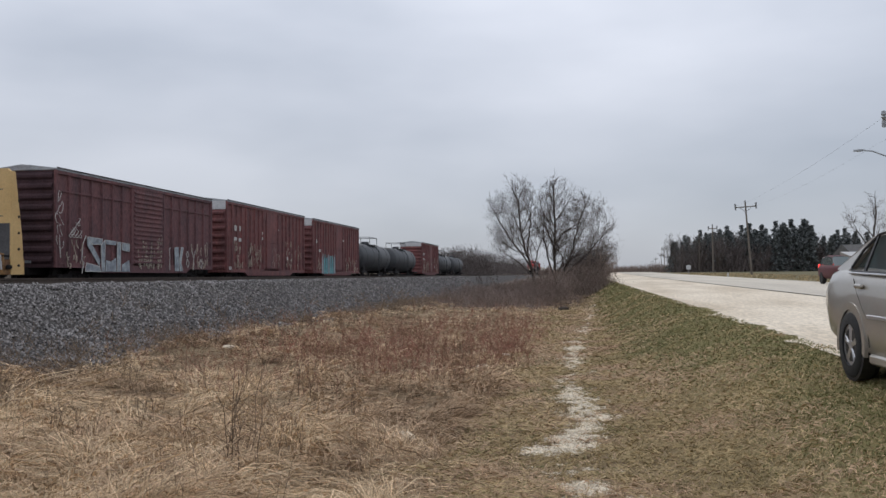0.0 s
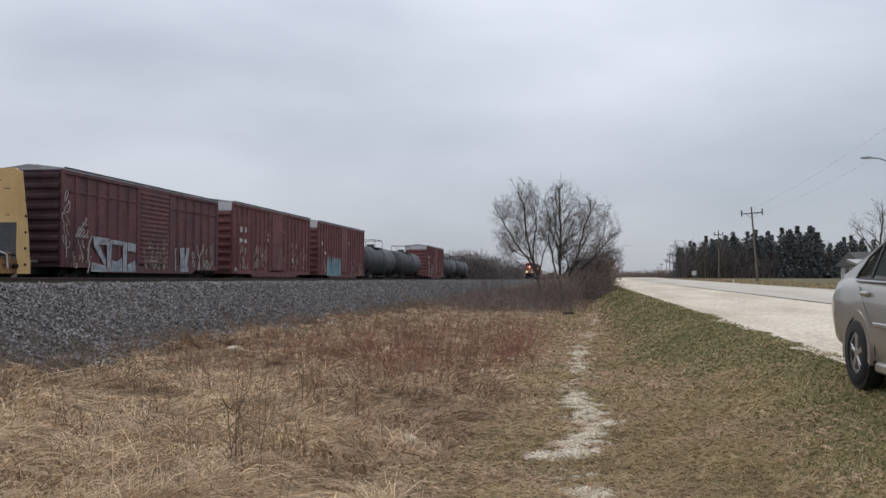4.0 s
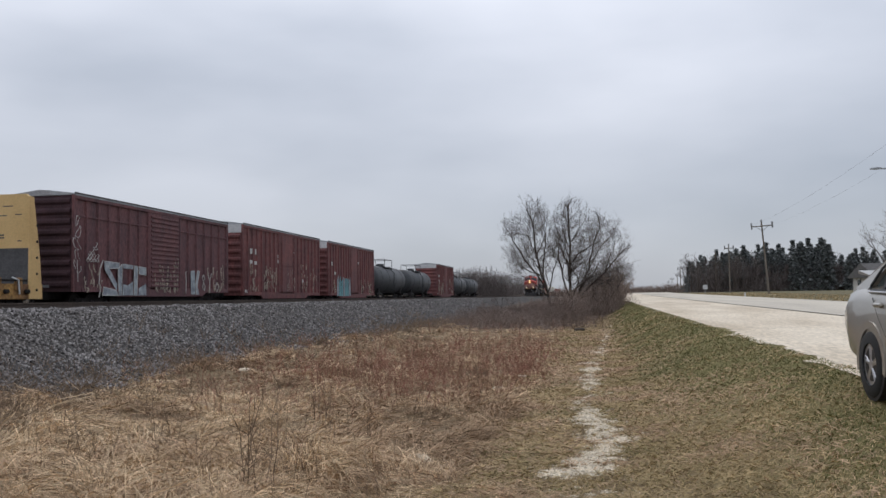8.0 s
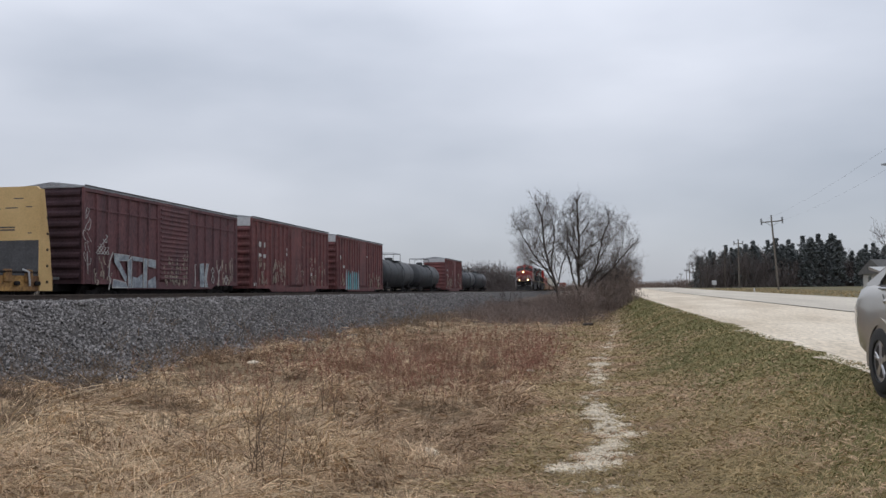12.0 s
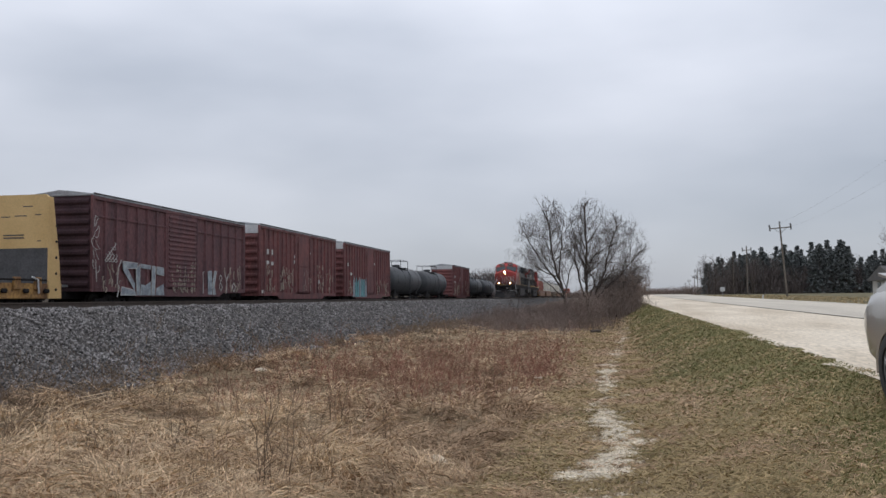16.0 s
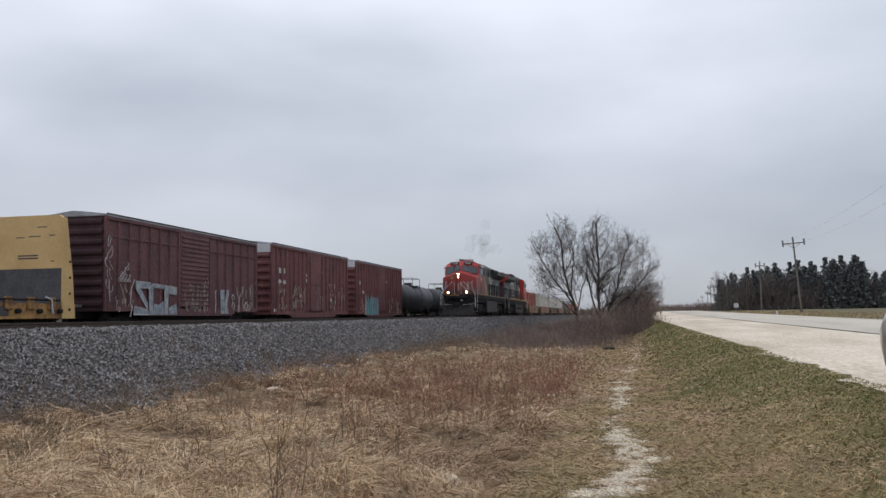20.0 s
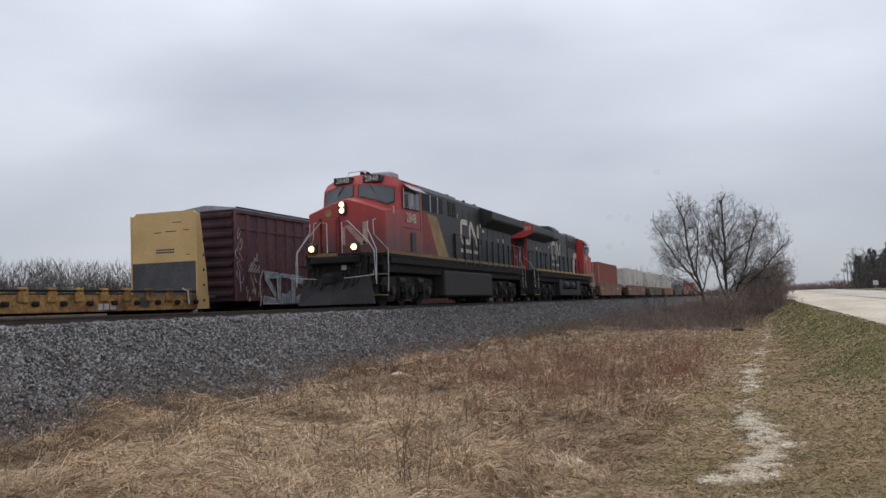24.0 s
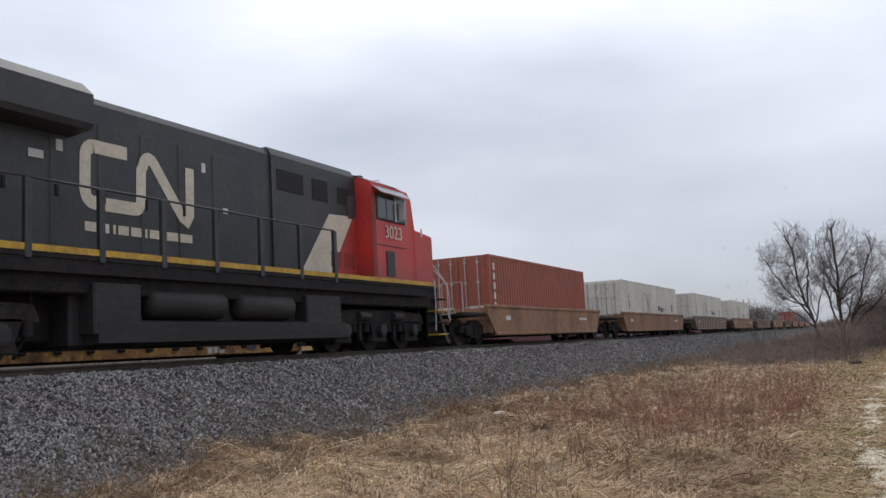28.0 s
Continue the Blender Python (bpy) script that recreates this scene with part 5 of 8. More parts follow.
        for q in range(n):
            s0 = 10.4 + q * 1.05
            if s0 + 0.95 > (21.4 if lead else 22.0):
                break
            d = part("hood_door", Build().box(min(sx * 0.94, sx * 0.966), max(sx * 0.94, sx * 0.966), Y(s0), Y(s0 + 0.96), 2.0, 4.36 if s0 < 15 else 3.9, 0.012), blk, c)
            part("door_latch", Build().box(min(sx * 0.966, sx * 0.99), max(sx * 0.966, sx * 0.99), Y(s0 + 0.8), Y(s0 + 0.86), 2.9, 3.1), M_STEEL, d)
        emblem(c, sx * 0.9745, sx, Y(11.95) if sx > 0 else Y(15.05), 2.80, 3.1, 1.06 if lead else 1.2, M_CREAMP, 0.25)
        bars(c, "lettering_bar", sx * 0.9705, [(Y(12.05) + u, 2.36, w, 0.17) for u, w in ((0, 0.36), (0.42, 0.36), (0.84, 0.36), (1.26, 0.06), (1.42, 0.26), (1.74, 0.26), (2.06, 0.06), (2.22, 0.24), (2.52, 0.26))], M_CREAMP, "cream bar of small lettering", sx)
        bars(c, "warning_label", sx * 0.9705, [(Y(15.3), 3.7, 0.14, 0.2), (Y(15.7), 3.5, 0.3, 0.14), (Y(11.6), 3.9, 0.12, 0.2), (Y(10.9), 3.1, 0.15, 0.12), (Y(19.6), 3.2, 0.2, 0.2), (Y(18.6), 3.1, 0.12, 0.26)], M_MARK, "small white label", sx)
        # radiator wing
        w0 = 15.6 if lead else 16.9
        part("radiator_wing", Build().prism([(sx * 0.9, 3.72), (sx * 1.48, 4.08), (sx * 1.54, 4.16), (sx * 1.54, 4.52), (sx * 0.4, 4.94), (0, 4.95), (0, 3.72)], Y(w0), Y(22.0)), blk, c, "overhanging radiator wing")
        for q in range(9):
            s0 = w0 + 0.3 + q * (21.8 - w0 - 0.3) / 9
            part("radiator_screen", Build().box(min(sx * 1.535, sx * 1.548), max(sx * 1.535, sx * 1.548), Y(s0), Y(s0 + 0.85 * (21.5 - w0) / 9), 4.18, 4.50), blk, c)
        if not lead:
            part("wing_end_block", Build().prism([(sx * 0.7, 3.95), (sx * 1.5, 4.02), (sx * 1.555, 4.12), (sx * 1.555, 4.64), (sx * 1.3, 4.88), (sx * 0.3, 4.97), (sx * 0.3, 3.95)], Y(15.15), Y(17.0)), blk, c, "taller block at the wing's end")
        # fuel tank and reservoirs
        if lead:
            part("fuel_tank_side", Build().box(min(sx * 1.1, sx * 1.48), max(sx * 1.1, sx * 1.48), Y(8.1), Y(15.4), 0.32, 1.40, 0.06), M_TANKF, c, "dusty grey fuel tank")
        else:
            part("fuel_tank_side", Build().prism([(sx * 0.9, 0.3), (sx * 1.46, 0.36), (sx * 1.48, 0.72), (sx * 1.2, 0.78), (sx * 0.9, 0.78)], Y(7.0), Y(15.0)), M_TANKF, c, "dark fuel tank")
            for a, b in ((9.1, 11.1), (11.5, 13.7)):
                part("air_reservoir", Build().lathe([(0, 0.05), (0.03, 0.2), (0.1, 0.29), (b - a - 0.1, 0.29), (b - a - 0.03, 0.2), (b - a, 0.05)], (sx * 1.2, Y(a), 1.08), "y", 18), M_TANKF, c, "black air reservoir", smooth=True)
            part("equipment_box", Build().box(min(sx * 1.0, sx * 1.47), max(sx * 1.0, sx * 1.47), Y(7.2), Y(8.7), 0.5, 1.38, 0.03), M_TANKF, c)
            part("equipment_box", Build().box(min(sx * 1.0, sx * 1.47), max(sx * 1.0, sx * 1.47), Y(14.0), Y(15.1), 0.5, 1.4, 0.03), M_TANKF, c)
        # side handrail
        s_posts = [9.6, 10.9, 12.1, 13.1, 14.6, 15.6, 16.7, 17.7, 18.7, 19.7, 20.8, 21.8] if lead else [7.4, 8.9, 10.4, 11.9, 13.4, 14.9, 16.4, 17.9, 19.4, 20.7, 21.8]
        for s in s_posts:
            part("rail_post", Build().box(min(sx * 1.46, sx * 1.545), max(sx * 1.46, sx * 1.545), Y(s), Y(s + 0.13), 1.72, 3.0, 0.008), blk, c)
        part("side_rail", Build().tube([(sx * 1.48, Y(s_posts[0]), 3.02), (sx * 1.48, Y(s_posts[-1]), 3.02)], 0.022, 6), blk, c)
        part("handrail", Build().tube([(sx * 1.5, Y(21.75), 0.75), (sx * 1.5, Y(21.75), 1.9), (sx * 1.42, Y(21.7), 2.4), (sx * 1.42, Y(21.65), 3.0)], 0.015, 6), M_HANDR, c, "white tubular handrail")
        part("handrail", Build().tube([(sx * 1.47, Y(22.55), 0.8), (sx * 1.45, Y(22.6), 1.9), (sx * 1.2, Y(22.6), 2.3), (sx * 0.6, Y(22.6), 2.9), (sx * 0.55, Y(22.6), 2.0)], 0.015, 6), M_HANDR, c, "white tubular handrail")
    e0, e1 = (21.5, 22.35) if lead else (22.1, 22.8)
    cap = [(-1.52, 4.06), (-1.55, 4.14), (-1.55, 4.52), (-0.4, 4.96), (0.4, 4.96), (1.55, 4.52), (1.55, 4.14), (1.52, 4.06), (0.9, 3.80), (-0.9, 3.80)]
    part("rear_overhang", Build().prism(cap, Y(22.0), Y(e1 - 0.03)), blk, c, "peaked end of the radiator housing")
    part("rear_overhang_face", Build().prism(cap, Y(e1 - 0.03), Y(e1)), M_RED, c, "red peaked end panel")
    part("fuel_tank", Build().box(-1.12, 1.12, Y(8.1 if lead else 7.0), Y(15.3), 0.3, 1.3, 0.05), M_TANKF, c)
    part("rear_end_wall", Build().box(-0.94, 0.94, Y(e0), Y(e0 + 0.05), 1.86, 4.0, 0.01), M_RED, c, "orange-red hood end")
    part("rear_screen", Build().box(-0.8, -0.2, Y(e0 + 0.04), Y(e0 + 0.07), 3.2, 3.72), M_BLACK, c, "dark rear screen")
    part("rear_grab_iron", Build().cyl((-0.35, Y(e0 + 0.1), 2.2), (-0.35, Y(e0 + 0.1), 2.95), 0.018, 6), M_HANDR, c)
    rl = part("rear_light_housing", Build().box(0.05, 0.38, Y(e0 + 0.04), Y(e0 + 0.16), 2.95, 3.75, 0.02), M_BLACK, c)
    for x in (0.12, 0.30):
        part("rear_lamp", Build().lathe([(0, 0.09), (0.03, 0.08), (0.035, 0.01)], (x, Y(e0 + 0.16), 3.62), "y", 14), M_RODS, rl, "unlit rear lamp")
    rb = Build()
    for x0, x1, z0, z1 in ((0.02, 0.10, 4.42, 4.72), (-0.25, 0.10, 4.66, 4.72), (-0.2, 0.10, 4.42, 4.48), (-0.27, -0.2, 4.42, 4.72), (-0.62, -0.55, 4.42, 4.72)):
        rb.box(x0, x1, Y(e1 - 0.004), Y(e1 + 0.008), z0, z1)
    rb.prism([(-0.2, 4.72), (-0.27, 4.72), (-0.60, 4.42), (-0.53, 4.42)], Y(e1 - 0.004), Y(e1 + 0.007))
    part("rear_emblem", rb, M_CREAMP, c, "cream painted bars")
    for x in (-1.1, 1.05):
        lettering(c, number, 0.30, pose(x, Y(e1 + 0.004), 4.33, 90, 0, 180), M_CREAMP, "rear_number")
    part("rear_platform_rail", Build().tube([(-1.45, Y(22.55), 2.95), (1.45, Y(22.55), 2.95)], 0.02, 6), M_BLACK, c)
    for x in (-1.1, -0.7, -0.35, 0.35, 0.7, 1.1):
        part("rear_rail_post", Build().cyl((x, Y(22.55), 1.84), (x, Y(22.55), 2.95), 0.02, 6), M_BLACK, c)
    coupler(c, Y(23.2), 1, 0.95)
    part("rear_pilot", Build().box(-1.4, 1.4, Y(22.45), Y(22.6), 0.4, 1.75, 0.02), M_STEEL, c)
    # roof: exhaust stack, vents
    part("exhaust_stack", Build().box(-0.35, 0.35, Y(13.6), Y(14.5), 4.76, 4.9, 0.04), M_STEEL, c)
    for s, x in ((10.35, 0.9), (11.6, 0.8), (13.0, 0.85), (14.9, 0.8)):
        part("lifting_eye", Build().box(x - 0.06, x + 0.06, Y(s), Y(s + 0.22), 4.62, 4.86, 0.02), blk, c)
    part("antenna", Build().box(0.2, 0.55, Y(12.0), Y(12.5), 4.79, 4.93, 0.03), M_ROOF, c, "pale roof antenna")
    for s in (10.9, 12.2, 13.2):
        part("roof_hatch", Build().box(-0.4, 0.4, Y(s), Y(s + 0.7), 4.72, 4.79, 0.03), blk, c)
    for y in (Y(4.75), Y(18.65)):
        engine_bogie(y, c)
    return c

# ---- plants and loose stone ----
M_BARK = mat("grey_brown_bark", (0.11, 0.092, 0.08), 0.9, 0, 0.3, 4.0, 30.0, 0.5, spec=0.1)
M_TWIG = mat("dark_twigs", (0.165, 0.14, 0.13), 0.9, 0, 0.2, 3.0, 20.0, island=0.25, spec=0.1)
M_SHRUB = mat("brown_brush_twigs", (0.27, 0.21, 0.178), 0.9, 0, 0.2, 3.0, 20.0, island=0.35, spec=0.1)
M_NEEDLE = mat("dark_conifer_needles", (0.185, 0.20, 0.196), 0.9, 0, 0.3, 2.0, 12.0, island=0.45, spec=0.1)
M_STRAW = mat("bleached_grass_blades", (0.75, 0.575, 0.375), 0.85, 0, 0.15, 0.8, 6.0, col2=(0.57, 0.415, 0.255), island=0.5, spec=0.2)
M_STRAWD = mat("brown_grass_blades", (0.48, 0.34, 0.215), 0.85, 0, 0.2, 0.8, 6.0, col2=(0.29, 0.195, 0.12), island=0.55, spec=0.2)
M_BANK = mat("dull_straw_blades", (0.51, 0.385, 0.21), 0.85, 0, 0.2, 0.8, 6.0, col2=(0.355, 0.27, 0.135), island=0.33, spec=0.2)
M_TURF = mat("winter_green_blades", (0.178, 0.178, 0.072), 0.85, 0, 0.2, 0.7, 6.0, col2=(0.23, 0.205, 0.092), island=0.2, spec=0.2)
M_REDST = mat("red_brown_weed_stems", (0.36, 0.165, 0.125), 0.9, 0, 0.2, 0.8, 8.0, col2=(0.27, 0.18, 0.12), island=0.4, spec=0.1)
M_STALK = mat("dark_weed_stalks", (0.25, 0.18, 0.125), 0.9, 0, 0.2, 3.0, 20.0, island=0.4, spec=0.1)
M_PALE = mat("pale_limestone", (0.76, 0.66, 0.51), 0.9, 0, 0.2, 4.0, 30.0, 0.3, island=0.25, spec=0.2)


def sticks(segs, sides=4):
    """Tapered sticks from rows (p0, p1, r0, r1) as vertices and quads."""
    S = np.asarray(segs, float)
    p0, p1, r0, r1 = S[:, 0:3], S[:, 3:6], S[:, 6], S[:, 7]
    d = p1 - p0
    d /= np.maximum(np.linalg.norm(d, axis=1, keepdims=True), 1e-6)
    ref = np.where(np.abs(d[:, 2:3]) > 0.9, np.array([[1.0, 0, 0]]), np.array([[0, 0, 1.0]]))
    u = np.cross(d, ref)
    u /= np.linalg.norm(u, axis=1, keepdims=True)
    w = np.cross(d, u)
    v = np.empty((len(S), 2 * sides, 3))
    for j in range(sides):
        a = 2 * math.pi * j / sides
        o = u * math.cos(a) + w * math.sin(a)
        v[:, j] = p0 + o * r0[:, None]
        v[:, sides + j] = p1 + o * r1[:, None]
    base = (np.arange(len(S)) * 2 * sides)[:, None]
    f = np.concatenate([base + np.array([[j, (j + 1) % sides, sides + (j + 1) % sides, sides + j]]) for j in range(sides)], 0)
    return v.reshape(-1, 3), f


def branch_net(rng, stems, blobs, n_aim, step, kill, reach):
    """Limbs that grow from the stems' points towards aims scattered in the crown's blobs (centre, radii)."""
    vol = np.array([b[1][0] * b[1][1] * b[1][2] for b in blobs])
    aims = []
    for (c, r), k in zip(blobs, np.maximum((n_aim * vol / vol.sum()).astype(int), 8)):
        d = rng.normal(size=(k, 3))
        d /= np.linalg.norm(d, axis=1, keepdims=True)
        aims.append(np.array(c) + d * (rng.random((k, 1)) ** 0.42) * np.array(r))
    aims = np.concatenate(aims)
    pos, par = [], []
    for st in stems:
        last = -1
        for p in st:
            pos.append(np.array(p, float))
            par.append(last if last >= 0 else -1)
            last = len(pos) - 1
    P = np.array(pos)
    d2 = ((aims[:, None] - P[None]) ** 2).sum(-1)
    near, dist = d2.argmin(1), np.sqrt(d2.min(1))
    alive = np.ones(len(aims), bool)
    D = np.zeros_like(P)
    D[:, 2] = 0.5
    for it in range(160):
        act = alive & (dist < reach)
        if not act.any():
            break
        idx = near[act]
        dv = aims[act] - P[idx]
        dv /= np.maximum(np.linalg.norm(dv, axis=1, keepdims=True), 1e-6)
        acc = np.zeros((len(P), 3))
        np.add.at(acc, idx, dv)
        who = np.unique(idx)
        mean = acc[who] / np.maximum(np.linalg.norm(acc[who], axis=1, keepdims=True), 1e-6)
        dirs = mean + 0.75 * D[who] + rng.normal(0, 0.16, (len(who), 3)) + np.array([0, 0, 0.06])
        dirs /= np.maximum(np.linalg.norm(dirs, axis=1, keepdims=True), 1e-6)
        Q = P[who] + dirs * step
        base = len(P)
        P = np.concatenate([P, Q])
        D = np.concatenate([D, dirs])
        par.extend(who.tolist())
        ids = np.nonzero(alive)[0]
        dd = np.sqrt(((aims[ids][:, None] - Q[None]) ** 2).sum(-1))
        m, k = dd.min(1), dd.argmin(1)
        better = m < dist[ids]
        near[ids[better]] = base + k[better]
        dist[ids[better]] = m[better]
        alive[ids[dist[ids] < kill]] = False
        if len(P) > 22000:
            break
    return P, np.array(par)


def bare_tree(name, label, seed, limbs, blobs, ratio=0.64, levels=4, step=0.3, gap=0.43, r=0.13, twig_r=0.0045, fan=0.75, rise=0.05):
    """Limbs (points of a guiding line, and its radius) that fork again and again inside the crown's blobs (centre, radii)."""
    rg = random.Random(seed)
    thick, thin = [], []

    def inside(p, k=1.0):
        return any(((p.x - c[0]) / q[0]) ** 2 + ((p.y - c[1]) / q[1]) ** 2 + ((p.z - c[2]) / q[2]) ** 2 < k for c, q in blobs)

    def put(p, q, r0, r1):
        (thick if r0 > 0.022 else thin).append((*p, *q, max(r0, twig_r), max(r1, twig_r * 0.7)))

    def away(d, angle):
        u = d.orthogonal().normalized()
        w = d.cross(u)
        a = rg.uniform(0, 2 * math.pi)
        return (d * math.cos(angle) + (u * math.cos(a) + w * math.sin(a)) * math.sin(angle)).normalized()

    def shoot(p, d, length, rad, level, room=1.0):
        if level <= 2:
            room = rg.uniform(0.62, 1.22)
        st = step * (0.8 ** level)
        n = max(2, round(length / st))
        since = rg.uniform(0, gap * 0.6)
        for i in range(n):
            d = (d + Vector((rg.gauss(0, 0.14), rg.gauss(0, 0.14), rg.gauss(0, 0.12) + rise))).normalized()
            q = p + d * st
            if not inside(q, room) and rg.random() < 0.6:
                return
            k0, k1 = 1 - 0.72 * i / n, 1 - 0.72 * (i + 1) / n
            put(p, q, rad * k0, rad * k1)
            p = q
            since += st
            spacing = gap * (0.66 ** level)
            while since > spacing and level < levels:
                since -= spacing * rg.uniform(0.8, 1.3)
                shoot(p, away(d, rg.gauss(fan, 0.17)), length * ratio * rg.uniform(0.55, 1.1) * (1 - 0.35 * i / n), rad * k1 * rg.uniform(0.42, 0.66), level + 1, room)

    for line, rad, length in limbs:
        pts = [Vector(p) for p in line]
        m = len(pts) - 1
        for i in range(m):
            r0, r1 = rad * (1 - 0.6 * i / m), rad * (1 - 0.6 * (i + 1) / m)
            cuts = 4
            last = pts[i]
            for k in range(1, cuts + 1):
                q = pts[i].lerp(pts[i + 1], k / cuts) + Vector((rg.gauss(0, 0.03), rg.gauss(0, 0.03), 0))
                put(last, q, r0 + (r1 - r0) * (k - 1) / cuts, r0 + (r1 - r0) * k / cuts)
                last = q
                if i >= 1 or m == 1:
                    if inside(q):
                        shoot(q, away((pts[i + 1] - pts[i]).normalized(), rg.gauss(fan, 0.15)), length * rg.uniform(0.6, 1.05), r1 * rg.uniform(0.4, 0.62), 1)
            pts[i + 1] = last
        shoot(pts[-1], (pts[-1] - pts[-2]).normalized(), length, rad * 0.4, 1)
    tree = thing(name, label, "tree")
    if thick:
        raw("trunk", *sticks(thick, 6), M_BARK, tree)
    raw("crown", *sticks(thin, 3), M_TWIG, tree)
    return tree


def shrub(seed, height, width, n_aim=420, twig_r=0.005, label="leafless brown shrub of dense thin twigs"):
    rng = np.random.default_rng(seed)
    stems = []
    for k in range(9):
        a, w = rng.uniform(0, 2 * math.pi), width * 0.12 * rng.random()
        stems.append([(w * math.cos(a), w * math.sin(a), -0.06), (1.5 * w * math.cos(a), 1.5 * w * math.sin(a), height * 0.18)])
    P, par = branch_net(rng, stems, [((0, 0, height * 0.55), (width * 0.5, width * 0.5, height * 0.45))], n_aim, 0.12, 0.16, 1.6)
    segs = []
    for i, j in enumerate(par):
        if j < 0:
            continue
        segs.append((*P[j], *P[i], twig_r * 1.7, twig_r * 1.4))
        for k in range(2):
            e = rng.normal(0, 0.5, 3) + np.array([0, 0, 0.7])
            segs.append((*P[i], *(P[i] + e * 0.24 * rng.uniform(0.5, 1.2)), twig_r, twig_r * 0.6))
    s = thing("shrub", label, "shrub")
    raw("twig_mass", *sticks(segs, 3), M_SHRUB, s)
    return s


def conifer(seed, height, label="dark evergreen conifer at the edge of a wood"):
    """Whorls of drooping boughs, each set with small sprays of needles."""
    rng = np.random.default_rng(seed)
    t = thing("conifer", label, "tree", group="conifers of the wood")
    part("trunk", Build().cyl((0, 0, -0.2), (0, 0, height * 0.96), 0.15, 7, 0.02), M_BARK, t)
    c, ax, sz = [], [], []
    z = 0.5
    while z < height - 0.15:
        h = z / height
        reach = (0.28 * height * (1 - h) ** 0.8 + 0.08) * rng.uniform(0.6, 1.25)
        for k in range(rng.integers(5, 8)):
            a = rng.uniform(0, 2 * math.pi)
            R = reach * rng.uniform(0.6, 1.1)
            m = max(5, int(R * 9))
            for q in range(m):
                u = (q + rng.random()) / m
                w = 0.2 * R * (1.1 - u) * rng.normal()
                c.append((R * u * math.cos(a) - w * math.sin(a), R * u * math.sin(a) + w * math.cos(a), z + 0.16 * R * u - 0.36 * R * u * u + rng.normal(0, 0.07)))
                ax.append(a + rng.normal(0, 0.7))
                sz.append(rng.uniform(0.24, 0.5))
        z += rng.uniform(0.26, 0.46)
    c, ax, sz = np.array(c), np.array(ax), np.array(sz)
    n = len(c)
    e1 = np.stack([np.cos(ax), np.sin(ax), rng.normal(-0.1, 0.45, n)], 1)
    e2 = np.stack([-np.sin(ax), np.cos(ax), rng.normal(0, 0.7, n)], 1)
    v = np.stack([c - e2 * sz[:, None] * 0.5, c + e2 * sz[:, None] * 0.5, c + e1 * sz[:, None] * 1.2], 1).reshape(-1, 3)
    raw("crown", v, np.arange(3 * n).reshape(-1, 3), M_NEEDLE, t)
    return t


def blades(name, x, y, rng, length, width, lean, swirl, material, label, category, loose=0.6):
    """Blades of grass as bent three-triangle strips rooted on the ground at (x, y)."""
    n = len(x)
    z = np.where(x < -8.6, np.maximum(ground_z(x, y), bed_z(x, y)), ground_z(x, y)) - 0.015
    a = swirl(x, y) + rng.normal(0, 1, n) * loose
    lean = np.clip(lean + rng.normal(0, 0.2, n), 0.02, 1.62)
    L = length * rng.uniform(0.5, 1.2, n)
    dx, dy = np.cos(a), np.sin(a)
    px, py = -dy, dx
    s1, s2 = np.sin(lean * 0.6), np.sin(lean)
    c1, c2 = np.cos(lean * 0.6), np.cos(lean)
    root = np.stack([x, y, z], 1)
    mid = root + np.stack([dx * s1, dy * s1, c1], 1) * (L * 0.45)[:, None]
    tip = mid + np.stack([dx * s2, dy * s2, c2 * 0.8], 1) * (L * 0.5)[:, None]
    # the flat of a blade is turned at random
    t = rng.random(n) * math.pi
    wx = np.stack([px * np.cos(t) + dx * np.sin(t), py * np.cos(t) + dy * np.sin(t), np.zeros(n)], 1) * (width * 0.5)[:, None]
    v = np.stack([root, mid - wx, mid + wx, tip], 1).reshape(-1, 3)
    k = (np.arange(n) * 4)[:, None]
    f = np.concatenate([k + np.array([[0, 2, 1]]), k + np.array([[1, 2, 3]])], 0)
    return tagged(raw(name, v, f, material), label, category, kind="stuff")


def polar(rng, n, r0, r1, a0, a1):
    """Points round the viewer's standing place, denser near it."""
    r = r0 * (r1 / r0) ** rng.random(n)
    a = np.radians(rng.uniform(a0, a1, n))
    return -r * np.sin(a), r * np.cos(a), r


def swirl(x, y):
    """Which way the dead grass has been laid, turning from patch to patch."""
    return 7.5 * vnoise(x, y, 1.5, 3) + 3.0 * vnoise(x, y, 0.5, 4)


M_TAN = mat("tan_grass_blades", (0.60, 0.43, 0.28), 0.85, 0, 0.2, 0.7, 6.0, col2=(0.45, 0.30, 0.19), island=0.36, spec=0.15)


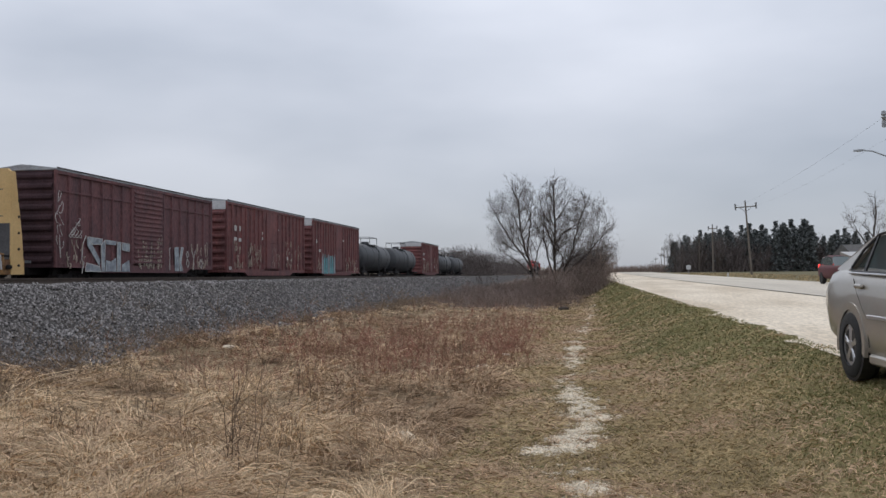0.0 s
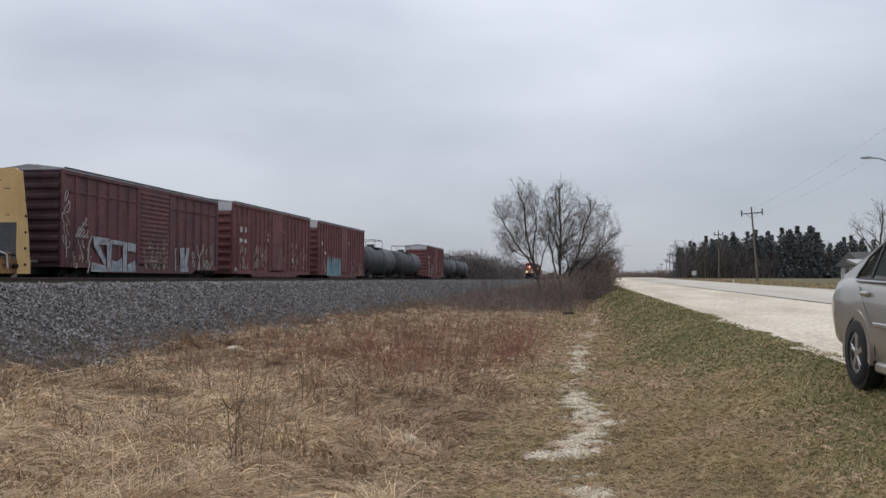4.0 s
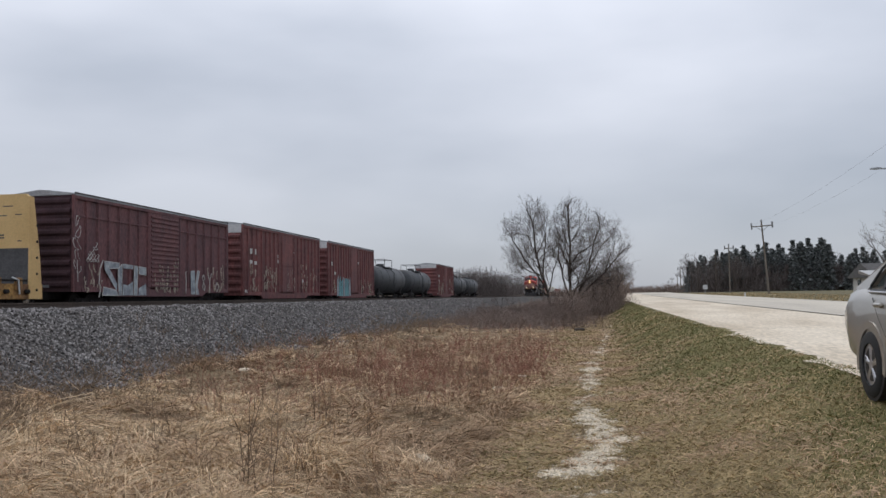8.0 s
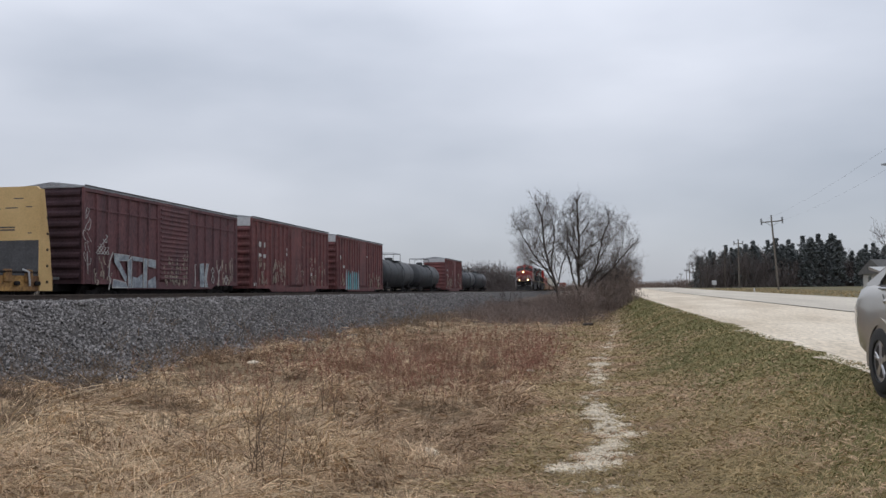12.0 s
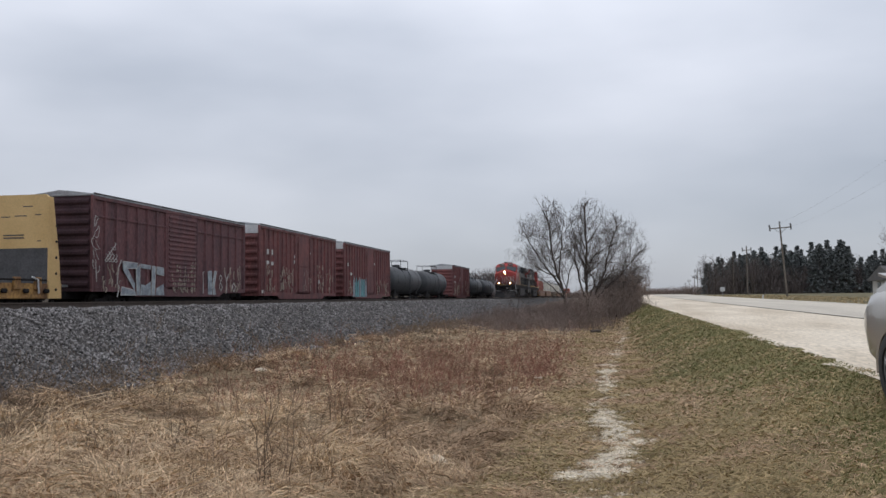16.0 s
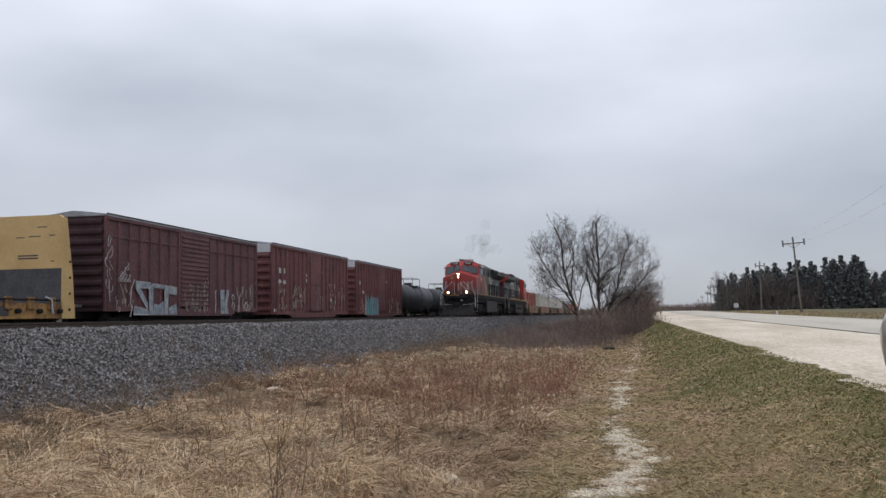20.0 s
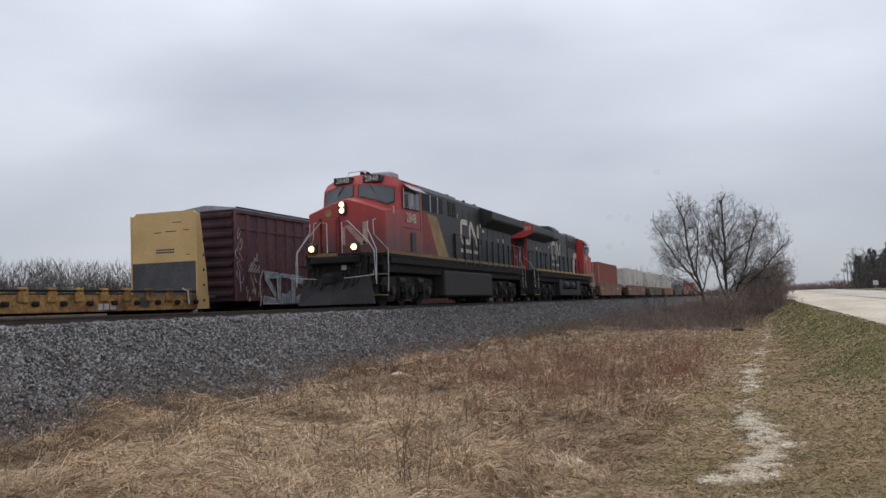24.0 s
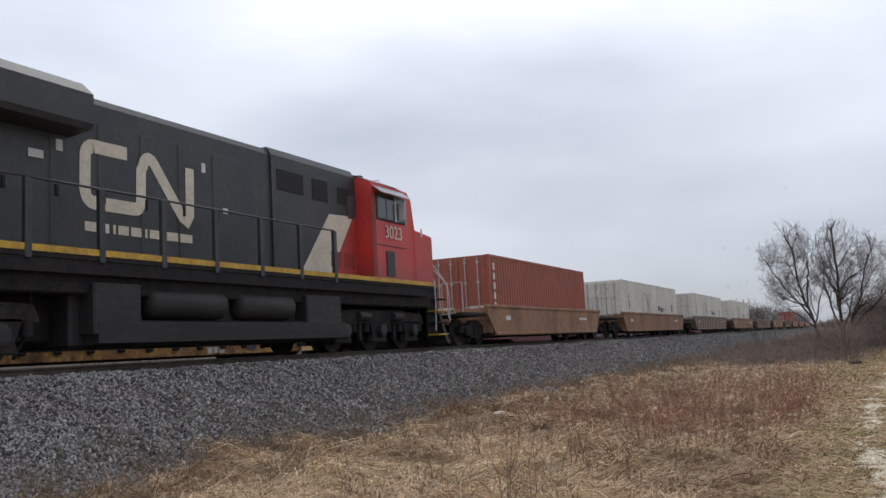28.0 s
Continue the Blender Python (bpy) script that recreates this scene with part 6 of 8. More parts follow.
def strands(name, x, y, rng, a, e0, e1, L, width, material, label, category="grass"):
    """Arching strands of dead grass: they rise at e0, bend over to e1 and come to lie on the ground."""
    n = len(x)
    z = ground_z(x, y)
    z = np.where(x < -8.6, np.maximum(z, bed_z(x, y)), z) - 0.012
    pts = [np.stack([x, y, z], 1)]
    for k in range(3):
        e = e0 + (e1 - e0) * (k / 2)
        h = a + rng.normal(0, 0.22, n)
        p = pts[-1] + np.stack([np.cos(h) * np.cos(e), np.sin(h) * np.cos(e), np.sin(e)], 1) * (L / 3)[:, None]
        p[:, 2] = np.maximum(p[:, 2], ground_z(p[:, 0], p[:, 1]) + 0.004 + 0.03 * rng.random(n))
        pts.append(p)
    t = a + math.pi / 2 + rng.normal(0, 0.5, n)
    w = np.stack([np.cos(t), np.sin(t), rng.normal(0, 0.5, n)], 1) * (width * 0.5)[:, None]
    v = np.stack([pts[0], pts[1] - w, pts[1] + w, pts[2] - w * 0.8, pts[2] + w * 0.8, pts[3]], 1).reshape(-1, 3)
    k = (np.arange(n) * 6)[:, None]
    f = np.concatenate([k + np.array([q]) for q in ((0, 2, 1), (1, 2, 4), (1, 4, 3), (3, 4, 5))], 0)
    return tagged(raw(name, v, f, material), label, category, kind="stuff")


def three_tones(names, rng, tone, x, y, a, e0, e1, L, width):
    """The same growth in pale, tan and brown, by a tone from 0 to 1."""
    cut = tone + rng.normal(0, 0.16, len(x))
    for (name, m, lab), sel in zip(names, (cut > 0.56, (cut <= 0.56) & (cut > 0.36), cut <= 0.36)):
        strands(name, x[sel], y[sel], rng, a[sel], e0[sel], e1[sel], L[sel], width[sel], m, lab)


def field_tone(x, y):
    return -0.09 + 0.68 * vnoise(x, y, 1.5, 31) + 0.5 * vnoise(x, y, 0.5, 32)


def grasses():
    rng = np.random.default_rng(21)
    # laid mat of the field
    x, y, r = polar(rng, 340000, 4.3, 78, -10, 58)
    edge = -9.1 + 1.1 * vnoise(x, y, 1.4, 9)
    ok = (x < -0.75 + 0.6 * vnoise(x, y, 0.7, 8)) & (x > edge) & (rng.random(len(x)) < (0.35 + 0.8 * vnoise(x, y, 0.5, 33)) * np.interp(x - edge, [0, 0.8, 2.4], [0.05, 0.35, 1.0]))
    x, y, r = x[ok], y[ok], r[ok]
    n = len(x)
    short = np.interp(x, [-2.2, -1.1], [1.0, 0.5])
    three_tones((("dry_grass", M_STRAW, "matted bleached dead grass"), ("tan_grass", M_TAN, "matted tan dead grass"), ("brown_grass", M_STRAWD, "brown matted dead grass")),
                rng, field_tone(x, y), x, y, swirl(x, y) + rng.normal(0, 1.1, n), rng.uniform(0.05, 0.6, n), rng.uniform(-0.5, 0.1, n), rng.uniform(0.12, 0.34, n) * short, 0.0024 + 0.00044 * r)
    # tussocks: long blades that fan out of one root and fall over
    cx, cy, cr = polar(rng, 4600, 4.4, 62, -9, 58)
    ok = (cx < -1.25) & (cx > -8.7 + 0.8 * vnoise(cx, cy, 1.4, 9)) & (vnoise(cx, cy, 1.0, 34) > 0.30)
    cx, cy, cr = cx[ok], cy[ok], cr[ok]
    cx, cy, cr = np.append(cx, -4.9), np.append(cy, 9.0), np.append(cr, 10.2)
    size = np.append(np.exp(rng.normal(-0.1, 0.35, len(cx) - 1)), 1.5)
    k = (np.interp(cr, [4, 10, 40], [150, 85, 26]) * size).astype(int)
    i = np.repeat(np.arange(len(cx)), k)
    n = len(i)
    tone = np.clip(field_tone(cx, cy) + rng.normal(0.02, 0.14, len(cx)), 0, 1)
    tone[-1] = 0.05
    a0 = swirl(cx, cy) + rng.normal(0, 0.8, len(cx))
    up = np.clip(rng.normal(0.75, 0.25, len(cx)), 0.25, 1.25)
    x = cx[i] + rng.normal(0, 0.07, n) * size[i]
    y = cy[i] + rng.normal(0, 0.07, n) * size[i]
    three_tones((("pale_tussock_grass", M_STRAW, "fallen tussocks of long bleached grass"), ("tan_tussock_grass", M_TAN, "fallen tussocks of long tan grass"), ("brown_tussock_grass", M_STRAWD, "fallen tussocks of long brown grass")),
                rng, tone[i], x, y, a0[i] + rng.normal(0, 0.85, n), np.clip(up[i] + rng.normal(0, 0.3, n), 0.1, 1.5), rng.uniform(-1.2, -0.1, n), rng.uniform(0.18, 0.46, n) * size[i], 0.0022 + 0.00044 * cr[i])
    # foot of the bank and the bank itself: short turf, straw below and green above
    n = 240000
    y = 4.3 * (95 / 4.3) ** rng.random(n)
    x = rng.uniform(-1.6, 3.3, n)
    r = np.hypot(x, y)
    worn = path_mask(x, y)
    xe = x + 0.9 * np.clip((y - 11) / 8, 0, 1) * np.clip((x - 0.5) / 0.6, 0, 1)
    dens = np.interp(x, [-1.6, -0.9, 2.9, 3.3], [0.1, 1.0, 0.95, 0.35]) * np.interp(worn, [-0.16, 0.0, 0.10], [1.0, 0.28, 0.05]) * (0.55 + 0.6 * vnoise(x, y, 0.3, 41))
    ok = rng.random(n) < dens
    x, y, r, xe = x[ok], y[ok], r[ok], xe[ok]
    n = len(x)
    patch = 0.6 * vnoise(x, y, 1.1, 42) + 0.4 * vnoise(x, y, 0.4, 43)
    green = np.interp(xe, [-1.6, -0.6, 0.2, 0.9, 1.5, 2.2, 3.0], [0.06, 0.18, 0.14, 0.05, 0.12, 0.58, 0.85]) * np.interp(y, [6, 13, 60], [0.75, 1.05, 1.0]) + 1.0 * (patch - 0.5)
    is_green = rng.random(n) < np.clip(green, 0.03, 0.94)
    L = 0.06 + 0.10 * vnoise(x, y, 0.5, 44) * np.interp(x, [0.9, 2.6], [1.0, 0.6]) * np.interp(np.hypot(x - 3.8, y - 9), [0.8, 2.5], [0.3, 1.0])
    wid = 0.0030 + 0.0005 * r
    a = rng.uniform(0, 2 * math.pi, n)
    g = is_green
    strands("green_grass", x[g], y[g], rng, a[g], rng.uniform(0.1, 0.75, g.sum()), rng.uniform(-0.4, 0.4, g.sum()), L[g] * 0.75, wid[g], M_TURF, "short green-brown turf on the road bank")
    g = ~is_green
    pale = rng.random(n) < np.clip(1.5 * vnoise(x, y, 0.7, 45) - 0.42, 0.05, 0.8) * np.interp(x, [0.6, 1.4, 2.8], [1.5, 1.1, 0.4])
    for name, m, sel, lab in (("bank_straw", M_BANK, g & ~pale, "dull matted straw on the road bank"), ("pale_bank_straw", M_TAN, g & pale, "bleached straw on the road bank")):
        strands(name, x[sel], y[sel], rng, a[sel], rng.uniform(0.1, 0.8, sel.sum()), rng.uniform(-0.5, 0.2, sel.sum()), L[sel] * 1.25, wid[sel], m, lab)
    # verge beyond the road
    n = 9000
    x, y = rng.uniform(16.4, 30, n), 20 * (170 / 20) ** rng.random(n)
    blades("verge_grass", x, y, rng, np.full(n, 0.16), 0.01 + 0.0012 * y, np.full(n, 0.8), swirl, M_BANK, "short turf beyond the road", "grass", 1.5)


def crooked(segs, rng, x, y, z, h, w, lean, forks):
    """One dead stem in three crooked lengths, with side twigs."""
    d = rng.normal(0, lean, 2)
    p = np.array((x, y, z - 0.02))
    for i in range(3):
        q = p + np.array((d[0] + rng.normal(0, 0.16), d[1] + rng.normal(0, 0.16), 1.0 - 0.12 * i)) * h / 3
        segs.append((*p, *q, w * (1 - 0.2 * i), w * (0.8 - 0.2 * i)))
        p = q
        for j in range(forks):
            e = rng.normal(0, 0.5, 2)
            L = h * rng.uniform(0.12, 0.34)
            segs.append((*q, q[0] + e[0] * L, q[1] + e[1] * L, q[2] + L * rng.uniform(0.2, 0.9), w * 0.6, w * 0.35))


def stems():
    """Crooked red-brown weed stems in patches, and taller dark stalks."""
    rng = np.random.default_rng(31)
    segs = []
    n = 0
    while n < 2000:
        x, y, r = (v[0] for v in polar(rng, 1, 11.5, 50, -4, 34))
        if not (-8.6 < x < -0.9 - 0.3 * math.sin(y)):
            continue
        keep = np.interp(y, [12, 14.5, 18, 27, 33, 38, 50], [0.04, 0.5, 1, 0.9, 0.25, 0.05, 0.15]) * np.interp(x, [-8.6, -6.5, -4.5, -1.0], [0.15, 0.4, 1, 1]) * min(1.0, 2.6 * max(0.0, float(vnoise(x, y, 1.9, 51)) * 0.6 + float(vnoise(x, y, 0.7, 52)) * 0.4 - 0.22) + 0.03)
        if rng.random() > keep:
            continue
        n += 1
        z = float(ground_z(x, y)) if x > -8.6 else float(max(ground_z(x, y), bed_z(x, y)))
        crooked(segs, rng, x, y, z, rng.uniform(0.2, 0.62), 0.0016 + 0.00019 * r, 0.3, 2)
    tagged(raw("red_weeds", *sticks(segs, 3), M_REDST), "dense red-brown dead weed stems", "weeds", kind="stuff")
    segs = []
    for k in range(1700):
        y = 7 * (55 / 7) ** rng.random()
        x = rng.normal(-8.1, 0.8)
        if vnoise(x, y, 1.3, 53) < 0.42:
            continue
        z = float(max(ground_z(x, y), bed_z(x, y)))
        h, w = rng.uniform(0.12, 0.42), 0.0014 + 0.0002 * math.hypot(x, y)
        for j in range(4):
            d = rng.normal(0, 0.22, 2)
            segs.append((x, y, z - 0.02, x + d[0], y + d[1], z + h * rng.uniform(0.6, 1.1), w, w * 0.5))
    tagged(raw("toe_weeds", *sticks(segs, 3), M_STALK), "dead brown weeds along the ballast's foot", "weeds", kind="stuff")
    segs = []
    for k in range(430):
        x, y, r = (v[0] for v in polar(rng, 1, 5.2, 30, -2, 54))
        if not (-9.0 < x < -1.6):
            continue
        z = float(max(ground_z(x, y), bed_z(x, y) if x < -8.6 else -9))
        crooked(segs, rng, x, y, z, rng.uniform(0.25, 0.7), 0.0017 + 0.00014 * r, 0.14, 1 + k % 2)
    # clusters of taller stalks
    for cx, cy, n, h in ((-2.7, 6.9, 8, 0.98), (-4.15, 8.3, 6, 0.7), (-5.2, 8.4, 5, 0.55), (-3.6, 11.5, 6, 0.7), (-6.3, 12.0, 5, 0.6), (-1.75, 14.0, 4, 0.6), (-2.6, 10.5, 4, 0.5), (-7.2, 15.0, 6, 0.6)):
        for k in range(n):
            x, y = cx + rng.normal(0, 0.09), cy + rng.normal(0, 0.12)
            crooked(segs, rng, x, y, float(ground_z(x, y)), h * rng.uniform(0.55, 1.05), 0.0042 + 0.0001 * cy, 0.10, 3)
    tagged(raw("tall_weeds", *sticks(segs, 4), M_STALK), "thin dark dead weed stalks", "weeds", kind="stuff")


def rocks(n, x, y, z, size, rng, name, material, label, category):
    """Loose broken stones: eight-sided lumps, each of its own shape."""
    dirs = np.array([(1, 0, 0), (-1, 0, 0), (0, 1, 0), (0, -1, 0), (0, 0, 1), (0, 0, -1)], float)
    tri = np.array([(0, 2, 4), (2, 1, 4), (1, 3, 4), (3, 0, 4), (2, 0, 5), (1, 2, 5), (3, 1, 5), (0, 3, 5)])
    v = dirs[None] * rng.uniform(0.5, 1.25, (n, 6, 1)) + rng.normal(0, 0.22, (n, 6, 3))
    q = rng.normal(size=(n, 4))
    q /= np.linalg.norm(q, axis=1, keepdims=True)
    w, a, b, c = q.T
    R = np.stack([np.stack([1 - 2 * (b * b + c * c), 2 * (a * b - c * w), 2 * (a * c + b * w)], 1), np.stack([2 * (a * b + c * w), 1 - 2 * (a * a + c * c), 2 * (b * c - a * w)], 1), np.stack([2 * (a * c - b * w), 2 * (b * c + a * w), 1 - 2 * (a * a + b * b)], 1)], 1)
    v = np.einsum("nij,nkj->nki", R, v * size[:, None, None])
    v += np.stack([x, y, z], 1)[:, None]
    f = (np.arange(n) * 6)[:, None, None] + tri[None]
    return tagged(raw(name, v.reshape(-1, 3), f.reshape(-1, 3), material), label, category, kind="stuff")


def loose_stone():
    rng = np.random.default_rng(41)
    x, y, r = polar(rng, 410000, 9, 95, 4, 66)
    ok = (x < -8.75 + np.abs(rng.normal(0, 0.4, len(x))) + 0.5 * (vnoise(x, y, 1.2, 55) - 0.5)) & (x > -12.05)
    x, y, r = x[ok], y[ok], r[ok]
    rocks(len(x), x, y, np.maximum(bed_z(np.minimum(x, -8.5), y), ground_z(x, y)) + 0.004 + 0.016 * rng.random(len(x)), (0.017 + 0.020 * rng.random(len(x))) * (1 + np.clip((r - 18) * 0.012, 0, 0.7)), rng, "ballast_stones", M_STONE, "loose grey broken ballast stones", "ballast")
    n = 60000
    y = 5.0 * (45 / 5.0) ** rng.random(n)
    x = np.interp(y, PATH_Y, PATH_X) + rng.normal(0, 0.3, n)
    ok = path_mask(x, y) > rng.normal(-0.02, 0.05, n)
    x, y = x[ok][:10000], y[ok][:10000]
    rocks(len(x), x, y, ground_z(x, y) + 0.012, 0.006 + 0.014 * rng.random(len(x)) ** 2, rng, "path_pebbles", M_PALE, "pale crushed stone on a worn path", "gravel")
    n = 1500
    y = 8 * (50 / 8) ** rng.random(n)
    x = 3.1 + np.abs(rng.normal(0, 1.6, n))
    x, y = x[x < 8.4], y[x < 8.4]
    rocks(len(x), x, y, 0.65 + 0.007 * y, 0.003 + 0.006 * rng.random(len(x)), rng, "shoulder_pebbles", M_PALE, "pale loose stone on the road shoulder", "gravel")


def far_brush(name, label, xs, ys, zs, heights, n, seed, material, width, spread=3.0, lean=0.35):
    """A far band of brush and bare trees: thin upright slivers between two ends."""
    rng = np.random.default_rng(seed)
    t = rng.random(n)
    x = np.interp(t, np.linspace(0, 1, len(xs)), xs) + rng.normal(0, spread, n)
    y = np.interp(t, np.linspace(0, 1, len(ys)), ys) + rng.normal(0, 2.0, n)
    z = np.interp(t, np.linspace(0, 1, len(zs)), zs)
    crown = 0.55 + 0.3 * np.sin(t * 61) + 0.25 * np.sin(t * 143 + 1) + 0.12 * np.sin(t * 307)
    h = np.interp(t, np.linspace(0, 1, len(heights)), heights) * np.clip(crown, 0.35, 1.1) * rng.random(n) ** 0.55
    L = rng.uniform(0.6, 1.6, n) * min(1.0, 0.35 + 0.65 * max(heights) / 4.0)
    dx, dy = rng.normal(0, lean, n), rng.normal(0, lean, n)
    a = np.stack([x, y, z + np.maximum(h - L, -0.2)], 1)
    b = a + np.stack([dx * L, dy * L, L], 1)
    w = width * rng.uniform(0.5, 1.3, n)
    ang = rng.random(n) * math.pi
    o = np.stack([np.cos(ang) * w, np.sin(ang) * w, np.zeros(n)], 1)
    v = np.stack([a - o, a + o, b], 1).reshape(-1, 3)
    return tagged(raw(name, v, np.arange(3 * n).reshape(-1, 3), material), label, "brush", kind="stuff")

# ---- roadside things ----
M_POLE = mat("weathered_pole_wood", (0.20, 0.17, 0.14), 0.9, 0, 0.3, 2.0, 20.0, 0.3, stretch=(1, 1, 0.15))
M_GREYM = mat("grey_fitting_metal", (0.30, 0.31, 0.32), 0.5, 0.5, 0.15, 5.0, 30.0)
M_WIRE = mat("dull_wire", (0.25, 0.25, 0.26), 0.6)
M_CARP = mat("champagne_car_paint", (0.36, 0.335, 0.29), 0.36, 0.35, 0.06, 3.0, 60.0, col2=(0.335, 0.31, 0.27))
M_CARP.node_tree.nodes["Principled BSDF"].inputs["Coat Weight"].default_value = 0.6
M_TYRE = mat("black_tyre_rubber", (0.02, 0.02, 0.02), 0.85, 0, 0.3, 8.0, 50.0, 0.2)
M_RIM = mat("silver_alloy", (0.55, 0.55, 0.56), 0.35, 0.8, 0.1, 8.0, 40.0)
M_TRIMD = mat("black_trim_and_shade", (0.015, 0.015, 0.016), 0.5)
M_CGLASS = glass("tinted_car_glass", (0.10, 0.125, 0.125), 0.04)
M_REDCAR = mat("dark_red_car_paint", (0.085, 0.010, 0.013), 0.55, 0.0, 0.08, 3.0, 40.0, spec=0.25)
M_TAILL = glow("lit_tail_lamp", (0.9, 0.05, 0.04), 1.6)
M_TAIL = glass("red_tail_lens", (0.35, 0.02, 0.02), 0.15)
M_SIDING = mat("pale_house_siding", (0.50, 0.48, 0.44), 0.8, 0, 0.1, 2.0, 20.0)
M_SHINGLE = mat("grey_brown_shingles", (0.11, 0.105, 0.10), 0.9, 0, 0.3, 3.0, 14.0, 0.3)


def utility_pole(x, y, height, base, label, arm=1.4, lean=0.0, lamp=False):
    p = thing("utility_pole", label, "utility pole", pose(x, y, base, 0, lean, 0), group="utility poles")
    part("pole", Build().cyl((0, 0, -0.5), (0, 0, height), 0.15, 10, 0.1), M_POLE, p, "weathered wooden pole")
    if arm:
        part("cross_arm", Build().box(-arm, arm, -0.2, -0.08, height - 0.62, height - 0.48, 0.015), M_POLE, p)
        for sx in (-1, 1):
            part("arm_brace", Build().cyl((sx * arm * 0.55, -0.1, height - 0.6), (0, -0.1, height - 1.25), 0.03, 6), M_GREYM, p)
            part("insulator", Build().lathe([(0, 0.07), (0.12, 0.15), (0.2, 0.08), (0.28, 0.15), (0.46, 0.11), (0.5, 0.02)], (sx * arm * 0.93, -0.14, height - 0.5), "z", 8), M_GREYM, p, "grey insulator")
            part("cutout", Build().box(sx * arm * 0.93 - 0.09, sx * arm * 0.93 + 0.09, -0.24, -0.04, height - 0.9, height - 0.55, 0.02), M_GREYM, p)
        part("insulator", Build().lathe([(0, 0.08), (0.1, 0.15), (0.16, 0.08), (0.3, 0.13), (0.36, 0.02)], (0, 0, height), "z", 8), M_GREYM, p)
    if lamp:
        part("lamp_arm", Build().tube([(0, 0, 6.4), (-0.9, 0, 6.95), (-1.6, 0, 7.25), (-2.1, 0, 7.3)], 0.035, 8), M_GREYM, p, "curved grey lamp arm")
        part("lamp_head", Build().loft([[(-2.0, -0.08, 7.26), (-2.0, 0.08, 7.26), (-2.0, 0.08, 7.34), (-2.0, -0.08, 7.34)], [(-2.25, -0.12, 7.24), (-2.25, 0.12, 7.24), (-2.25, 0.1, 7.36), (-2.25, -0.1, 7.36)], [(-2.55, -0.08, 7.26), (-2.55, 0.08, 7.26), (-2.55, 0.06, 7.33), (-2.55, -0.06, 7.33)]]), M_GREYM, p, "grey street-lamp head")
    return p


def wire(a, b, sag):
    a, b = Vector(a), Vector(b)
    pts = [a.lerp(b, t) - Vector((0, 0, sag * 4 * t * (1 - t))) for t in np.linspace(0, 1, 15)]
    w = part("overhead_wire", Build().tube(pts, 0.0045, 4), M_WIRE)
    return tagged(w, "thin dark overhead wire between poles", "wire", "overhead wires")


def wheel(owner, x, y, z, r, sx):
    tyre = part("wheel", Build().lathe([(-0.11, r * 0.62), (-0.11, r * 0.92), (-0.075, r), (0.075, r), (0.11, r * 0.92), (0.11, r * 0.62), (-0.11, r * 0.62)], (x, y, z), "x", 32, False), M_TYRE, owner, "black tyre on a silver rim", smooth=True)
    f = sx * 0.07
    rim = part("rim", Build().lathe([(f - 0.02, r * 0.5), (f + sx * 0.02, r * 0.66), (f - sx * 0.02, r * 0.68), (f - sx * 0.1, r * 0.6)], (x, y, z), "x", 32, False), M_RIM, tyre, "silver alloy rim")
    for k in range(5):
        a = 2 * math.pi * k / 5 + 0.3
        b = Build()
        for da in (-0.13, 0.13):
            b.tube([(x + f, y + r * 0.1 * math.cos(a), z + r * 0.1 * math.sin(a)), (x + f - sx * 0.005, y + r * 0.62 * math.cos(a + da), z + r * 0.62 * math.sin(a + da))], 0.03, 6)
        part("spoke", b, M_RIM, tyre)
    part("hub_cap", Build().lathe([(f - sx * 0.02, r * 0.2), (f + sx * 0.025, r * 0.16), (f + sx * 0.03, 0.005)], (x, y, z), "x", 16), M_RIM, tyre)
    # Black disc behind the spokes stands for the shade inside the rim.
    part("brake_shadow_disc", Build().lathe([(f - sx * 0.12, 0.01), (f - sx * 0.11, r * 0.6), (f - sx * 0.13, r * 0.6)], (x, y, z), "x", 20), M_TRIMD, tyre)
    return tyre


def ring_section(y, hw, zb, zw, zt, crown):
    """Half-round car body section, closed."""
    right = [(hw * 0.80, zb), (hw * 0.97, zb + 0.10), (hw, zb + 0.30), (hw * 0.995, zw - 0.12), (hw * 0.94, zw), (hw * 0.80, zt), (hw * 0.45, zt + crown * 0.75), (0, zt + crown)]
    pts = right + [(-x, z) for x, z in reversed(right[:-1])]
    return [(x, y, z) for x, z in pts]


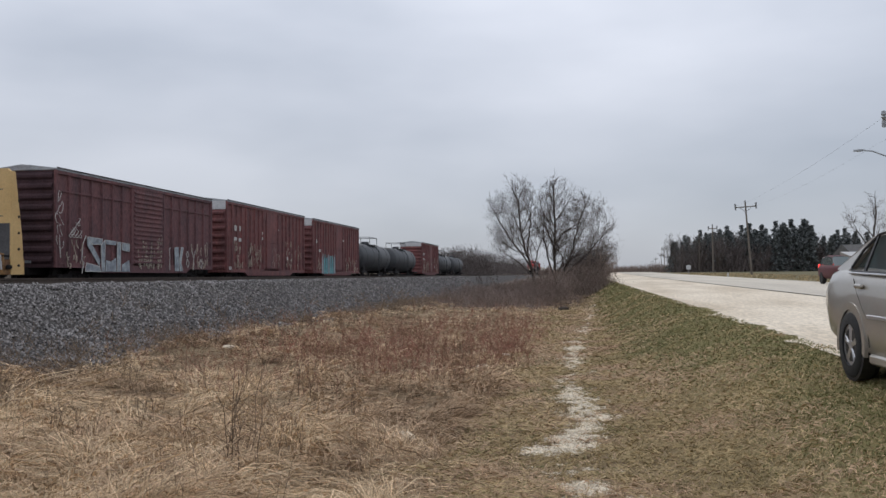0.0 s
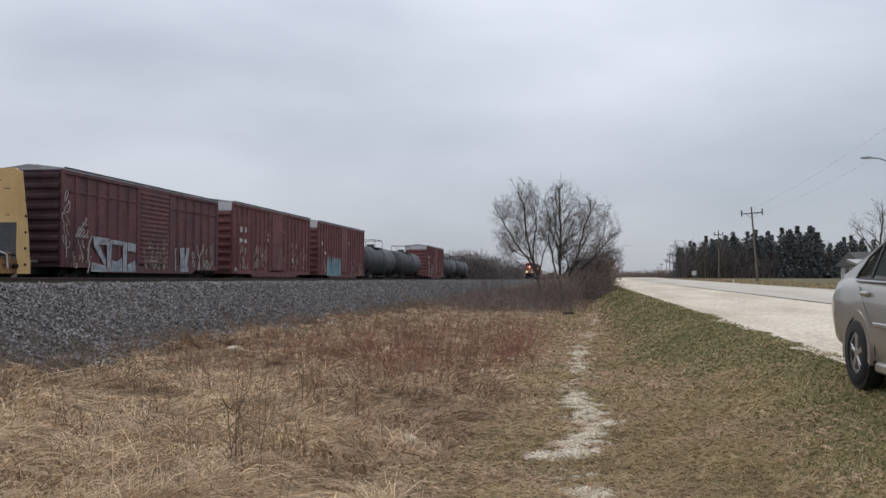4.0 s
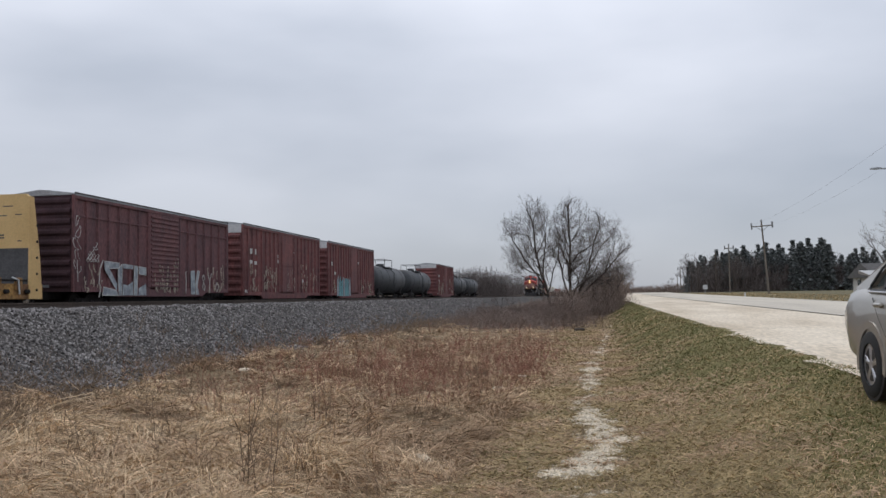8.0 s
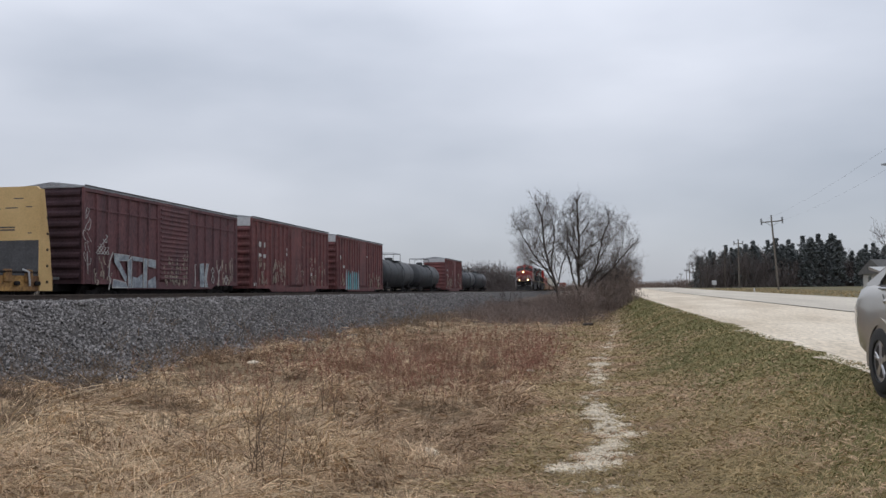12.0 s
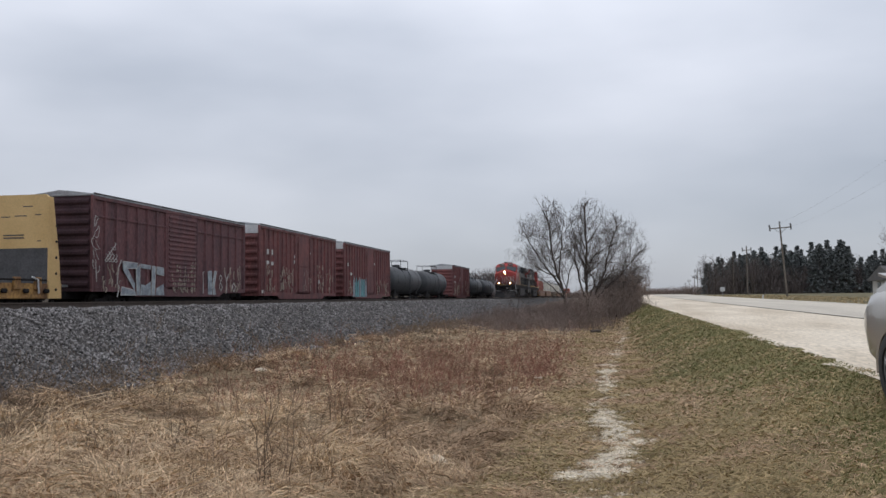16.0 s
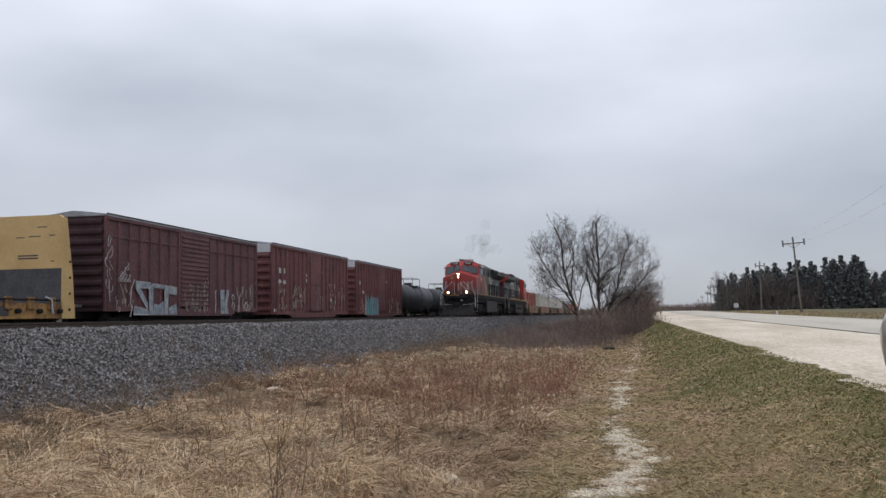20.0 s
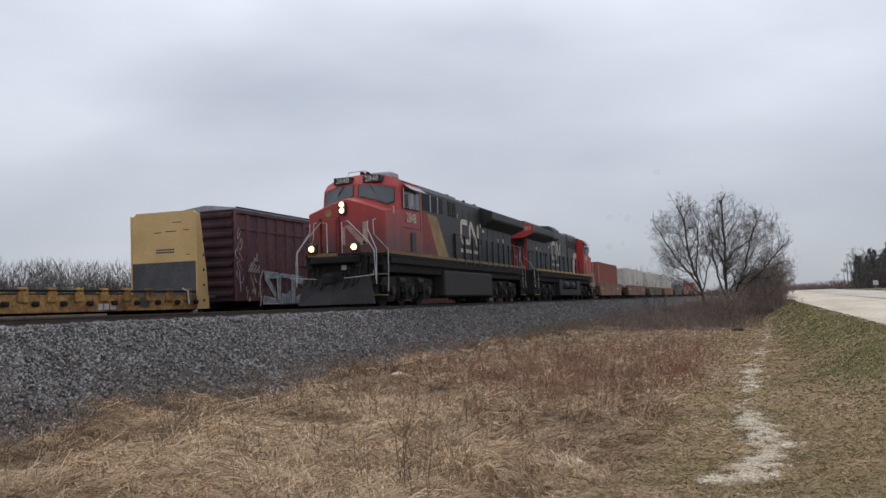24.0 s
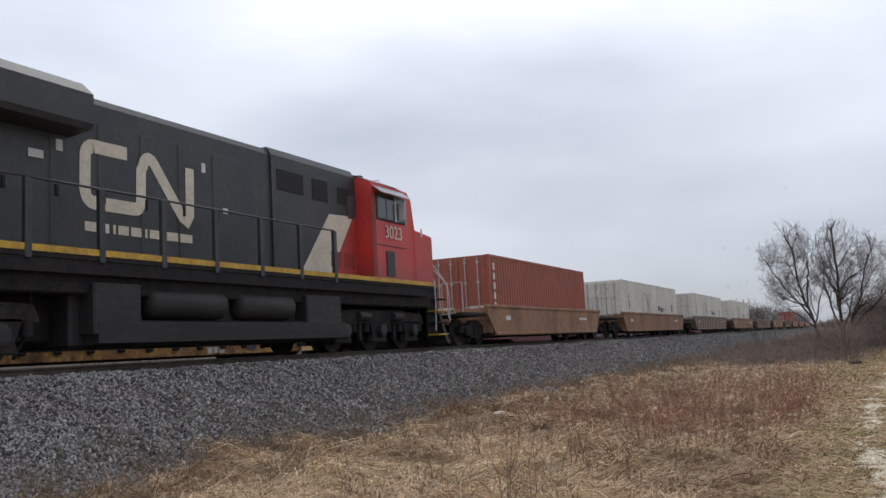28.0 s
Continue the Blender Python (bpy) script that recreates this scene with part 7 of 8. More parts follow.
def sedan():
    """Parked four-door saloon; its tail looks along +y. Origin: on the ground, middle."""
    c = thing("sedan", "champagne-grey four-door sedan parked on the gravel shoulder", "car", pose(3.80, 8.05, 0.60, 0.4, 0, 1.0))
    body = [(-2.42, 0.62, 0.30, 0.58, 0.65, 0.02), (-2.3, 0.80, 0.22, 0.72, 0.78, 0.03), (-1.9, 0.90, 0.2, 0.84, 0.90, 0.03), (-1.2, 0.92, 0.2, 0.96, 1.01, 0.03), (-0.9, 0.92, 0.2, 1.02, 1.04, 0.02), (0.8, 0.925, 0.2, 1.07, 1.09, 0.02), (1.5, 0.93, 0.22, 1.09, 1.13, 0.02), (2.0, 0.925, 0.26, 1.09, 1.16, 0.02), (2.35, 0.91, 0.34, 1.06, 1.14, 0.01), (2.58, 0.865, 0.42, 0.98, 1.05, 0.0), (2.70, 0.78, 0.5, 0.86, 0.91, 0.0)]
    part("body", Build().loft([ring_section(*s) for s in body]), M_CARP, c, "champagne-grey painted body", smooth=True)
    gh = [(-0.85, 0.81, 1.06), (-0.15, 0.72, 1.44), (0.2, 0.69, 1.53), (0.9, 0.69, 1.55), (1.4, 0.71, 1.48), (2.1, 0.77, 1.16)]
    rings = [[(w + 0.06 * (1.55 - z), y, 1.04 if 1.04 < z else z - 0.02), (w, y, z - 0.05), (w * 0.88, y, z), (0, y, z + 0.015), (-w * 0.88, y, z), (-w, y, z - 0.05), (-w - 0.06 * (1.55 - z), y, 1.04 if 1.04 < z else z - 0.02)] for y, w, z in gh]
    part("greenhouse", Build().loft(rings), M_CGLASS, c, "tinted windows", smooth=False)
    roof = [[(w * 1.005 + 0.004, y, z - 0.055), (w * 0.89, y, z + 0.012), (0, y, z + 0.03), (-w * 0.89, y, z + 0.012), (-w * 1.005 - 0.004, y, z - 0.055)] for y, w, z in gh[1:5]]
    part("roof", Build().loft(roof, close=False, caps=False), M_CARP, c, "painted roof", smooth=True)
    for sx in (-1, 1):
        # pillars
        part("rear_pillar", Build().loft([[(sx * 0.715, 1.27, 1.475), (sx * 0.73, 1.46, 1.44), (sx * 0.61, 1.42, 1.50), (sx * 0.62, 1.25, 1.51)], [(sx * 0.845, 1.92, 1.07), (sx * 0.81, 2.34, 1.12), (sx * 0.70, 2.28, 1.17), (sx * 0.75, 1.9, 1.08)]]), M_CARP, c)
        part("window_surround", Build().tube([(sx * 0.872, -0.6, 1.06), (sx * 0.878, 1.62, 1.10), (sx * 0.845, 1.72, 1.14), (sx * 0.79, 1.52, 1.32), (sx * 0.735, 1.2, 1.47), (sx * 0.71, 0.6, 1.51), (sx * 0.73, 0.1, 1.47)], 0.014, 5), M_TRIMD, c)
        part("waist_moulding", Build().tube([(sx * 0.885, -0.6, 1.045), (sx * 0.892, 1.66, 1.085)], 0.012, 5), M_RIM, c, "bright strip below the side windows")
        part("door_pillar", Build().loft([[(sx * 0.73, 0.50, 1.50), (sx * 0.73, 0.62, 1.50), (sx * 0.715, 0.62, 1.50), (sx * 0.715, 0.50, 1.50)], [(sx * 0.88, 0.44, 1.06), (sx * 0.88, 0.58, 1.06), (sx * 0.855, 0.58, 1.06), (sx * 0.855, 0.44, 1.06)]]), M_TRIMD, c)
        part("quarter_divider", Build().loft([[(sx * 0.755, 1.20, 1.45), (sx * 0.755, 1.25, 1.44), (sx * 0.74, 1.25, 1.44), (sx * 0.74, 1.20, 1.45)], [(sx * 0.875, 1.28, 1.07), (sx * 0.875, 1.34, 1.07), (sx * 0.855, 1.34, 1.07), (sx * 0.855, 1.28, 1.07)]]), M_TRIMD, c)
        for y in (0.5, -0.55):
            part("door_seam", Build().box(min(sx * 0.916, sx * 0.927), max(sx * 0.916, sx * 0.927), y, y + 0.010, 0.32, 1.0), M_TRIMD, c)
        part("door_seam", Build().tube([(sx * 0.918, 1.05, 0.36), (sx * 0.922, 1.08, 0.62), (sx * 0.924, 1.32, 0.84), (sx * 0.92, 1.46, 1.02)], 0.005, 4), M_TRIMD, c)
        part("trim_strip", Build().box(min(sx * 0.915, sx * 0.94), max(sx * 0.915, sx * 0.94), -1.05, 1.06, 0.64, 0.68, 0.008), M_RIM, c, "bright rubbing strip")
        part("sill_moulding", Build().box(min(sx * 0.84, sx * 0.925), max(sx * 0.84, sx * 0.925), -1.05, 1.05, 0.2, 0.30, 0.02), M_CARP, c)
        for y in (1.14, 0.14):
            part("door_handle", Build().box(min(sx * 0.92, sx * 0.965), max(sx * 0.92, sx * 0.965), y, y + 0.2, 0.93, 0.975, 0.015), M_CARP, c, "body-coloured door handle")
        for y in (1.55, -1.3):
            wheel(c, sx * 0.838, y, 0.345, 0.345, sx)
            # Black disc on the closed body side paints the shaded wheel opening.
            part("wheel_well_shade", Build().cyl((sx * 0.8, y, 0.37), (sx * 0.927, y, 0.37), 0.395, 28), M_TRIMD, c)
            arc = [(y + 0.425 * math.cos(a), 0.36 + 0.425 * math.sin(a)) for a in np.linspace(-0.25, math.pi + 0.25, 17)] + [(y + 0.352 * math.cos(a), 0.355 + 0.352 * math.sin(a)) for a in np.linspace(math.pi + 0.2, -0.2, 17)]
            part("wheel_arch", Build().prism(arc, *sorted((sx * 0.90, sx * 0.938)), "x"), M_CARP, c, "body-coloured wheel arch")
        part("tail_lamp", Build().box(sx * 0.66 - 0.16, sx * 0.66 + 0.16, 2.52, 2.62, 0.76, 0.96, 0.03), M_TAIL, c, "red tail lamp")
        part("side_mirror", Build().box(sx * 0.98 - 0.1, sx * 0.98 + 0.1, -0.62, -0.50, 1.06, 1.2, 0.03), M_CARP, c)
        part("headlamp", Build().box(sx * 0.62 - 0.16, sx * 0.62 + 0.16, -2.4, -2.28, 0.55, 0.68, 0.03), M_CGLASS, c)
    part("spoiler", Build().loft([[(-0.72, 2.18, 1.245), (0.72, 2.18, 1.245), (0.72, 2.18, 1.265), (-0.72, 2.18, 1.265)], [(-0.74, 2.46, 1.28), (0.74, 2.46, 1.28), (0.74, 2.46, 1.315), (-0.74, 2.46, 1.315)]]), M_CARP, c, "boot-lid spoiler")
    for x in (-0.6, 0.6):
        part("spoiler_stay", Build().box(x - 0.06, x + 0.06, 2.24, 2.36, 1.12, 1.27, 0.01), M_CARP, c)
    part("rear_bumper", Build().box(-0.80, 0.80, 2.48, 2.68, 0.42, 0.66, 0.06, 2), M_CARP, c)
    part("windscreen_trim", Build().tube([(-0.78, -0.84, 1.06), (0.78, -0.84, 1.06)], 0.012, 5), M_TRIMD, c)
    return c


def far_car(name, label, paint, lit):
    """Small SUV seen from far off; tail along +y."""
    c = thing(name, label, "car", group="cars on the road")
    body = [(-2.2, 0.75, 0.35, 0.75, 0.85, 0.02), (-1.9, 0.88, 0.3, 0.92, 1.0, 0.02), (-0.9, 0.9, 0.3, 1.0, 1.05, 0.0), (1.9, 0.9, 0.32, 1.05, 1.1, 0.0), (2.2, 0.84, 0.4, 1.0, 1.08, 0.0)]
    part("body", Build().loft([ring_section(*s) for s in body]), paint, c, smooth=True)
    gh = [(-0.95, 0.8, 1.05), (-0.3, 0.72, 1.55), (0.8, 0.7, 1.62), (1.8, 0.7, 1.55), (2.1, 0.76, 1.1)]
    part("windows", Build().loft([[(w + 0.08 * (1.5 - z), y, 1.0), (w, y, z - 0.05), (w * 0.85, y, z), (-w * 0.85, y, z), (-w, y, z - 0.05), (-w - 0.08 * (1.5 - z), y, 1.0)] for y, w, z in gh]), M_CGLASS, c)
    part("roof", Build().loft([[(w, y, z - 0.04), (w * 0.86, y, z + 0.02), (-w * 0.86, y, z + 0.02), (-w, y, z - 0.04)] for y, w, z in gh[1:4]], close=False, caps=False), paint, c)
    for sx in (-1, 1):
        part("tail_lamp", Build().box(sx * 0.72 - 0.12, sx * 0.72 + 0.12, 2.08, 2.2, 0.85, 1.15, 0.03), M_TAILL if lit else M_TAIL, c, "red tail lamp")
        for y in (-1.35, 1.35):
            part("wheel", Build().lathe([(-0.11, 0.05), (-0.11, 0.33), (-0.07, 0.36), (0.07, 0.36), (0.11, 0.33), (0.11, 0.05)], (sx * 0.8, y, 0.36), "x", 20), M_TYRE, c)
    part("brake_light", Build().box(-0.25, 0.25, 1.86, 1.9, 1.5, 1.54), M_TAILL if lit else M_TAIL, c)
    return c


def house():
    h = thing("house", "pale-sided low house with a grey shingle roof behind the trees", "house", pose(30.9, 97, 1.3))
    part("wall", Build().box(-2.4, 6, -4, 4, -1.0, 2.0), M_SIDING, h)
    part("roof", Build().prism([(-4.5, 1.95), (0, 3.3), (4.5, 1.95), (4.5, 1.8), (-4.5, 1.8)], -2.8, 6.4, "x"), M_SHINGLE, h, "grey shingle roof")
    part("gable", Build().prism([(-4.0, 1.95), (0, 3.1), (4.0, 1.95)], -2.42, -2.38, "x"), M_SIDING, h)
    for y in (-2.5, 1.2):
        w = part("window", Build().box(-2.46, -2.4, y, y + 1.0, 0.7, 1.6), M_CGLASS, h, "dark window")
        part("window_frame", Build().box(-2.48, -2.44, y - 0.08, y + 1.08, 1.6, 1.68).box(-2.48, -2.44, y - 0.08, y + 1.08, 0.62, 0.7), M_SIDING, w)
    for x in (-0.8, 2.0):
        w = part("window", Build().box(x, x + 1.1, -4.06, -4.0, 0.7, 1.6), M_CGLASS, h, "dark window")
        part("window_frame", Build().box(x - 0.08, x + 1.18, -4.08, -4.04, 1.6, 1.68).box(x - 0.08, x + 1.18, -4.08, -4.04, 0.62, 0.7), M_SIDING, w)
    return h
rails("near_track", XA, RAIL_A, "near railway track of dark steel rails on wooden sleepers")
rails("far_track", XB, RAIL_B, "far railway track of dark steel rails on wooden sleepers")

# ---- parked train ----
bulkhead_flat(30.9)
car = boxcar(32.45, "old", "dark oxide-brown boxcar with sprayed graffiti, parked on the far track")
graffiti(car, "blocks", 3)
car = boxcar(50.1, "new", "oxide-red boxcar with stencilled bars and faded graffiti")
graffiti(car, "stencils", 5)
car = boxcar(67.8, "new", "oxide-red boxcar with a teal graffiti patch")
graffiti(car, "teal", 8)
tank_car(84.4, "sooty black tank car with a railed hatch")
tank_car(101.2, "sooty black tank car with a railed hatch")
car = boxcar(119.9, "new", "oxide-red boxcar far down the parked train")
graffiti(car, "stencils", 12)
tank_car(136.6, "sooty black tank car with a railed hatch")
tank_car(153.4, "sooty black tank car with a railed hatch")

# ---- moving train ----
def train_y(t):
    """Where the leading coupler stands."""
    u = t - 25
    return 14.66 - 11.93 * u - 0.0267 * u * u - 0.00048 * u * u * u


moving = []     # thing, distance behind the leading coupler, lift, turn
moving.append((locomotive("2848", True, "orange-red and black diesel locomotive with lit headlamps, leading the train"), LOCO / 2, 0, 0))
moving.append((locomotive("3023", False, "black and orange-red diesel locomotive coupled back to front"), LOCO * 1.5 + 0.7, 0, 180))
back = LOCO * 2 + 0.7
consist = [("orange", 13.6, 19.6), ("cream", 17.2, 23.3), ("cream", 17.2, 23.3), ("cream", 17.2, 23.3), ("", 17.2, 23.3), ("", 17.2, 23.3), ("", 13.6, 19.6), ("orange", 13.6, 19.6), ("", 17.2, 23.3), ("", 17.2, 23.3)]
made = {}
for i, (load, well, total) in enumerate(consist):
    style = "grey" if i in (2, 4, 6) else "rust"
    if (well, style) not in made:
        made[well, style] = car = well_car(well, total, style, "rusty well car carrying a container" if style == "rust" else "grey-brown ribbed well car")
    else:
        car = copy_thing(made[well, style], pose(0, 0, 0))
    moving.append((car, back + total / 2, 0, 0))
    if load:
        size = 12.19 if load == "orange" else 16.15
        if load not in made:
            made[load] = box = container(load, "brick-orange corrugated shipping container" if load == "orange" else "dirty white long shipping container with tan bars", size)
        else:
            box = copy_thing(made[load], pose(0, 0, 0))
        moving.append((box, back + total / 2 + (0.0 if load == "cream" else -0.3), 0.36, 0))
    back += total



# ---- cars ----
sedan()
red_car = far_car("suv", "dark red SUV with lit tail lamps driving along the road", M_REDCAR, True)
white_car = far_car("suv", "pale car far down the road", M_WHITE, False)

# ---- poles, wires, signs, house ----
utility_pole(17.75, 50, 9.4, 0.95, "wooden utility pole with a street lamp arm", 1.1, 0, True)
utility_pole(24.3, 124, 9.75, 1.5, "leaning wooden utility pole with three insulators", 1.45, -4.0)
utility_pole(28.6, 184, 9.4, 1.9, "pale thin wooden utility pole in front of a wood", 0.9)
utility_pole(28.6, 203, 8.9, 2.0, "pale thin wooden utility pole in front of a wood", 0)
for y, x in ((300, 31), (400, 40), (500, 47), (620, 56)):
    utility_pole(x, y, 8.5, 2.0, "far wooden utility pole beside the road", 0.9)
for dx, dz in ((-1.0, -0.2), (1.0, -0.2)):
    wire((17.75 + dx, 50, 10.2 + dz), (23.65 + 1.3 * dx, 124, 11.0 + dz), 0.5)
    wire((17.75 + dx, 50, 10.2 + dz), (14.0 + dx, -20, 9.9 + dz), 0.5)
sign = thing("road_sign", "small white road sign on a thin post", "sign", pose(18.1, 140, 1.55))
part("post", Build().cyl((0, 0, -0.3), (0, 0, 1.5), 0.04, 6), M_GREYM, sign)
part("plate", Build().box(-0.35, 0.35, -0.06, -0.03, 0.8, 1.45, 0.01), M_WHITE, sign)
mk = thing("delineator_post", "short white roadside marker post", "post", pose(15.9, 93, 1.25))
part("post", Build().cyl((0, 0, -0.2), (0, 0, 0.5), 0.07, 8), M_WHITE, mk)
house()

# ---- trees and brush ----
tree_a = bare_tree("bare_tree", "leaning leafless tree with a rounded open crown", 11,
                   [([(0, 0, -0.15), (-0.12, 0, 0.9), (-0.35, 0, 2.0), (-0.75, 0, 3.3), (-1.05, 0.1, 4.6), (-1.2, 0, 6.2)], 0.13, 3.4),
                    ([(-0.3, 0, 1.9), (-0.9, 0.2, 2.9), (-1.9, 0.1, 4.1), (-2.5, 0.1, 5.2)], 0.075, 2.6),
                    ([(-0.6, 0, 2.8), (-0.5, 0.2, 3.9), (-0.35, 0.1, 5.0), (-0.4, 0.1, 6.0)], 0.07, 2.4),
                    ([(-0.2, 0, 1.4), (-1.0, -0.2, 2.2), (-2.0, -0.3, 2.9)], 0.05, 2.0)],
                   [((-1.5, 0, 4.7), (2.15, 1.9, 3.75)), ((-2.3, 0, 3.6), (1.55, 1.3, 1.7))])
tree_a.matrix_world = pose(-2.3, 61, 0.2)
tree_b = bare_tree("bare_tree", "broad leafless tree with several stems", 15,
                   [([(0, 0, -0.15), (-0.05, 0, 1.1), (-0.1, 0, 2.2), (-0.1, 0, 3.6), (0.0, 0.1, 5.0), (-0.1, 0, 6.4)], 0.14, 3.4),
                    ([(0.15, 0.1, -0.15), (0.35, 0.1, 1.1), (0.8, 0.1, 2.3), (1.3, 0.1, 3.6), (1.6, 0, 5.0)], 0.11, 3.2),
                    ([(0.3, 0, 1.0), (1.2, 0.1, 2.0), (2.3, 0, 3.0), (3.0, 0, 3.9)], 0.09, 2.8),
                    ([(-0.1, -0.1, 1.2), (-0.5, -0.1, 2.4), (-0.8, -0.1, 3.8), (-0.9, 0, 5.0)], 0.08, 2.8)],
                   [((0.25, 0, 4.7), (1.85, 1.7, 3.7)), ((1.8, 0.2, 4.4), (2.2, 1.8, 3.1)), ((2.75, 0, 3.8), (1.5, 1.5, 2.2))])
tree_b.matrix_world = pose(-0.95, 61.5, 0.25)
tree_c = bare_tree("bare_tree", "low spreading leafless tree leaning over the bank", 19,
                   [([(0, 0, -0.1), (0.2, 0, 0.8), (0.5, 0, 1.8), (0.7, 0, 2.8)], 0.09, 1.8), ([(0.1, 0, 0.2), (0.8, 0, 1.2), (1.5, 0, 2.2)], 0.07, 1.6), ([(0, 0, 0.2), (-0.4, 0, 1.2), (-0.6, 0, 2.4)], 0.06, 1.5)],
                   [((0.6, 0, 2.5), (1.9, 1.7, 2.3))], ratio=0.62)
tree_c.matrix_world = pose(1.0, 64, 0.4)
copy_thing(tree_c, pose(2.0, 68.5, 0.45, 0, 0, 140) @ Matrix.Scale(0.92, 4))
copy_thing(tree_c, pose(0.5, 63.0, 0.35, 0, 0, 60) @ Matrix.Scale(0.8, 4))
tree_d = bare_tree("bare_tree", "leafless tree behind the house", 23,
                   [([(0, 0, -0.1), (0, 0, 1.0), (-0.1, 0, 2.2), (-0.2, 0, 3.6), (-0.1, 0, 5.0)], 0.14, 2.4), ([(0, 0, 1.6), (0.7, 0, 2.8), (1.2, 0.2, 4.0)], 0.08, 2.0), ([(-0.1, 0, 1.8), (-0.8, 0, 3.0), (-1.5, 0, 4.0)], 0.08, 2.0)],
                   [((-0.2, 0, 4.6), (2.8, 2.4, 2.7))], levels=3, gap=0.45, twig_r=0.008)
tree_d.matrix_world = pose(25.4, 78, 1.1)
small = bare_tree("bare_tree", "distant leafless grey tree", 27,
                  [([(0, 0, -0.1), (0, 0, 1.4), (0.1, 0, 2.8), (0, 0, 4.4)], 0.12, 2.4), ([(0, 0, 0.8), (0.6, 0.2, 2.0), (1.0, 0, 3.2)], 0.08, 2.0), ([(0, 0, 1.0), (-0.5, -0.3, 2.2), (-0.9, -0.2, 3.4)], 0.08, 2.0)],
                  [((0.1, 0, 4.3), (2.4, 2.4, 3.0))], levels=2, step=0.55, gap=0.42, twig_r=0.022)
small.matrix_world = pose(3.6, 118, 0.9)
rng = random.Random(9)
for k in range(40):
    x, y = -88 - rng.uniform(0, 12), 50 + 4.2 * k + rng.uniform(-3, 3)
    copy_thing(small, pose(x, y, 0.6, 0, 0, rng.uniform(0, 360)) @ Matrix.Scale(rng.uniform(0.8, 1.15), 4))
for k in range(30):
    x, y = rng.uniform(25, 64), rng.uniform(228, 252)
    copy_thing(small, pose(x, y, float(ground_z(x, y)), 0, 0, rng.uniform(0, 360)) @ Matrix.Scale(rng.uniform(1.15, 1.6), 4))
for k in range(14):
    x, y = rng.uniform(24, 40), rng.uniform(200, 215)
    copy_thing(small, pose(x, y, float(ground_z(x, y)), 0, 0, rng.uniform(0, 360)) @ Matrix.Scale(rng.uniform(0.95, 1.35), 4))
for k in range(26):
    x, y = 1.5 + rng.uniform(-2.5, 3.0), 90 + 5 * k
    copy_thing(small, pose(x, y, 0.5, 0, 0, rng.uniform(0, 360)) @ Matrix.Scale(rng.uniform(0.4, 0.62), 4))
for k in range(40):
    x, y = -30 + 3.6 * k + rng.uniform(-2, 2), 330 + rng.uniform(-30, 60)
    copy_thing(small, pose(x, y, 1.5, 0, 0, rng.uniform(0, 360)) @ Matrix.Scale(rng.uniform(0.4, 0.62), 4))
shrubs = [shrub(51 + k, 2.1, 1.9, 170, 0.007) for k in range(3)]
spots = [(-0.95, 46.8, 1.0), (-0.55, 47.6, 1.0), (-1.4, 48.2, 1.0), (-1.6, 57, 0.8), (-0.2, 58, 0.9), (0.4, 59, 1.1), (1.0, 61, 1.25), (1.7, 62, 1.3), (0.6, 64, 1.4), (1.5, 65, 1.5), (2.3, 66, 1.3), (1.0, 67, 1.5), (2.6, 70, 1.3), (1.8, 71, 1.5), (2.2, 74, 1.4)]
spots += [(2.0 + 0.03 * k + rng.uniform(-0.7, 0.7), 73 + 2.6 * k, rng.uniform(0.9, 1.4)) for k in range(22)]
spots += [(-7.4 + rng.uniform(-0.8, 2.4), 52 + 1.6 * k, rng.uniform(0.3, 0.55)) for k in range(16)]
spots += [(rng.uniform(-6.0, -0.8), rng.uniform(47, 72), rng.uniform(0.28, 0.6)) for k in range(20)]
spots += [(-3.6 + 0.42 * k, 57.5 + rng.uniform(-1.5, 2.0), rng.uniform(0.55, 0.85)) for k in range(10)]
for i, (x, y, s) in enumerate(spots):
    m = pose(x, y, float(ground_z(x, y)), 0, 0, rng.uniform(0, 360)) @ Matrix.Scale(s, 4)
    if i < 3:
        shrubs[i].matrix_world = m
    else:
        copy_thing(shrubs[i % 3], m)
sap = bare_tree("sapling", "thin leafless sapling beside the ballast", 29, [([(0, 0, -0.1), (0, 0, 0.8), (0.1, 0, 1.8)], 0.03, 0.9), ([(0.1, 0, -0.1), (0.35, 0, 0.9)], 0.025, 0.8), ([(-0.1, 0, -0.1), (-0.3, 0, 0.8)], 0.025, 0.8)], [((0, 0, 1.7), (0.95, 0.9, 1.7))], levels=3, step=0.2, gap=0.3, twig_r=0.006)
sap.matrix_world = pose(-6.2, 66, 0.2)
copy_thing(sap, pose(-7.4, 72, 0.2, 0, 0, 90))
copy_thing(sap, pose(-5.0, 62, 0.2, 0, 0, 200) @ Matrix.Scale(0.7, 4))
copy_thing(sap, pose(-7.9, 58, 0.3, 0, 0, 20) @ Matrix.Scale(0.6, 4))
con = [conifer(61 + k, 11.8 - 0.5 * k) for k in range(4)]
for ob, x, y in zip(con, (47.5, 50.5, 54.0, 44.0), (214, 218, 215, 219)):
    ob.matrix_world = pose(x, y, float(ground_z(x, y)))
for k in range(92):
    x = 25.5 + 0.45 * k + rng.uniform(-2, 2)
    s = (0.64 + 0.34 * math.sin(min(k, 82) / 82 * 2.7)) * rng.uniform(0.7, 1.12)
    y = 213 + rng.uniform(-8, 22)
    copy_thing(con[k % 4], pose(x, y, float(ground_z(x, y)), 0, 0, rng.uniform(0, 360)) @ Matrix.Scale(s, 4))
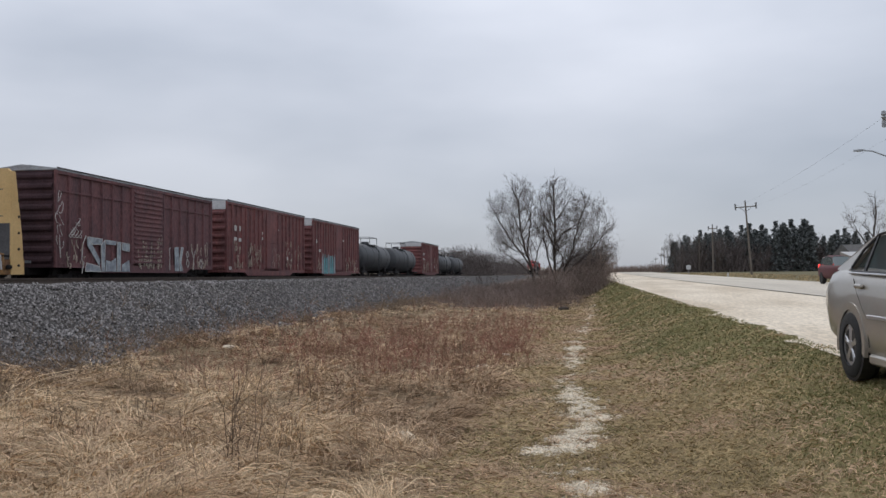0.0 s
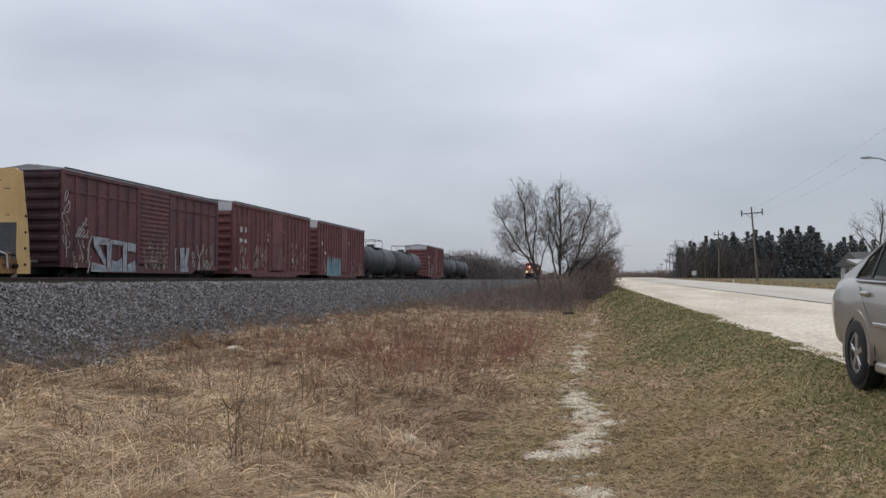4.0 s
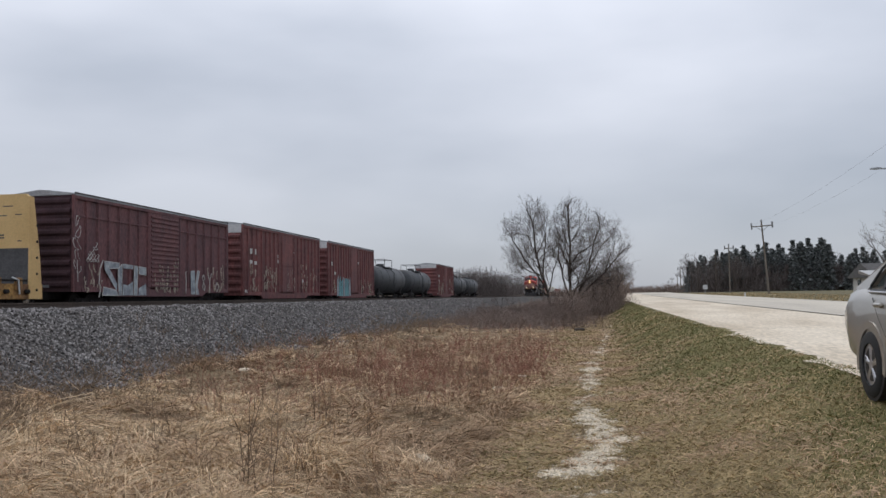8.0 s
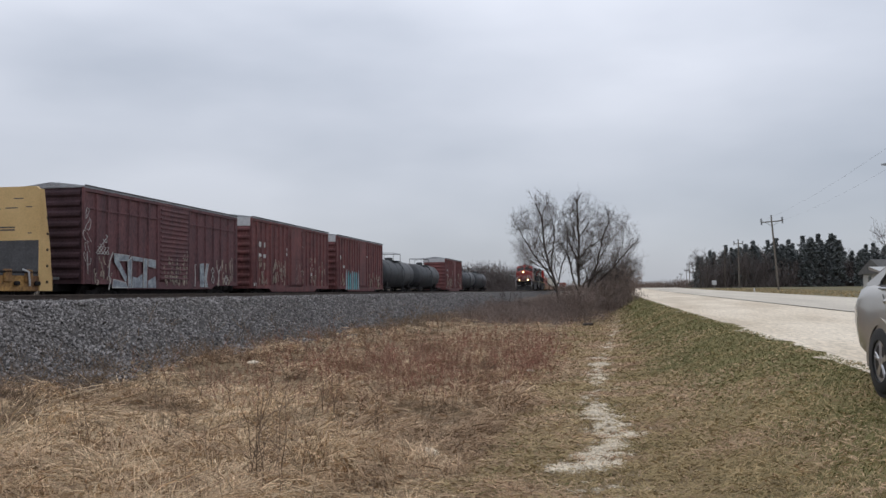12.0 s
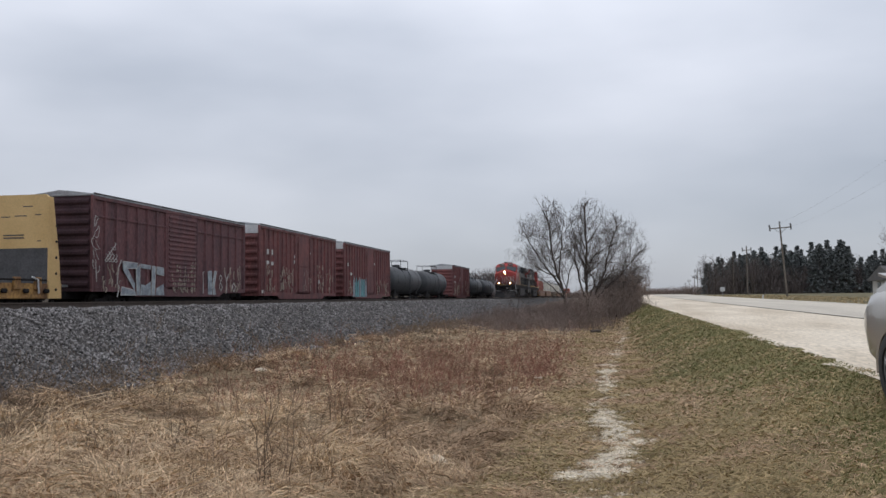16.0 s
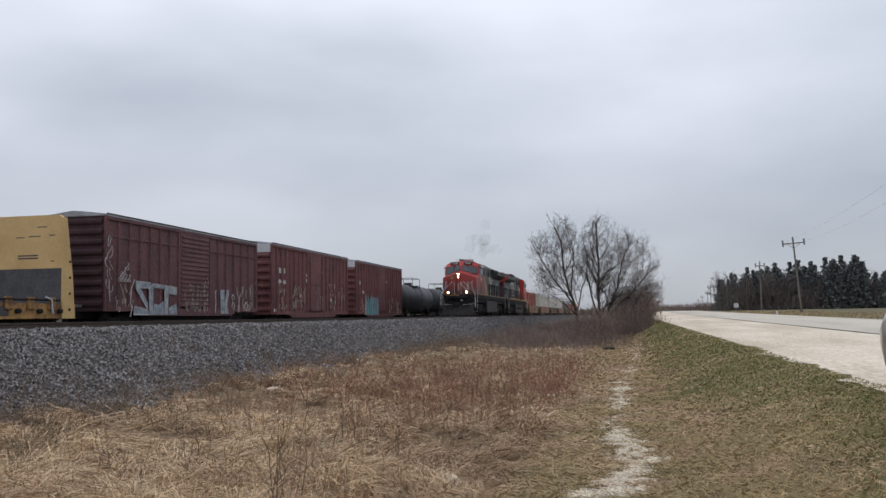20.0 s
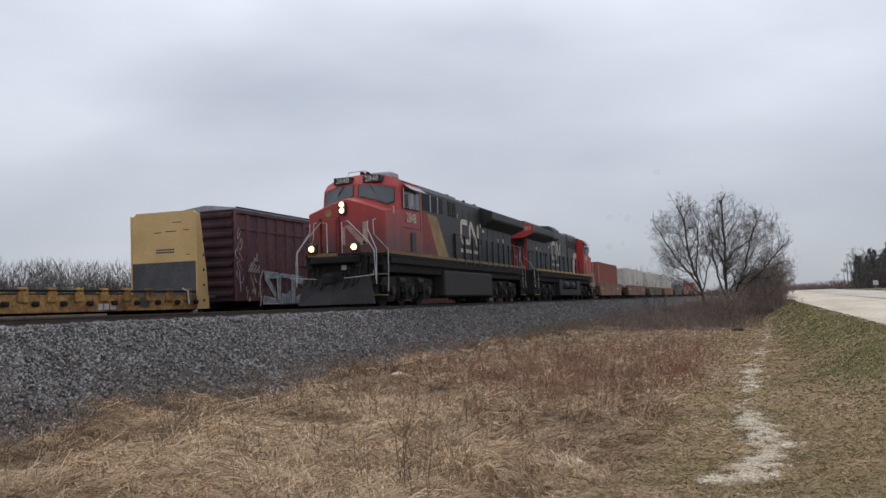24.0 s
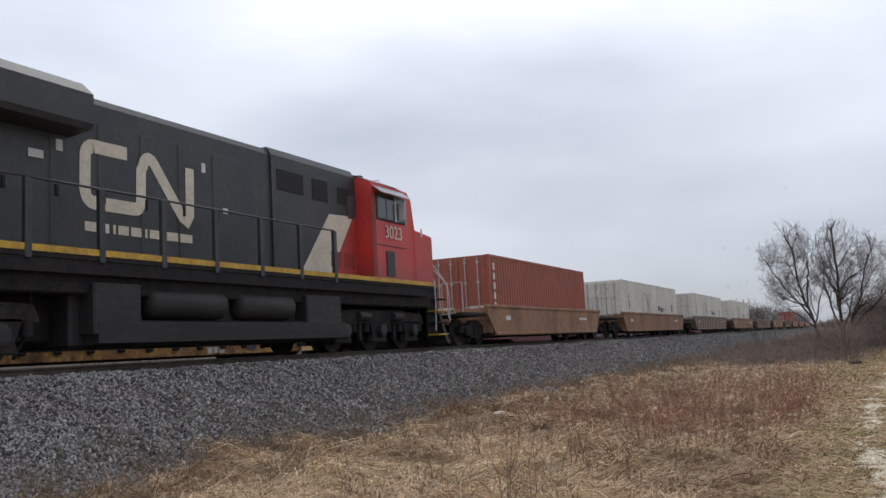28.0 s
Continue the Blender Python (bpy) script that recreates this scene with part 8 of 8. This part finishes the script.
for x, y, s in ((61, 213, 0.6), (64.5, 213, 0.75), (69, 213, 0.7), (75, 216, 0.8), (-24.6, 262, 0.62), (-27.2, 266, 0.6), (-29.8, 262, 0.56)):
    copy_thing(con[1], pose(x, y, float(ground_z(x, y)) if x > 0 else 0.2, 0, 0, x * 40) @ Matrix.Scale(s, 4))
far_brush("left_brush", "far grey-brown leafless brush beyond the parked train", (-70, -66, -62, -46, -34, -27), (20, 80, 150, 220, 240, 250), (2.3, 2.3, 2.0, 1.2, 0.8, 0.6), (2.5, 3.0, 4.5, 6.0, 8, 8), 50000, 71, M_TWIG, 0.035, 3.0, 0.7)
far_brush("left_wood", "far grey-brown leafless wood beyond the parked train", (-90, -92, -90, -86), (48, 85, 125, 180), (2.6, 2.6, 2.4, 2.2), (7.0, 7.2, 7.2, 7.5), 90000, 77, M_TWIG, 0.045, 3.0, 0.5)
far_brush("far_thicket", "dense grey-brown thicket beyond the parked train", (-34, -30, -26), (225, 245, 262), (0.5, 0.5, 0.5), (7.5, 9.5, 8.5), 26000, 78, M_TWIG, 0.06, 2.5, 0.5)
far_brush("track_end_thicket", "far leafless thicket along the railway", (-31, -30, -30), (300, 430, 600), (0.5, 1.0, 1.4), (9.0, 10.0, 11.0), 16000, 79, M_TWIG, 0.11, 2.0, 0.5)
far_brush("end_brush", "far leafless wood closing the road", (-10, 20, 50, 90), (330, 320, 300, 290), (1.6, 2.1, 2.1, 2.1), (2.6, 3.0, 4.0, 6.0), 36000, 72, M_SHRUB, 0.09)
far_brush("wood_understorey", "dark brush under the conifers", (29, 38, 50, 62), (207, 210, 210, 212), (2.0, 2.0, 2.0, 2.0), (4.5, 6.0, 6.5, 5.5), 40000, 73, M_TWIG, 0.07)
far_brush("hedge_brush", "leafless brown hedge along the bank", (1.9, 2.0, 2.6, 4.5, 8.5), (62, 75, 100, 150, 230), (0.4, 0.5, 0.7, 1.2, 1.9), (1.6, 2.2, 2.6, 2.8, 2.8), 14000, 74, M_SHRUB, 0.014, 0.7)
# Added band, not a seen growth: darkens what shows under the parked cars.
far_brush("gap_fill_weeds", "dark weed band added to darken the gaps under the parked cars", (-27.6, -27.6), (5, 175), (0.9, 1.3), (1.3, 1.3), 15000, 76, M_BARK, 0.02, 0.7)
far_brush("weed_brush", "low grey-brown brush and weeds between path and ballast", (-4.2, -4.2, -3.6, -3.0), (44, 58, 80, 130), (0.1, 0.15, 0.2, 0.4), (0.5, 1.1, 1.3, 1.5), 24000, 75, M_SHRUB, 0.010, 2.3, 0.9)
grasses()
stems()
loose_stone()
# single stones, a log and a stake in the field
for k, (x, y, s) in enumerate(((-1.73, 9.04, 0.085), (-1.62, 16.4, 0.07), (-6.9, 17.2, 0.08), (-1.3, 17.9, 0.05))):
    st = Build()
    bmesh.ops.create_icosphere(st.bm, subdivisions=2, radius=s)
    for v in st.bm.verts:
        v.co = Vector((v.co.x * 1.7, v.co.y, v.co.z * 0.65)) * (1 + 0.35 * noise.noise(v.co * 14 + Vector((k * 7, 0, 0))))
    ob = part("stone", st, M_PALE, None)
    ob.location = (x, y, float(ground_z(x, y)) + s * 0.6)
    tagged(ob, "pale limestone lump lying in dead grass", "stone", "loose pale stones")
log = part("log", Build().cyl((-0.24, 0, 0.07), (0.22, 0.12, 0.10), 0.085, 10, 0.07), M_BARK)
log.location = (-0.32, 42.5, float(ground_z(-0.32, 42.5)))
tagged(log, "dark short log lying beside the path", "log")
stake = part("stake", Build().box(-0.03, 0.03, -0.03, 0.03, -0.1, 0.72, 0.006), M_STALK)
stake.matrix_world = pose(-6.9, 39, 0.05, 0, -8, 0)
tagged(stake, "thin dark stake standing in the weeds", "stake")


# thin exhaust: small grey wisps that thin out in the air
M_SMOKE = bpy.data.materials.new("thin_grey_smoke")
M_SMOKE.use_nodes = True
M_SMOKE.node_tree.nodes["Principled BSDF"].inputs["Base Color"].default_value = (0.13, 0.105, 0.085, 1)
M_SMOKE.node_tree.nodes["Principled BSDF"].inputs["Roughness"].default_value = 1.0
M_SMOKE.node_tree.nodes["Principled BSDF"].inputs["Specular IOR Level"].default_value = 0.0
M_SMOKE.node_tree.nodes["Principled BSDF"].inputs["Alpha"].default_value = 0.06
smoke = thing("exhaust_smoke", "faint grey wisps of diesel exhaust above the train", "smoke")
wisps = []
srng = np.random.default_rng(88)
for k in range(24):
    w = Build()
    rad = srng.uniform(0.4, 0.8)
    w.bm.faces.new([w.bm.verts.new((rad * math.cos(a) * srng.uniform(0.7, 1.1), rad * math.sin(a) * srng.uniform(0.7, 1.1), 0)) for a in np.linspace(0, 2 * math.pi, 13)[:-1]])
    ob = part("wisp", w, M_SMOKE, smoke)
    wisps.append((ob, srng.normal(0, 1, 3) * np.array((0.9, 1.2, 0.75)), srng.uniform(0, 180, 3)))


def motions():
    walk(smoke, [(t, pose(XA, train_y(min(t, 20)) + 16 + 13.0 * max(t - 20, 0), RAIL_A + 5.2 + 1.9 * min(max(t - 13, 0) / 5, 1) + 0.4 * max(t - 20, 0))) for t in (0, 5, 10, 13, 15, 17, 18.5, 20, 21.5, 23, 25, 28)])
    for ob, d, turn in wisps:
        walk(ob, [(t, pose(*(d * k), *turn)) for t, k in ((0, 1.0), (12, 1.0), (15, 1.05), (20.3, 1.2), (21.5, 2.4), (23, 4.5), (25, 7.0), (28, 10.0))])
    walk(red_car, [(t, pose(15.2, 52 - 15 * t, 0.67 + 0.007 * max(0, 52 - 15 * t))) for t in (0, 1, 2, 4, 8, 28)])
    walk(white_car, [(t, pose(29.5 - 0.29 * t, 430 - 4.0 * t, road_z(300) + 0.02, 0, 0, -4)) for t in (0, 14, 28)])
    times = [0, 3, 6, 9, 12, 14, 16, 18, 20, 21, 22, 23, 24, 25, 26, 27, 28]
    for ob, behind, lift, turn in moving:
        walk(ob, [(t, pose(XA, train_y(t) + behind, RAIL_A + lift, 0, 0, turn)) for t in times])


motions()
